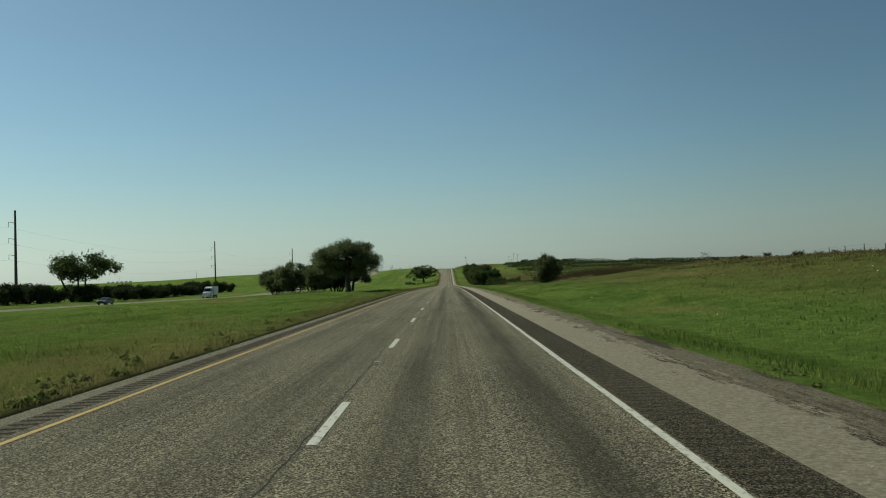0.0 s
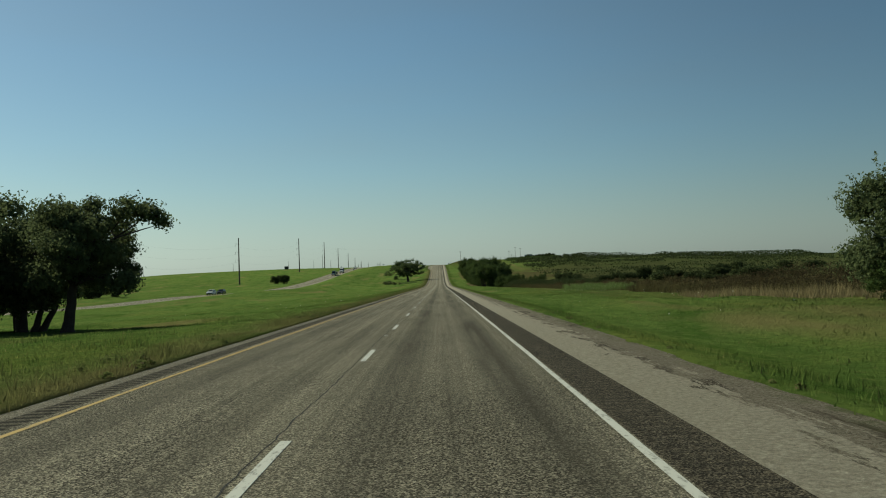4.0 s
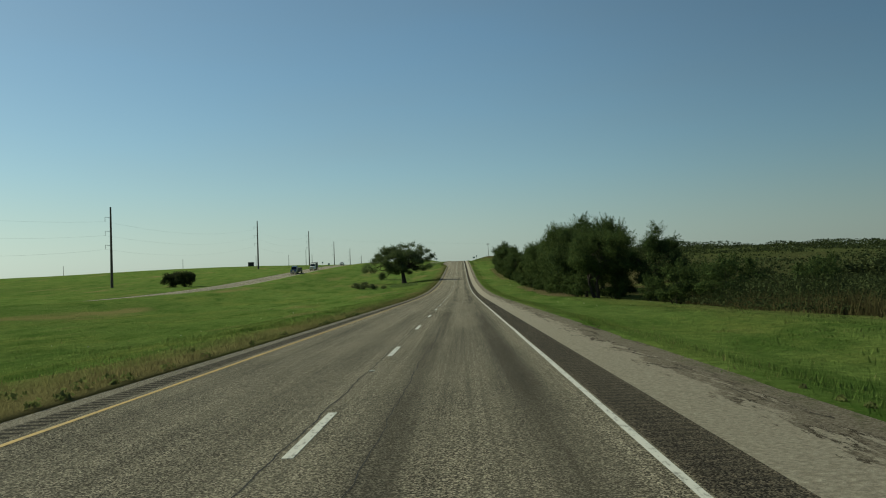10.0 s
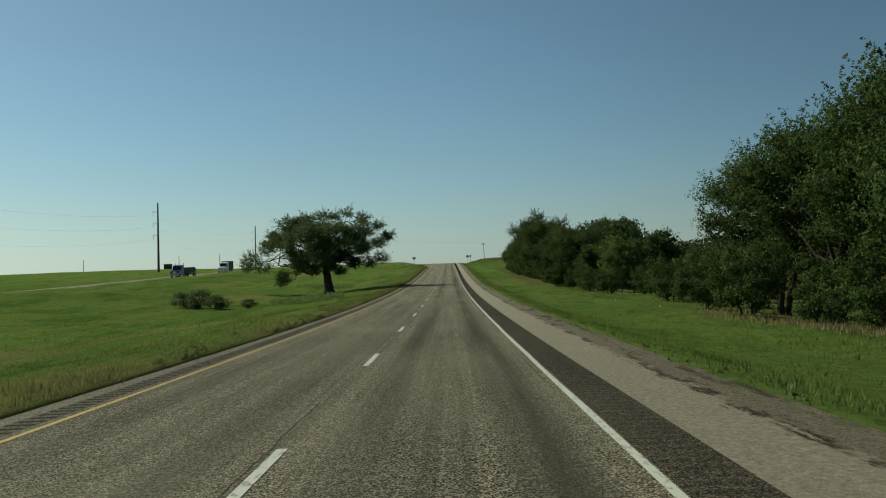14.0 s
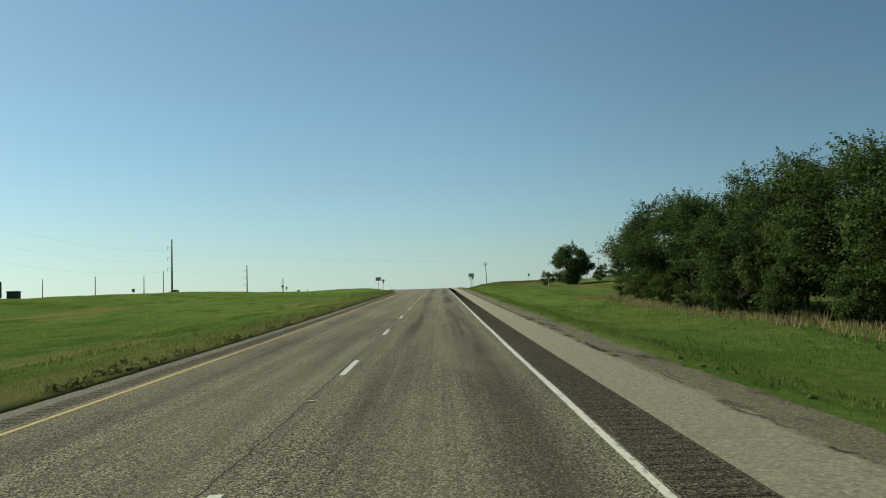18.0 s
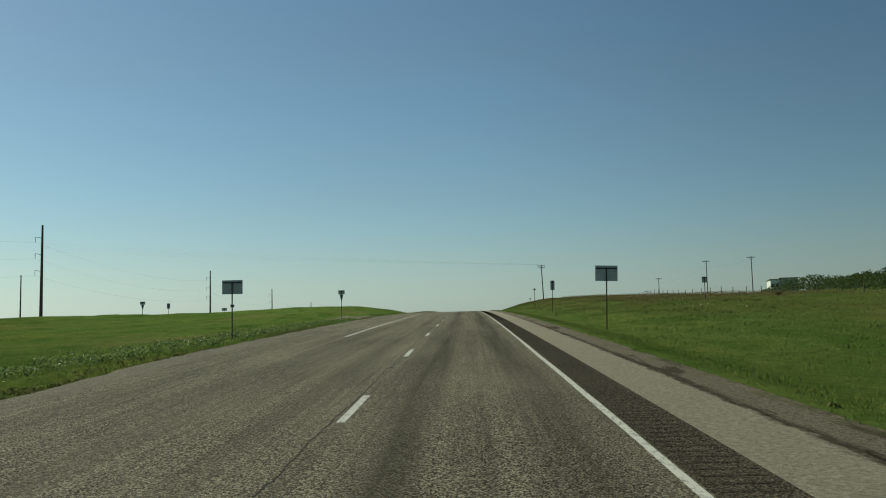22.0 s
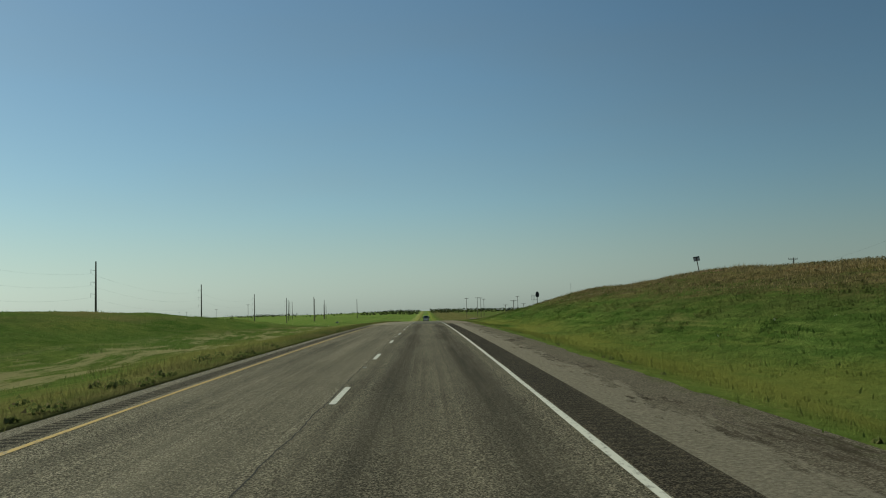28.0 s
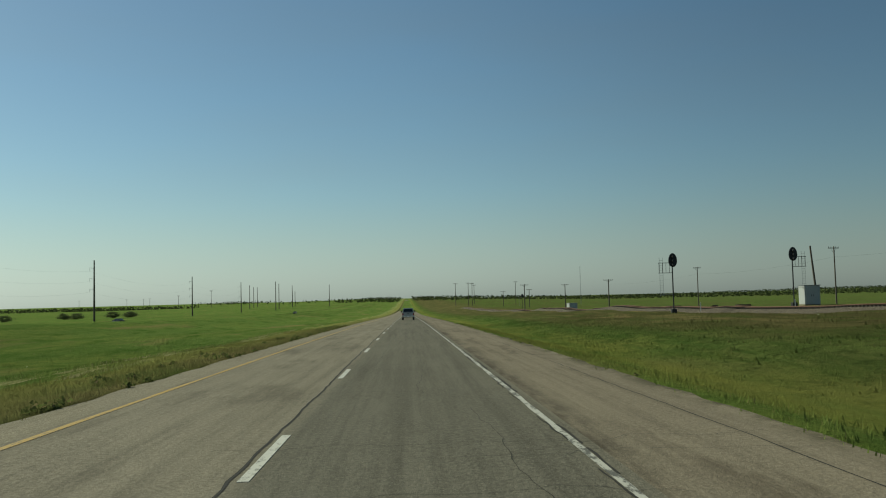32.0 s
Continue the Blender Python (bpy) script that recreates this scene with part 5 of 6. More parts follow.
def rail_signal(side):
    top = thing("railway_signal", "tall black railway signal mast with ladder and side cage", "railway signal", "railway signals")
    bm = fresh()
    rod(bm, (0, 0, -0.3), (0, 0, 6.4), 0.085, 0.07, 8)
    box(bm, -0.3, 0.3, -0.3, 0.3, -0.3, 0.25, 0.03)
    part("mast", bm, M_DARKSTEEL, top)
    bm = fresh()
    seg = 16
    ring = [bm.verts.new((0.52 * math.cos(6.2832 * k / seg), -0.32, 6.0 + 0.75 * math.sin(6.2832 * k / seg) * (1.25 if math.sin(6.2832 * k / seg) > 0 else 1.0))) for k in range(seg)]
    face = bm.faces.new(ring)
    ex = bmesh.ops.extrude_face_region(bm, geom=[face])["geom"]
    bmesh.ops.translate(bm, verts=[g for g in ex if isinstance(g, bmesh.types.BMVert)], vec=(0, 0.12, 0))
    bmesh.ops.recalc_face_normals(bm, faces=bm.faces)
    head = part("signal_head", bm, M_TRIM, top, "black rounded signal backboard")
    for z in (6.5, 6.0, 5.5):
        bm = fresh()
        rod(bm, (0, -0.3, z), (0, -0.72, z), 0.15, 0.17, 10)
        part("hood", bm, M_TRIM, head)
    for z in (4.55, 5.75):
        bm = fresh()
        box(bm, min(0, side * 1.7), max(0, side * 1.7), -0.05, 0.05, z, z + 0.06)
        for k in range(4):
            if z < 5:
                rod(bm, (side * (0.35 + 0.42 * k), 0, z), (side * (0.35 + 0.42 * k), 0, z + 1.2), 0.025, 0.025, 4)
        part("platform", bm, M_DARKSTEEL, top)
    bm = fresh()
    for s in (-0.2, 0.2):
        rod(bm, (side * 1.35 + s, 0, 1.8), (side * 1.35 + s, 0, 6.4), 0.016, 0.016, 4)
    for k in range(15):
        rod(bm, (side * 1.35 - 0.2, 0, 1.9 + 0.3 * k), (side * 1.35 + 0.2, 0, 1.9 + 0.3 * k), 0.012, 0.012, 4)
    rod(bm, (0, 0, 2.0), (side * 1.5, 0, 2.0), 0.02, 0.02, 4)
    part("ladder", bm, M_STEEL, top)
    return top


sig_a = rail_signal(-1)
sig_a.matrix_basis = at(33.5, 1210.0, 0, 0.3)
sig_b = rail_signal(1)
sig_b.matrix_basis = at(48.2, 1210.0, 0, 0.3)
copy_thing(sig_a, at(52.0, 1480.0))


def cabinet(w, d, h, label):
    top = thing("relay_cabinet", label, "cabinet", "relay cabinets")
    bm = fresh()
    box(bm, -w / 2, w / 2, -d / 2, d / 2, 0.15, h, 0.03)
    part("body", bm, M_SHED, top)
    bm = fresh()
    box(bm, -w / 2 - 0.08, w / 2 + 0.08, -d / 2 - 0.08, d / 2 + 0.08, h, h + 0.09, 0.02)
    part("roof", bm, M_STEEL, top)
    bm = fresh()
    box(bm, -w / 2, w / 2, -d / 2, d / 2, -0.3, 0.145)
    part("base", bm, M_PALE_EDGE, top, "concrete base")
    for s in (-1, 1):
        bm = fresh()
        box(bm, s * w / 4 - w * 0.22, s * w / 4 + w * 0.22, -d / 2 - 0.025, -d / 2 - 0.003, 0.3, h - 0.15, 0.008)
        door = part("door", bm, M_SHED, top)
        bm = fresh()
        box(bm, s * 0.12 - 0.02, s * 0.12 + 0.02, -d / 2 - 0.06, -d / 2 - 0.026, h * 0.45, h * 0.55)
        part("handle", bm, M_DARKSTEEL, door)
    return top


cabinet(1.9, 2.4, 2.5, "pale grey metal relay cabinet beside the railway").matrix_basis = at(53.0, 1216.0, -8)
cabinet(3.0, 2.2, 2.6, "small pale metal signal hut near the tracks").matrix_basis = at(58.3, 1400.0, 15)
stack0 = thing("tie_stack", "dark stack of old timber railway ties in the grass", "timber stack", "tie stacks")
for k in range(7):
    bm = fresh()
    box(bm, -1.3, 1.3, -0.45 + 0.3 * (k % 4), -0.2 + 0.3 * (k % 4), 0.22 * (k // 4), 0.2 + 0.22 * (k // 4), 0.015)
    part("tie", bm, M_TIE, stack0)
stack0.matrix_basis = at(50, 1262, 10)
for x, y, a in ((55, 1270, 30), (62, 1260, 5), (66, 1285, 60), (74, 1240, 20), (80, 1250, 0)):
    copy_thing(stack0, at(x, y, a))

# ---- the house on the rise ----
house = thing("house", "low white house with grey metal annexe on the rise", "house")
bm = fresh()
box(bm, -2.4, 0.0, -4, 4, -2.0, 3.1)
part("wall", bm, M_WHITEPAINT, house, "white painted wall")
bm = fresh()
box(bm, 0.01, 4.9, -4, 4, -2.0, 3.4)
part("annexe", bm, M_SHED, house, "grey metal siding annexe")
bm = fresh()
box(bm, -2.7, 0.0, -4.3, 4.3, 3.105, 3.3)
part("roof", bm, M_STEEL, house)
bm = fresh()
box(bm, 0.01, 5.1, -4.3, 4.3, 3.405, 3.6)
part("roof", bm, M_STEEL, house)
for x, z in ((-1.75, 1.5), (-0.65, 1.5)):
    bm = fresh()
    box(bm, x - 0.4, x + 0.4, -4.05, -4.0, z - 0.5, z + 0.5)
    win = part("window", bm, M_GLASS, house)
    bm = fresh()
    box(bm, x - 0.47, x + 0.47, -4.08, -4.003, z - 0.6, z - 0.52)
    part("sill", bm, M_WHITEPAINT, win)
house.matrix_basis = at(91.5, 1000.0, -12, 0.9)
tank = thing("storage_tank", "white upright storage tank in a far row", "tank", "far tanks")
bm = fresh()
rod(bm, (0, 0, -0.3), (0, 0, 4.6), 2.2, 2.2, 20)
part("body", bm, M_WHITEPAINT, tank)
bm = fresh()
rod(bm, (0, 0, 4.61), (0, 0, 5.3), 2.3, 0.25, 20)
part("roof", bm, M_SHED, tank, "low conical roof")
tank.matrix_basis = at(-476, 1190)
for k in range(1, 6):
    copy_thing(tank, at(-476 + 6.2 * k, 1190))
shed = thing("shed", "dark small box-shaped shed on the far ridge", "shed")
bm = fresh()
box(bm, -1.6, 1.6, -1.4, 1.4, -0.3, 2.6, 0.05)
part("body", bm, M_DARKSTEEL, shed)
bm = fresh()
box(bm, -1.8, 1.8, -1.6, 1.6, 2.61, 2.75, 0.03)
part("roof", bm, M_STEEL, shed)
shed.matrix_basis = at(-133, 884)


# ---- vehicles ----
def hull(bm, poly, wide):
    """Side outline (y, z) swept across the car; wide(z) gives the half width."""
    sides = [[bm.verts.new((s * wide(z), y, z)) for y, z in poly] for s in (-1, 1)]
    bm.faces.new(sides[0])
    bm.faces.new(sides[1][::-1])
    n = len(poly)
    for k in range(n):
        bm.faces.new((sides[0][k], sides[1][k], sides[1][(k + 1) % n], sides[0][(k + 1) % n]))
    bmesh.ops.recalc_face_normals(bm, faces=bm.faces)
    bmesh.ops.bevel(bm, geom=list(bm.edges), offset=0.045, segments=2, affect="EDGES")


def wheel(parent, x, y, r, w):
    bm = fresh()
    rod(bm, (x - w / 2, y, r), (x + w / 2, y, r), r, r, 18)
    t = part("wheel", bm, M_RUBBER, parent, "black tyre")
    s = 1 if x > 0 else -1
    bm = fresh()
    rod(bm, (x + s * (w / 2 - 0.02), y, r), (x + s * (w / 2 + 0.012), y, r), r * 0.62, r * 0.55, 14)
    part("rim", bm, M_CHROME, t)


def slab(parent, name, pts, mat, label=""):
    """A thin flat panel with the corner points given."""
    bm = fresh()
    f = bm.faces.new([bm.verts.new(p) for p in pts])
    f.normal_update()
    nrm = f.normal.copy()
    ex = bmesh.ops.extrude_face_region(bm, geom=[f])["geom"]
    bmesh.ops.translate(bm, verts=[g for g in ex if isinstance(g, bmesh.types.BMVert)], vec=nrm * 0.012)
    bmesh.ops.recalc_face_normals(bm, faces=bm.faces)
    return part(name, bm, mat, parent, label)


def car(name, label, paint_mat, kind="sedan"):
    """Nose towards +y."""
    top = thing(name, label, "car" if kind != "pickup" else "pickup truck", "vehicles on the highway")
    if kind == "pickup":
        L, W, R = 2.85, 0.98, 0.40
        low = [(-L, 0.55), (-L, 1.18), (-0.75, 1.20), (0.9, 1.22), (L - 0.15, 1.12), (L, 0.95), (L, 0.50), (-L + 0.2, 0.45)]
        cab = [(-0.75, 1.2), (-0.62, 1.88), (0.55, 1.90), (1.25, 1.22)]
        wheels, zroof = (-1.75, 1.85), 1.88
    elif kind == "suv":
        L, W, R = 2.35, 0.94, 0.36
        low = [(-L, 0.5), (-L, 1.08), (1.1, 1.10), (L - 0.2, 0.98), (L, 0.8), (L, 0.4), (-L + 0.1, 0.38)]
        cab = [(-L + 0.08, 1.08), (-L + 0.35, 1.70), (0.35, 1.72), (1.25, 1.1)]
        wheels, zroof = (-1.4, 1.45), 1.7
    else:
        L, W, R = 2.4, 0.91, 0.33
        low = [(-L, 0.45), (-L, 0.95), (-1.4, 1.0), (1.0, 0.98), (L - 0.2, 0.82), (L, 0.68), (L, 0.32), (-L + 0.1, 0.32)]
        cab = [(-1.75, 0.97), (-0.95, 1.43), (0.25, 1.45), (1.2, 0.96)]
        wheels, zroof = (-1.4, 1.45), 1.43
    bm = fresh()
    hull(bm, low, lambda z: W - 0.05 * abs(z - 0.7))
    body = part("body", bm, paint_mat, top)
    zb = cab[0][1]
    bm = fresh()
    hull(bm, cab, lambda z: W - 0.06 - 0.16 * (z - zb) / (zroof - zb))
    part("cabin", bm, paint_mat, top)
    wx = lambda z: W - 0.055 - 0.16 * (z - zb) / (zroof - zb)
    (y0, z0), (y1, z1), (y2, z2), (y3, z3) = cab
    lo, hi = 0.12, 0.86
    mixp = lambda a, b, t: (a[0] + (b[0] - a[0]) * t, a[1] + (b[1] - a[1]) * t)
    rl, rh, fl, fh = mixp(cab[0], cab[1], lo), mixp(cab[0], cab[1], hi), mixp(cab[3], cab[2], lo), mixp(cab[3], cab[2], hi)
    ins = 0.14
    slab(top, "rear_window", [(-wx(rl[1]) + ins, rl[0] - 0.01, rl[1]), (wx(rl[1]) - ins, rl[0] - 0.01, rl[1]), (wx(rh[1]) - ins, rh[0] - 0.01, rh[1]), (-wx(rh[1]) + ins, rh[0] - 0.01, rh[1])], M_GLASS)
    slab(top, "windscreen", [(wx(fl[1]) - ins, fl[0] + 0.01, fl[1]), (-wx(fl[1]) + ins, fl[0] + 0.01, fl[1]), (-wx(fh[1]) + ins, fh[0] + 0.01, fh[1]), (wx(fh[1]) - ins, fh[0] + 0.01, fh[1])], M_GLASS)
    mid = (y1 + y2) / 2 - 0.1
    for s in (-1, 1):
        seq = [(rl[0] + 0.2, rl[1]), (mid - 0.05, rl[1]), (mid - 0.05, rh[1]), (rh[0] + 0.15, rh[1])]
        slab(top, "side_window", [(s * (wx(z) + 0.006), y, z) for y, z in (seq if s < 0 else seq[::-1])], M_GLASS)
        seq = [(mid + 0.05, fl[1]), (fl[0] - 0.2, fl[1]), (fh[0] - 0.15, fh[1]), (mid + 0.05, fh[1])]
        slab(top, "side_window", [(s * (wx(z) + 0.006), y, z) for y, z in (seq if s < 0 else seq[::-1])], M_GLASS)
        for y in wheels:
            wheel(top, s * (W - 0.13), y, R, 0.24)
        bm = fresh()
        box(bm, min(s * (W - 0.02), s * (W + 0.2)), max(s * (W - 0.02), s * (W + 0.2)), 0.8, 0.95, zb + 0.02, zb + (0.30 if kind == "pickup" else 0.18), 0.02)
        part("wing_mirror", bm, M_TRIM, top)
        zt = low[1][1]
        bm = fresh()
        box(bm, s * (W - 0.16) - 0.09, s * (W - 0.16) + 0.09, -L - 0.03, -L + 0.05, zt - 0.42, zt - 0.08, 0.015)
        part("tail_lamp", bm, M_RED, top, "red tail lamp")
        bm = fresh()
        box(bm, s * (W - 0.24) - 0.16, s * (W - 0.24) + 0.16, L - 0.06, L + 0.025, 0.62, 0.80, 0.015)
        part("head_lamp", bm, M_CLEAR, top)
    bm = fresh()
    box(bm, -W + 0.08, W - 0.08, -L - 0.12, -L + 0.02, 0.48, 0.68, 0.03)
    part("rear_bumper", bm, M_CHROME if kind == "pickup" else M_TRIM, top)
    bm = fresh()
    box(bm, -W + 0.1, W - 0.1, L - 0.02, L + 0.1, 0.36, 0.58, 0.03)
    part("front_bumper", bm, M_CHROME if kind == "pickup" else M_TRIM, top)
    bm = fresh()
    box(bm, -0.45, 0.45, L - 0.02, L + 0.02, 0.62, 0.78, 0.01)
    part("grille", bm, M_TRIM, top)
    bm = fresh()
    box(bm, -0.15, 0.15, -L - 0.135, -L - 0.121, 0.52, 0.64)
    part("number_plate", bm, M_WHITEPAINT, top, "pale blank number plate")
    if kind == "pickup":
        bm = fresh()
        box(bm, -W + 0.12, W - 0.12, -L + 0.12, -0.85, 1.16, 1.215)
        part("bed_cover", bm, M_TRIM, top, "black load-bed cover")
        bm = fresh()
        box(bm, -0.12, 0.12, -L - 0.02, -L + 0.01, 0.98, 1.06, 0.01)
        part("tailgate_handle", bm, M_TRIM, top)
    return top


def truck(label, paint_mat, trailer_mat, cargo):
    """A goods vehicle, nose towards +y."""
    top = thing("truck", label, "truck", "vehicles on the highway")
    bm = fresh()
    hull(bm, [(2.2, 0.7), (2.2, 3.0), (2.5, 3.3), (3.9, 3.1), (4.35, 1.95), (5.9, 1.75), (6.1, 1.4), (6.1, 0.6)], lambda z: 1.2 - 0.04 * z)
    part("cab", bm, paint_mat, top)
    slab(top, "windscreen", [(1.0, 4.31, 2.05), (-1.0, 4.31, 2.05), (-0.98, 3.98, 2.95), (0.98, 3.98, 2.95)], M_GLASS)
    for s in (-1, 1):
        seq = [(3.0, 2.05), (4.0, 2.05), (3.75, 2.8), (3.0, 2.8)]
        slab(top, "side_window", [(s * (1.2 - 0.04 * z + 0.01), y, z) for y, z in (seq if s < 0 else seq[::-1])], M_GLASS)
        for y in (5.0, 1.6, 0.4):
            wheel(top, s * 1.02, y, 0.5, 0.32)
        bm = fresh()
        rod(bm, (s * 1.1, 2.05, 0.9), (s * 1.1, 2.05, 3.7), 0.08, 0.08, 8)
        part("exhaust_stack", bm, M_CHROME, top)
        bm = fresh()
        box(bm, s * 0.85 - 0.18, s * 0.85 + 0.18, 6.06, 6.14, 0.95, 1.2, 0.02)
        part("head_lamp", bm, M_CLEAR, top)
    bm = fresh()
    box(bm, -1.1, 1.1, 6.05, 6.25, 0.45, 0.8, 0.04)
    part("front_bumper", bm, M_CHROME, top)
    bm = fresh()
    box(bm, -0.5, 0.5, 6.08, 6.13, 0.9, 1.65, 0.02)
    part("grille", bm, M_CHROME, top)
    bm = fresh()
    back = -9.0 if cargo != "box" else -3.2
    box(bm, -0.45, 0.45, back, 5.8, 0.62, 0.85)
    part("chassis", bm, M_DARKSTEEL, top)
    bm = fresh()
    if cargo == "flat":
        box(bm, -1.27, 1.27, back, 1.9, 1.05, 1.25)
        box(bm, -1.15, 1.15, back + 0.4, 1.5, 1.25, 2.5, 0.25)
    else:
        box(bm, -1.27, 1.27, back, 1.9, 1.0, 3.6, 0.05)
    part("load_body", bm, trailer_mat, top, "covered load" if cargo == "flat" else "box body")
    for y in ((-8.0, -6.8) if cargo != "box" else (-2.0,)):
        for s in (-1, 1):
            wheel(top, s * 1.02, y, 0.5, 0.32)
    return top


def onto(ob, lane, y, back):
    """Stand a vehicle on a lane; back: it comes towards the camera."""
    g = math.degrees(math.atan(float(grade(y))))
    dz = -0.02 if lane < -20 else (0.012 if y > JOINT else 0.0)
    ob.matrix_basis = pose(lane, y, float(road_z(y)) + (float(far_drop(y)) if lane < -20 else 0.0) + dz, g, 0, 0) @ pose(0, 0, 0, 0, 0, 180 if back else 0)
    return ob


onto(car("pickup_truck", "silver pickup truck with black bed cover on the grey roadway", M_SILVER, "pickup"), 1.75, 1246.0, False)
onto(car("car", "dark grey car far off on the grey roadway", M_GREYPAINT, "suv"), 1.8, 1420.0, False)
onto(car("car", "dark sedan oncoming on the far carriageway", M_GREYPAINT), OTHER_X + 1.8, 172.0, True)
onto(truck("white box truck oncoming on the far carriageway", M_WHITEPAINT, M_WHITEPAINT, "box"), OTHER_X - 1.8, 262.0, True)
onto(car("car", "white car oncoming on the far carriageway", M_WHITEPAINT, "suv"), OTHER_X + 1.8, 396.0, True)
onto(car("car", "black car oncoming on the far carriageway", M_BLACKPAINT, "suv"), OTHER_X + 1.8, 408.0, True)
onto(truck("blue truck with dark covered load oncoming on the far carriageway", M_BLUEPAINT, M_DARKSTEEL, "flat"), OTHER_X + 1.8, 700.0, True)
onto(truck("white truck with a dark box body oncoming near the crest", M_WHITEPAINT, M_DARKSTEEL, "box"), OTHER_X + 1.8, 745.0, True)
onto(car("pickup_truck", "white pickup truck oncoming on the far carriageway", M_WHITEPAINT, "pickup"), OTHER_X + 1.8, 840.0, True)
onto(car("car", "dark sedan oncoming on the far carriageway in the plain", M_BLACKPAINT), OTHER_X + 1.8, 1318.0, True)
onto(car("car", "dark car oncoming far off in the plain", M_GREYPAINT, "suv"), OTHER_X + 1.8, 1640.0, True)

# ---- cracks, joints and ribs in the pavement ----
def ribbon(name, pts, w, lift, mat, parent, label=""):
    """A thin wandering band laid on the road; pts: (x, y)."""
    p = np.array(pts, float)
    d = np.gradient(p, axis=0)
    d /= np.linalg.norm(d, axis=1)[:, None] + 1e-9
    nrm = np.stack([-d[:, 1], d[:, 0]], -1) * (w * (0.6 + 0.4 * np.abs(wob(p[:, 1] * 3.1, p[:, 0] * 5.3))))[:, None]
    a, b = p + nrm, p - nrm
    z = road_z(p[:, 1]) + lift
    v = np.stack([np.column_stack([a, z]), np.column_stack([b, z])], 1).reshape(-1, 3)
    i = np.arange(len(v)).reshape(-1, 2)
    f = np.stack([i[:-1, 0], i[:-1, 1], i[1:, 1], i[1:, 0]], -1)
    return child(name, mesh_from(name, v, f, mat), parent, label)


rng = np.random.RandomState(17)
for y0 in np.arange(-20, JOINT - 50, 52.0):  # the seam beside the lane line
    y = np.arange(y0, y0 + 50 + rng.uniform(-12, 2), 0.22)
    ribbon("seam", np.column_stack([-0.13 + 0.03 * wob(y / 1.7, y * 0 + 1) + 0.022 * wob(y / 0.3, y * 0 + 4), y]), 0.012, 0.004, M_TAR, road, "dark longitudinal seam")
for y0, x0, n in ((38, 1.0, 26), (248, 0.7, 40), (300, 1.1, 30), (345, 0.9, 34), (402, 2.9, 22), (560, 2.9, 30), (640, 1.0, 24), (700, 2.6, 26), (872, 1.2, 24), (950, 2.5, 20)):
    y = np.arange(y0, y0 + n, 0.25)
    ribbon("crack", np.column_stack([x0 + 0.12 * wob(y / 6, y * 0 + x0) + 0.03 * wob(y / 0.5, y * 0 + 3), y]), 0.009, 0.004, M_TAR, road, "sealed crack")
for k in range(22):  # short cross cracks
    y0 = rng.uniform(0, JOINT)
    x = np.arange(rng.uniform(-3.4, 0.5), rng.uniform(1.2, 3.4), 0.12)
    ribbon("crack", np.column_stack([x, y0 + 0.12 * wob(x * 2.3, x * 0 + k)]), 0.008, 0.004, M_TAR, road, "thin cross crack")
y = np.arange(JOINT + 1, JOINT + 420, 0.4)
ribbon("seam", np.column_stack([-0.14 + 0.022 * wob(y / 1.1, y * 0 + 4) + 0.02 * wob(y / 0.45, y * 0 + 9), y]), 0.026, 0.017, M_TAR, road_old, "open dark longitudinal seam")
for x0, y0, n in ((2.3, JOINT + 4, 26), (1.1, JOINT + 22, 18), (2.7, JOINT + 40, 24), (-1.6, JOINT + 5, 30), (2.0, JOINT + 66, 22), (0.8, JOINT + 74, 30)):
    y = np.arange(y0, y0 + n, 0.3)
    ribbon("crack", np.column_stack([x0 + 0.16 * wob(y / 9, y * 0 + 3 * x0) + 0.07 * wob(y / 0.9, y * 0 + 7 * x0) + 0.06 * wob(y / 0.35, y * 0 + 5 * x0), y]), 0.005, 0.018, M_TAR, road_old, "wandering crack")
for k in range(26):
    y0 = JOINT + rng.uniform(6, 110)
    x = np.arange(rng.uniform(-3.4, 2.5), rng.uniform(2.8, 6.6), 0.12)
    ribbon("crack", np.column_stack([x, y0 + 0.25 * wob(x * 1.3, x * 0 + k) + 0.10 * wob(x * 5, x * 0 + k)]), 0.006, 0.018, M_TAR, road_old, "cross crack")
x = np.arange(-4.2, 4.0, 0.15)
ribbon("joint", np.column_stack([x, JOINT + 0.25 * wob(x * 1.4, x * 0 + 2)]), 0.06, 0.02, M_TAR, road_old, "ragged dark joint where the seal ends")
for x0 in (2.2, 2.75):
    y = np.arange(1030, 1034.5, 0.2)
    ribbon("gouge", np.column_stack([x0 + 0.02 * (y - 1030), y]), 0.05, 0.005, M_TAR, road, "dark scrape mark")
for x0, dx, amount in ((3.57, 0.03, 0.016), (3.715, 0.03, 0.024)):  # crumbled edges along the white line
    for k in range(40):
        y0 = JOINT + rng.uniform(0, 150)
        y = np.arange(y0, y0 + rng.uniform(0.8, 3.5), 0.1)
        ribbon("crack", np.column_stack([x0 + dx * wob(y * 2.1, y * 0 + k), y]), amount, 0.021, M_TAR, road_old, "crumbling dark edge beside the line")
y = np.arange(JOINT, JOINT + 260, 0.3)
ribbon("seam", np.column_stack([5.84 + 0.04 * wob(y / 5, y * 0 + 2) + 0.03 * wob(y / 0.7, y * 0 + 6), y]), 0.014, 0.008, M_TAR, road_old, "long dark shoulder seam")
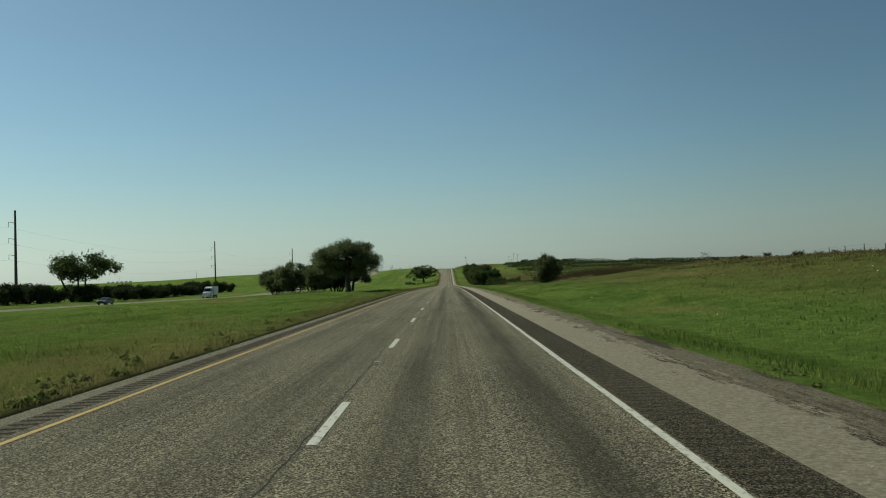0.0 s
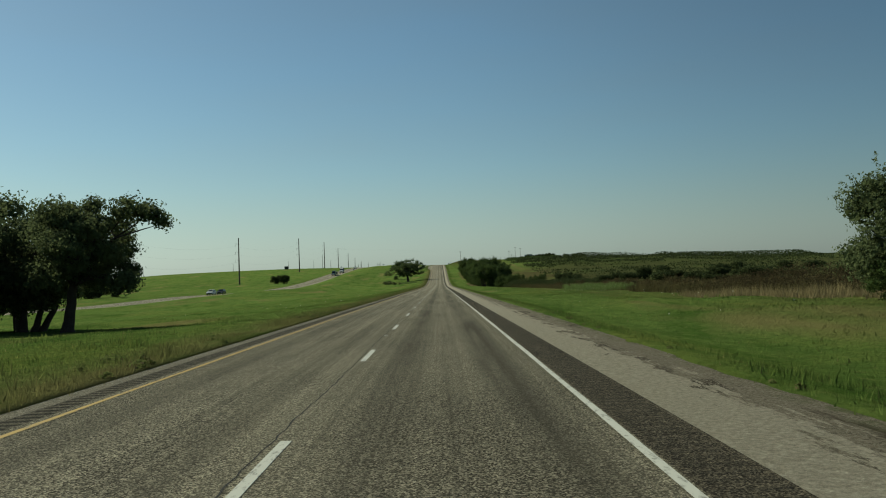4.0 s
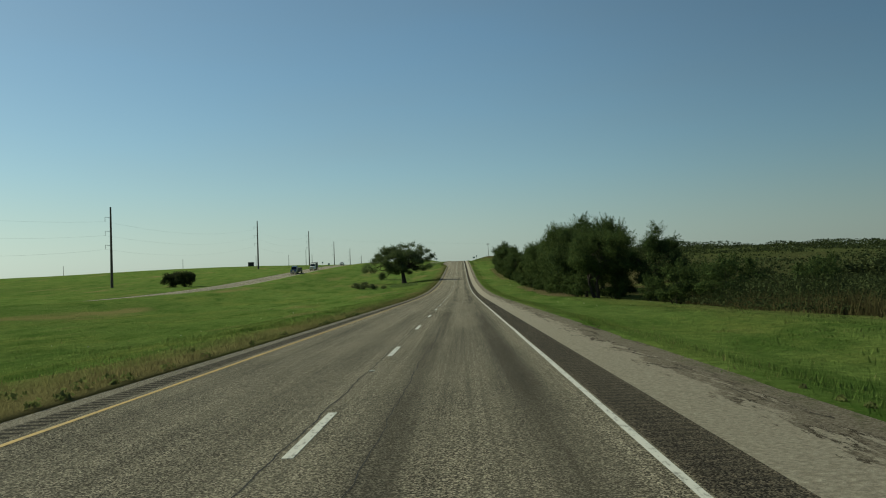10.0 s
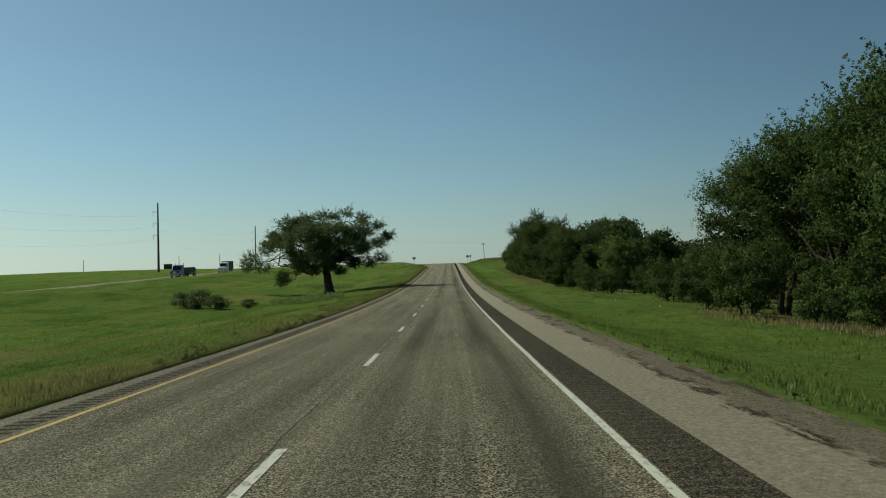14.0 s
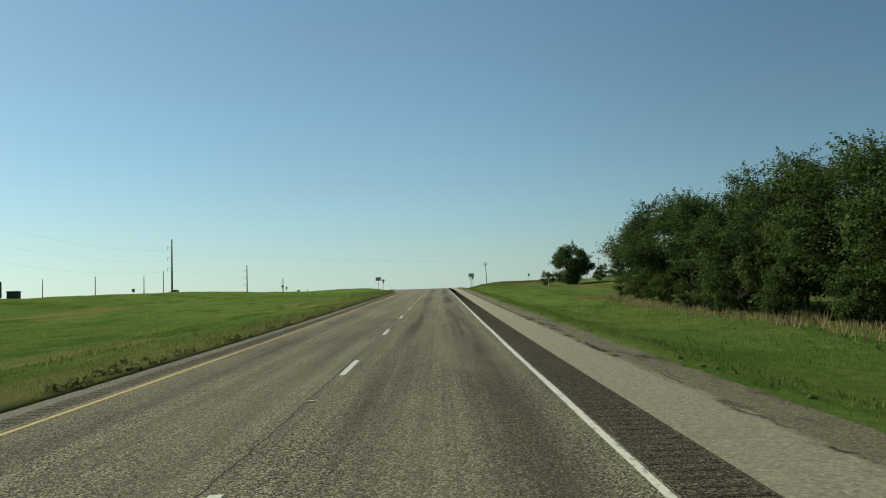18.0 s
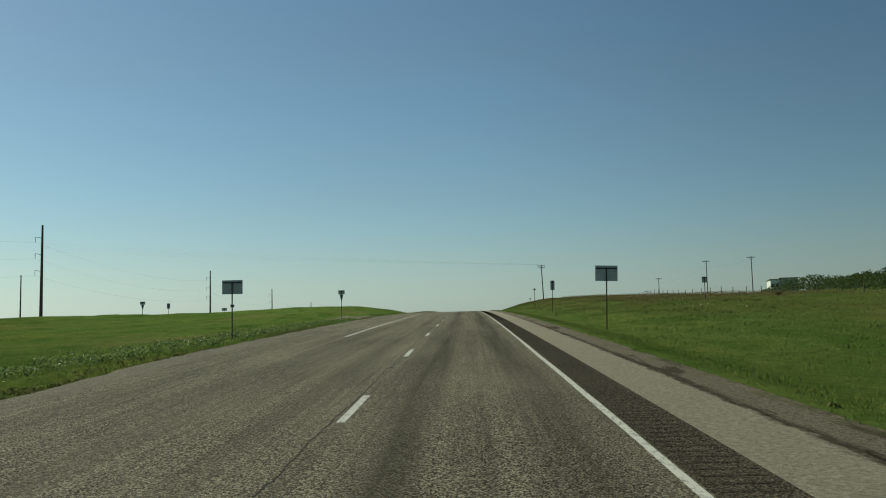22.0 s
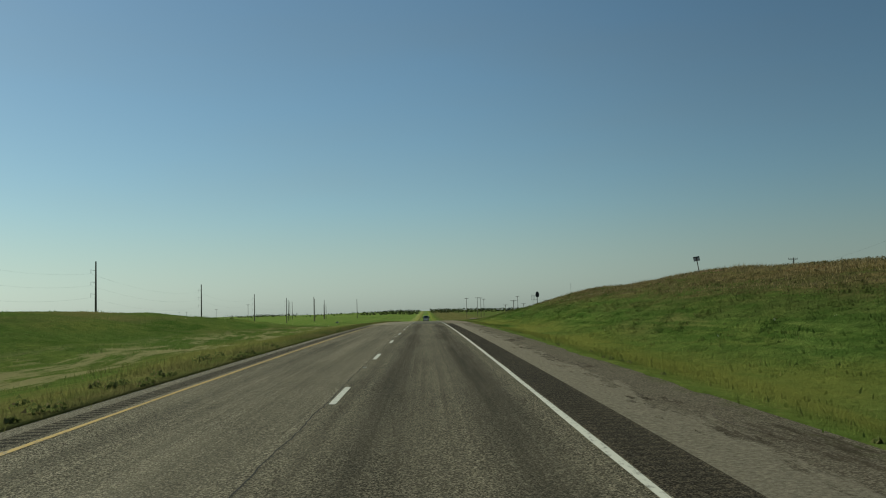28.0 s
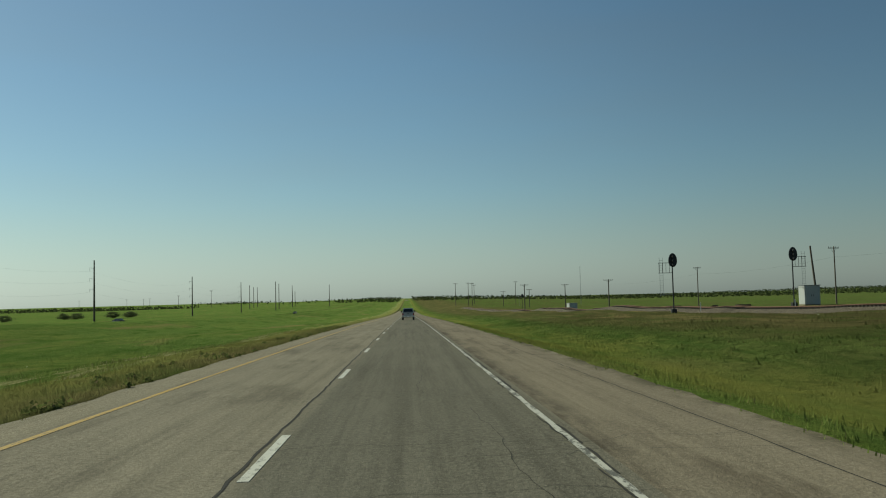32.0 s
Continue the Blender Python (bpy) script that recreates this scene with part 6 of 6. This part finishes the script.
for k in range(34):  # short splits where the old surface has come up
    x0, y0 = rng.uniform(0.2, 1.5), JOINT + rng.uniform(1.5, 16)
    x = np.arange(x0, x0 + rng.uniform(0.3, 0.9), 0.06)
    ribbon("split", np.column_stack([x, y0 + 0.10 * wob(x * 3.0, x * 0 + k) + 0.05 * wob(x * 9, x * 0 + k)]), rng.uniform(0.015, 0.055), 0.018, M_TAR, road_old, "dark broken split")


def patch(x0, y0, rx, ry_, mat, label):
    """An uneven blot of other surface laid on the old road."""
    a = np.linspace(0, 6.2832, 33)[:-1]
    r = 1 + 0.16 * wob(np.cos(a) * 1.7 + x0 * 3, np.sin(a) * 1.7 + y0) + 0.08 * wob(np.cos(a) * 5, np.sin(a) * 5 + y0)
    square = 1.0 / np.maximum(np.abs(np.cos(a)), np.abs(np.sin(a))) ** 0.7
    px_, py_ = x0 + rx * r * square * np.cos(a), y0 + ry_ * r * square * np.sin(a)
    v = np.column_stack([np.append(px_, x0), np.append(py_, y0), road_z(np.append(py_, y0)) + 0.0165])
    child("patch", mesh_from("patch", v, [(32, k, (k + 1) % 32) for k in range(32)], mat), road_old, label)


for x0, y0, rx, ry_ in ((0.85, JOINT + 2.2, 0.42, 0.7), (1.0, JOINT + 4.4, 0.40, 0.8), (0.8, JOINT + 6.9, 0.34, 0.7), (0.75, JOINT + 11.0, 0.30, 1.3)):
    patch(x0, y0, rx, ry_, M_MENDED, "smooth grey-green mended patch")
for k in range(16):
    patch(rng.uniform(-2.6, 3.2), JOINT + rng.uniform(1, 60), rng.uniform(0.03, 0.09), rng.uniform(0.05, 0.2), M_TAR, "dark worn blot")


for k in range(150):  # broken edge of the shoulder's seal
    y0 = rng.uniform(-5, JOINT - 8)
    y = np.arange(y0, y0 + rng.uniform(0.4, 3.0), 0.12)
    ribbon("broken_edge", np.column_stack([5.62 - 0.25 * step(890, 950, y) + 0.09 * wob(y * 2.3, y * 0 + k) + 0.25 * abs(rng.normal()), y]), rng.uniform(0.012, 0.045), -0.006, M_BALLAST, road)


def ribs(name, x0, x1, y0, y1, pitch, parent, mat=M_RUMBLE, half=0.05, slant=0.0):
    y = np.arange(y0, y1, pitch)
    z = road_z(y)
    o = np.array([[0, -half, -0.003], [0, 0, -0.0024], [0, half, -0.003]])
    v = []
    for x in (x0, x1):
        for dx, dy, dz in o:
            v.append(np.stack([np.full_like(y, x), y + dy + slant * (x - x0), z + dz], -1))
    v = np.stack(v, 1)
    i = np.arange(v.shape[0] * 6).reshape(-1, 6)
    f = np.concatenate([i[:, [0, 3, 4, 1]], i[:, [1, 4, 5, 2]]])
    child(name, mesh_from(name, v.reshape(-1, 3), f, mat), parent, "rumble-strip ribs", "stuff")


# nearly flat ribs; the darker material carries their shading
ribs("rumble_ribs", 3.80, 4.42, -10, JOINT, 0.30, road, M_RIB, 0.07, 0.0)
ribs("rumble_ribs", -4.18, -3.80, -10, 738, 0.32, road, M_GROOVE, 0.07, 0.12)
ribs("rumble_ribs", -4.18, -3.80, 886, JOINT, 0.32, road, M_GROOVE, 0.07, 0.12)

# raised pavement markers between the dashes
bm = fresh()
box(bm, -0.06, 0.06, -0.05, 0.05, 0.0, 0.018, 0.008)
me = bpy.data.meshes.new("road_marker")
bm.to_mesh(me)
bm.free()
me.materials.append(M_WHITE)
for k in range(0, 88, 2):
    y = DASH0 + PITCH * k + 8.6
    ob = child("road_marker", me, road)
    ob.matrix_basis = pose(-0.05, y, road_z(y) + 0.001)

# the paved mouth of the crossover in the median
cy = np.linspace(0, 1, 24)
rows = []
for s in cy:
    half = 6.5 + 3.0 * (1 - s) ** 3 + 0.4 * math.sin(9 * s)
    for q in np.linspace(-1, 1, 9):
        yy = 876 + q * half
        x0 = LEFT_EDGE + 0.35 - float(turn_lane(yy))
        x = x0 + (-19.0 - x0) * s
        w = float(step(0.0, 0.14, s))
        rows.append((x, yy, max((1 - w) * (float(road_z(yy)) - 0.012) + w * (float(ground_z(x, yy)) + 0.06 - 0.12 * s ** 6), float(ground_z(x, yy)) + 0.03 - 0.09 * s ** 6)))
i = np.arange(len(rows)).reshape(24, 9)
f = np.stack([i[:-1, :-1], i[1:, :-1], i[1:, 1:], i[:-1, 1:]], -1).reshape(-1, 4)
structure("pavement", mesh_from("pavement", rows, f, M_ROAD, True), "worn grey paved crossover apron running into the median", "crossover road")


# ---- grass, weeds, flowers, pebbles ----
def tufts(n, x_of, y0, y1, h_lo, h_hi, blades_n, rng, wide=0.035, spread=0.12):
    y = rng.uniform(y0, y1, n)
    x = x_of(n, y)
    h = rng.uniform(h_lo, h_hi, n) * (0.7 + 0.5 * np.clip(wob(x / 3.0, y / 5.0) + 0.3, 0, 1.2))
    z = ground_z(x, y) - 0.03
    X, Y, Z, H = (np.repeat(a, blades_n) for a in (x, y, z, h))
    m = len(X)
    a = rng.uniform(0, 6.2832, m)
    bx, by = X + rng.normal(scale=spread, size=m), Y + rng.normal(scale=spread, size=m)
    w = wide * rng.uniform(0.5, 1.3, m)
    lean = H * rng.uniform(0.1, 0.55, m)
    H = H * rng.uniform(0.55, 1.15, m)
    la = rng.uniform(0, 6.2832, m)
    p0 = np.stack([bx - w * np.cos(a), by - w * np.sin(a), Z], -1)
    p1 = np.stack([bx + w * np.cos(a), by + w * np.sin(a), Z], -1)
    p2 = np.stack([bx + lean * np.cos(la), by + lean * np.sin(la), Z + H], -1)
    return np.stack([p0, p1, p2], 1).reshape(-1, 3)


rng = np.random.RandomState(77)


def left(lo, hi, power=1.0):
    return lambda n, y: LEFT_EDGE - 0.12 - turn_lane(y) - lo - (hi - lo) * rng.rand(n) ** power


def right(lo, hi, power=1.0):
    return lambda n, y: RIGHT_EDGE + 0.02 + lo + (hi - lo) * rng.rand(n) ** power


def stuff(name, parts, mat, label, category):
    v = np.concatenate(parts)
    tagged(new(name, mesh_from(name, v, np.arange(len(v)).reshape(-1, 3), mat)), label, category, kind="stuff")


Y0, Y1 = -4, 1200
stuff("grass", [
    tufts(22000, left(0.1, 2.5), Y0, Y1, 0.06, 0.18, 7, rng, 0.016, 0.14), tufts(22000, right(0.1, 2.5), Y0, Y1, 0.06, 0.18, 7, rng, 0.016, 0.14),
    tufts(22000, left(2.5, 10), Y0, Y1, 0.06, 0.17, 7, rng, 0.026, 0.26), tufts(22000, right(2.5, 11), Y0, Y1, 0.06, 0.17, 7, rng, 0.026, 0.26),
    tufts(8000, left(10, 30), Y0, Y1, 0.07, 0.17, 7, rng, 0.05, 0.45), tufts(8000, right(11, 30), Y0, Y1, 0.07, 0.2, 7, rng, 0.05, 0.45),
], M_GRASS, "long green and yellowing roadside grass", "grass")
def clumps(n, x_of, h_lo, h_hi, y0=-4, y1=1200, k=34, leaf=0.045, patch=3.3):
    """Dense small plants that hug the pavement's edge, in loose runs."""
    y = rng.uniform(y0, y1, n)
    x = x_of(n, y)
    keep = wob(y / patch, x * 0.3 + 21) + 0.5 * wob(y / 0.9, x + 5) > -0.05
    x, y = x[keep], y[keep]
    size = rng.uniform(h_lo, h_hi, len(y))
    S, a = np.repeat(size, k), rng.uniform(0, 6.2832, len(y) * k)
    r, up = S * 0.75 * np.sqrt(rng.rand(len(S))), rng.rand(len(S))
    X, Y = np.repeat(x, k) + r * np.cos(a), np.repeat(y, k) + r * np.sin(a) * 1.6
    p = np.stack([X, Y, ground_z(X, Y) + S * (0.1 + 0.8 * up * (1.1 - r / S))], -1)
    v, _ = leaflets(p, np.stack([np.cos(a), np.sin(a), 0.8 + 0 * a], -1), leaf, rng)
    return v


stuff("verge_plants", [
    clumps(1500, lambda n, y: LEFT_EDGE - 0.16 - turn_lane(y) - 0.35 * rng.rand(n) ** 1.5, 0.10, 0.26),
    clumps(900, lambda n, y: LEFT_EDGE - 0.5 - turn_lane(y) - 1.2 * rng.rand(n), 0.14, 0.34),
    clumps(500, lambda n, y: RIGHT_EDGE + 0.05 + 0.4 * rng.rand(n), 0.05, 0.13, k=26, leaf=0.032),
], M_VERGE, "ragged dark little weeds along the pavement's edge", "weeds")
stuff("rank_growth", [
    tufts(5200, lambda n, y: 8.0 + 20 * rng.rand(n), 925, 1115, 0.07, 0.18, 12, rng, 0.012, 0.22),
    tufts(1600, lambda n, y: 9.0 + 20 * rng.rand(n), -4, 165, 0.07, 0.16, 12, rng, 0.014, 0.28),
    tufts(1600, lambda n, y: 9.0 + 20 * rng.rand(n), 690, 925, 0.07, 0.16, 12, rng, 0.014, 0.28),
    tufts(3600, left(3.0, 26, 1.3), -4, 1200, 0.07, 0.16, 12, rng, 0.014, 0.28),
    clumps(1500, lambda n, y: 11.0 + 15 * rng.rand(n), 0.12, 0.34, 930, 1112, 44, 0.035, 5.0),
    clumps(500, lambda n, y: 10.0 + 18 * rng.rand(n), 0.10, 0.28, 810, 930, 40, 0.035, 5.0),
], M_RANK, "soft tussocks of rank green and yellowing growth in the rough grass", "weeds")
stuff("weeds", [
    tufts(4200, left(0.05, 0.6), Y0, Y1, 0.08, 0.22, 10, rng, 0.014, 0.12), tufts(2200, left(0.15, 1.2), Y0, Y1, 0.12, 0.28, 18, rng, 0.014, 0.2), tufts(1500, right(0.3, 1.6), Y0, Y1, 0.08, 0.20, 8, rng, 0.014, 0.14),
    tufts(1300, left(0.8, 5), Y0, Y1, 0.15, 0.34, 12, rng, 0.014, 0.18), tufts(500, right(2.0, 9), Y0, Y1, 0.08, 0.18, 12, rng, 0.014, 0.25),
    tufts(300, right(8, 28), Y0, Y1, 0.12, 0.26, 9, rng, 0.022, 0.3),
], M_WEED, "coarse brownish roadside weeds", "weeds")
stuff("brush", [
    tufts(1800, lambda n, y: 23.5 + 0.08 * (205 - y) + 6 * rng.rand(n), 158, 212, 0.5, 1.0, 12, rng, 0.016, 0.5),
    tufts(5200, lambda n, y: 26.5 + 34 * rng.rand(n) ** 1.3, 212, 446, 0.6, 1.3, 12, rng, 0.05, 0.5),
    tufts(1500, lambda n, y: 26 + 18 * rng.rand(n), 20, 160, 0.15, 0.35, 12, rng, 0.03, 0.4),
    tufts(600, lambda n, y: 18 + 14 * rng.rand(n), 900, 1110, 0.12, 0.25, 12, rng, 0.02, 0.35),
    tufts(1400, lambda n, y: 24 + 22 * rng.rand(n), 396, 440, 0.8, 1.6, 12, rng, 0.035, 0.6),
], M_DRY, "brown dry-stalked brush thicket below the bank", "brush")


def thicket(n, x0, x1, y0, y1, top, label, skew=0.0, mat=M_BRUSH, size=0.13):
    """A tangle of small leaves whose top rises and falls."""
    y = rng.uniform(y0, y1, n)
    x = x0 + skew * (y1 - y) + (x1 - x0) * rng.rand(n)
    edge = step(0, 2.5, x - x0 - skew * (y1 - y)) * step(0, 6, y - y0) * step(0, 6, y1 - y)
    h = top * (0.8 + 0.22 * wob(x / 4.3, y / 4.6) + 0.10 * wob(x / 1.2, y / 1.4)) * (0.25 + 0.75 * edge)
    p = np.stack([x, y, ground_z(x, y) + h * rng.uniform(0.05, 1.0, n) ** 0.6], -1)
    tv, tf = quads(p, size, rng)
    tagged(new("thicket", mesh_from("thicket", tv, tf, mat)), label, "brush", kind="stuff")


thicket(120000, 23.0, 50.0, 150, 214, 2.5, "dense brown-olive thicket behind the dry grass", 0.05, M_BROWN, 0.06)
thicket(34000, 27.0, 84.0, 214, 396, 1.3, "low brown-olive scrub below the road")
thicket(44000, 22.5, 52.0, 396, 442, 2.9, "dense dark olive thicket before the wood", 0.0, M_FARLEAF, 0.10)
thicket(12000, 30.0, 50.0, 40, 158, 0.3, "low brown scrub on the bank's brow", 0.0, M_BROW, 0.08)
thicket(36000, 16.0, 32.0, 930, 1110, 0.22, "rank weedy scrub on the cutting's slope", 0.0, M_BROW, 0.045)
thicket(22000, 20.0, 46.0, 840, 945, 0.55, "brown and olive rough weeds on the rise", 0.0, M_BROW, 0.06)
thicket(26000, 62.0, 108.0, 878, 930, 3.0, "dark scrubby trees beside the house", 0.0, M_LEAF, 0.2)
stuff("dry_grass", [
    tufts(900, lambda n, y: 20.8 + 0.05 * (214 - y) + 3.0 * rng.rand(n), 148, 206, 0.4, 0.8, 12, rng, 0.022, 0.25),
    tufts(500, lambda n, y: 22.0 + 4.0 * rng.rand(n), 1002, 1062, 0.2, 0.4, 12, rng, 0.018, 0.25),
    tufts(1500, lambda n, y: 17.0 + 8.0 * rng.rand(n), 985, 1080, 0.12, 0.28, 12, rng, 0.018, 0.3),
    tufts(420, lambda n, y: 13.5 + 2.5 * rng.rand(n), 445, 520, 0.3, 0.6, 10, rng, 0.02, 0.25),
    tufts(500, lambda n, y: 13.5 + 2.5 * rng.rand(n), 590, 690, 0.3, 0.6, 10, rng, 0.02, 0.25),
], M_STRAW, "pale straw-coloured dry grass", "grass")


def herbs(n, x0, y0, rx, ry_, h):
    """Leafy broad weeds in an oval patch."""
    a, r = rng.uniform(0, 6.2832, n), np.sqrt(rng.rand(n))
    x, y = x0 + rx * r * np.cos(a), y0 + ry_ * r * np.sin(a)
    k = 26
    X, Y = np.repeat(x, k), np.repeat(y, k)
    H = np.repeat(h * rng.uniform(0.6, 1.15, n), k)
    s = rng.rand(n * k) ** 0.7
    p = np.stack([X + rng.normal(scale=0.13, size=n * k), Y + rng.normal(scale=0.13, size=n * k), ground_z(X, Y) + 0.05 + H * s], -1)
    return quads(p, 0.075, rng, 0.3)


for n, x0, y0, rx, ry_, h in ((260, 24.0, 256.0, 5.0, 9.0, 1.0), (150, -24.5, 151.0, 5.0, 4.0, 0.5), (220, -14.0, 572.0, 4.0, 7.0, 0.6), (120, -20.0, 628.0, 5.0, 6.0, 0.4), (420, -13.0, 812.0, 3.6, 44.0, 0.30)):
    hv, hf = herbs(n, x0, y0, rx, ry_, h)
    tagged(new("weed_patch", mesh_from("weed_patch", hv, hf, M_HERB)), "patch of bright-green broad-leaved weeds with pale tops", "weeds", kind="stuff")
n = 1500
fx = np.where(rng.rand(n) < 0.5, LEFT_EDGE - 2.5 - 14 * rng.rand(n), RIGHT_EDGE + 3 + 12 * rng.rand(n))
fy = rng.uniform(0, 1150, n)
keep = wob(fx / 7, fy / 16) > 0.1
gx_, gy_ = -9.5 - 7 * rng.rand(700), rng.uniform(765, 858, 700)  # a flowering patch by the turn lane
fp = np.concatenate([np.stack([fx, fy, ground_z(fx, fy) + rng.uniform(0.25, 0.45, n)], -1)[keep], np.stack([gx_, gy_, ground_z(gx_, gy_) + rng.uniform(0.15, 0.35, 700)], -1)])
fv, ff = quads(fp, 0.05, rng)
M_FLOWER = plain("flower_petals", (0.62, 0.60, 0.42), 0.7, 0, 0.2)
tagged(new("wildflowers", mesh_from("wildflowers", fv, ff, M_FLOWER)), "scattered small white and cream wildflowers in the grass", "flowers", kind="stuff")
# loose stones on the gravel edge
n = 5000
px, py = RIGHT_EDGE - 0.75 + 1.1 * rng.rand(n), rng.uniform(0, JOINT, n)
pz = road_z(py) - 0.03
s = rng.uniform(0.006, 0.02, n)
o = np.array([[1, 0, 0], [-0.5, 0.87, 0], [-0.5, -0.87, 0], [0.1, 0, 1.0]])
v = np.stack([px, py, pz], -1)[:, None, :] + o[None] * s[:, None, None]
b = 4 * np.arange(n)[:, None]
f = np.concatenate([b + [0, 1, 3], b + [1, 2, 3], b + [2, 0, 3]])
tagged(new("pebbles", mesh_from("pebbles", v.reshape(-1, 3), f, M_DIRT)), "loose grey stones along the gravel edge", "pebbles", kind="stuff")
# bare red soil on the cutting
for x0, y0, rx, ry_ in ((25.5, 1058, 4.0, 13), (24, 1035, 2.5, 6), (36, 930, 7, 9), (33, 905, 4, 6)):
    q = np.linspace(0, 1, 7)
    a = np.linspace(0, 6.2832, 25)[:-1]
    pts = [(x0, y0)] + [(x0 + rx * r * math.cos(t) * (1 + 0.3 * math.sin(3 * t + y0)), y0 + ry_ * r * math.sin(t) * (1 + 0.25 * math.cos(2 * t + x0))) for r in q[1:] for t in a]
    xy = np.array(pts)
    edge = np.concatenate([[0.0], np.repeat(q[1:], 24)])
    z = ground_z(xy[:, 0], xy[:, 1]) + 0.10 - 0.22 * edge ** 3
    fs = [(0, 1 + k, 1 + (k + 1) % 24) for k in range(24)]
    v = np.column_stack([xy, z])
    tri = list(fs)
    for r in range(5):
        for k in range(24):
            p, q2 = 1 + r * 24 + k, 1 + r * 24 + (k + 1) % 24
            tri += [(p, p + 24, q2 + 24), (p, q2 + 24, q2)]
    tagged(new("bare_soil", mesh_from("bare_soil", v, tri, M_SOIL, True)), "patch of bare reddish soil on the bank", "soil", kind="structure")
# far woods on the horizon
n = 42000
wx = rng.uniform(-1400, 2000, n)
wy = 2500 + 1300 * rng.rand(n)
keep = (wob(wx / 240, wy / 90) > np.where(wx < -120, 0.5, -0.15)) & (np.abs(wx) > 14)
wx, wy = wx[keep], wy[keep]
p = np.stack([wx, wy, ground_z(wx, wy) + 6.0 * rng.rand(len(wx)) ** 1.3], -1)
v, f = quads(p, 2.6, rng, 0.0)
tagged(new("far_woods", mesh_from("far_woods", v, f, M_FARLEAF)), "dark distant tree belts along the horizon", "woods", kind="stuff")
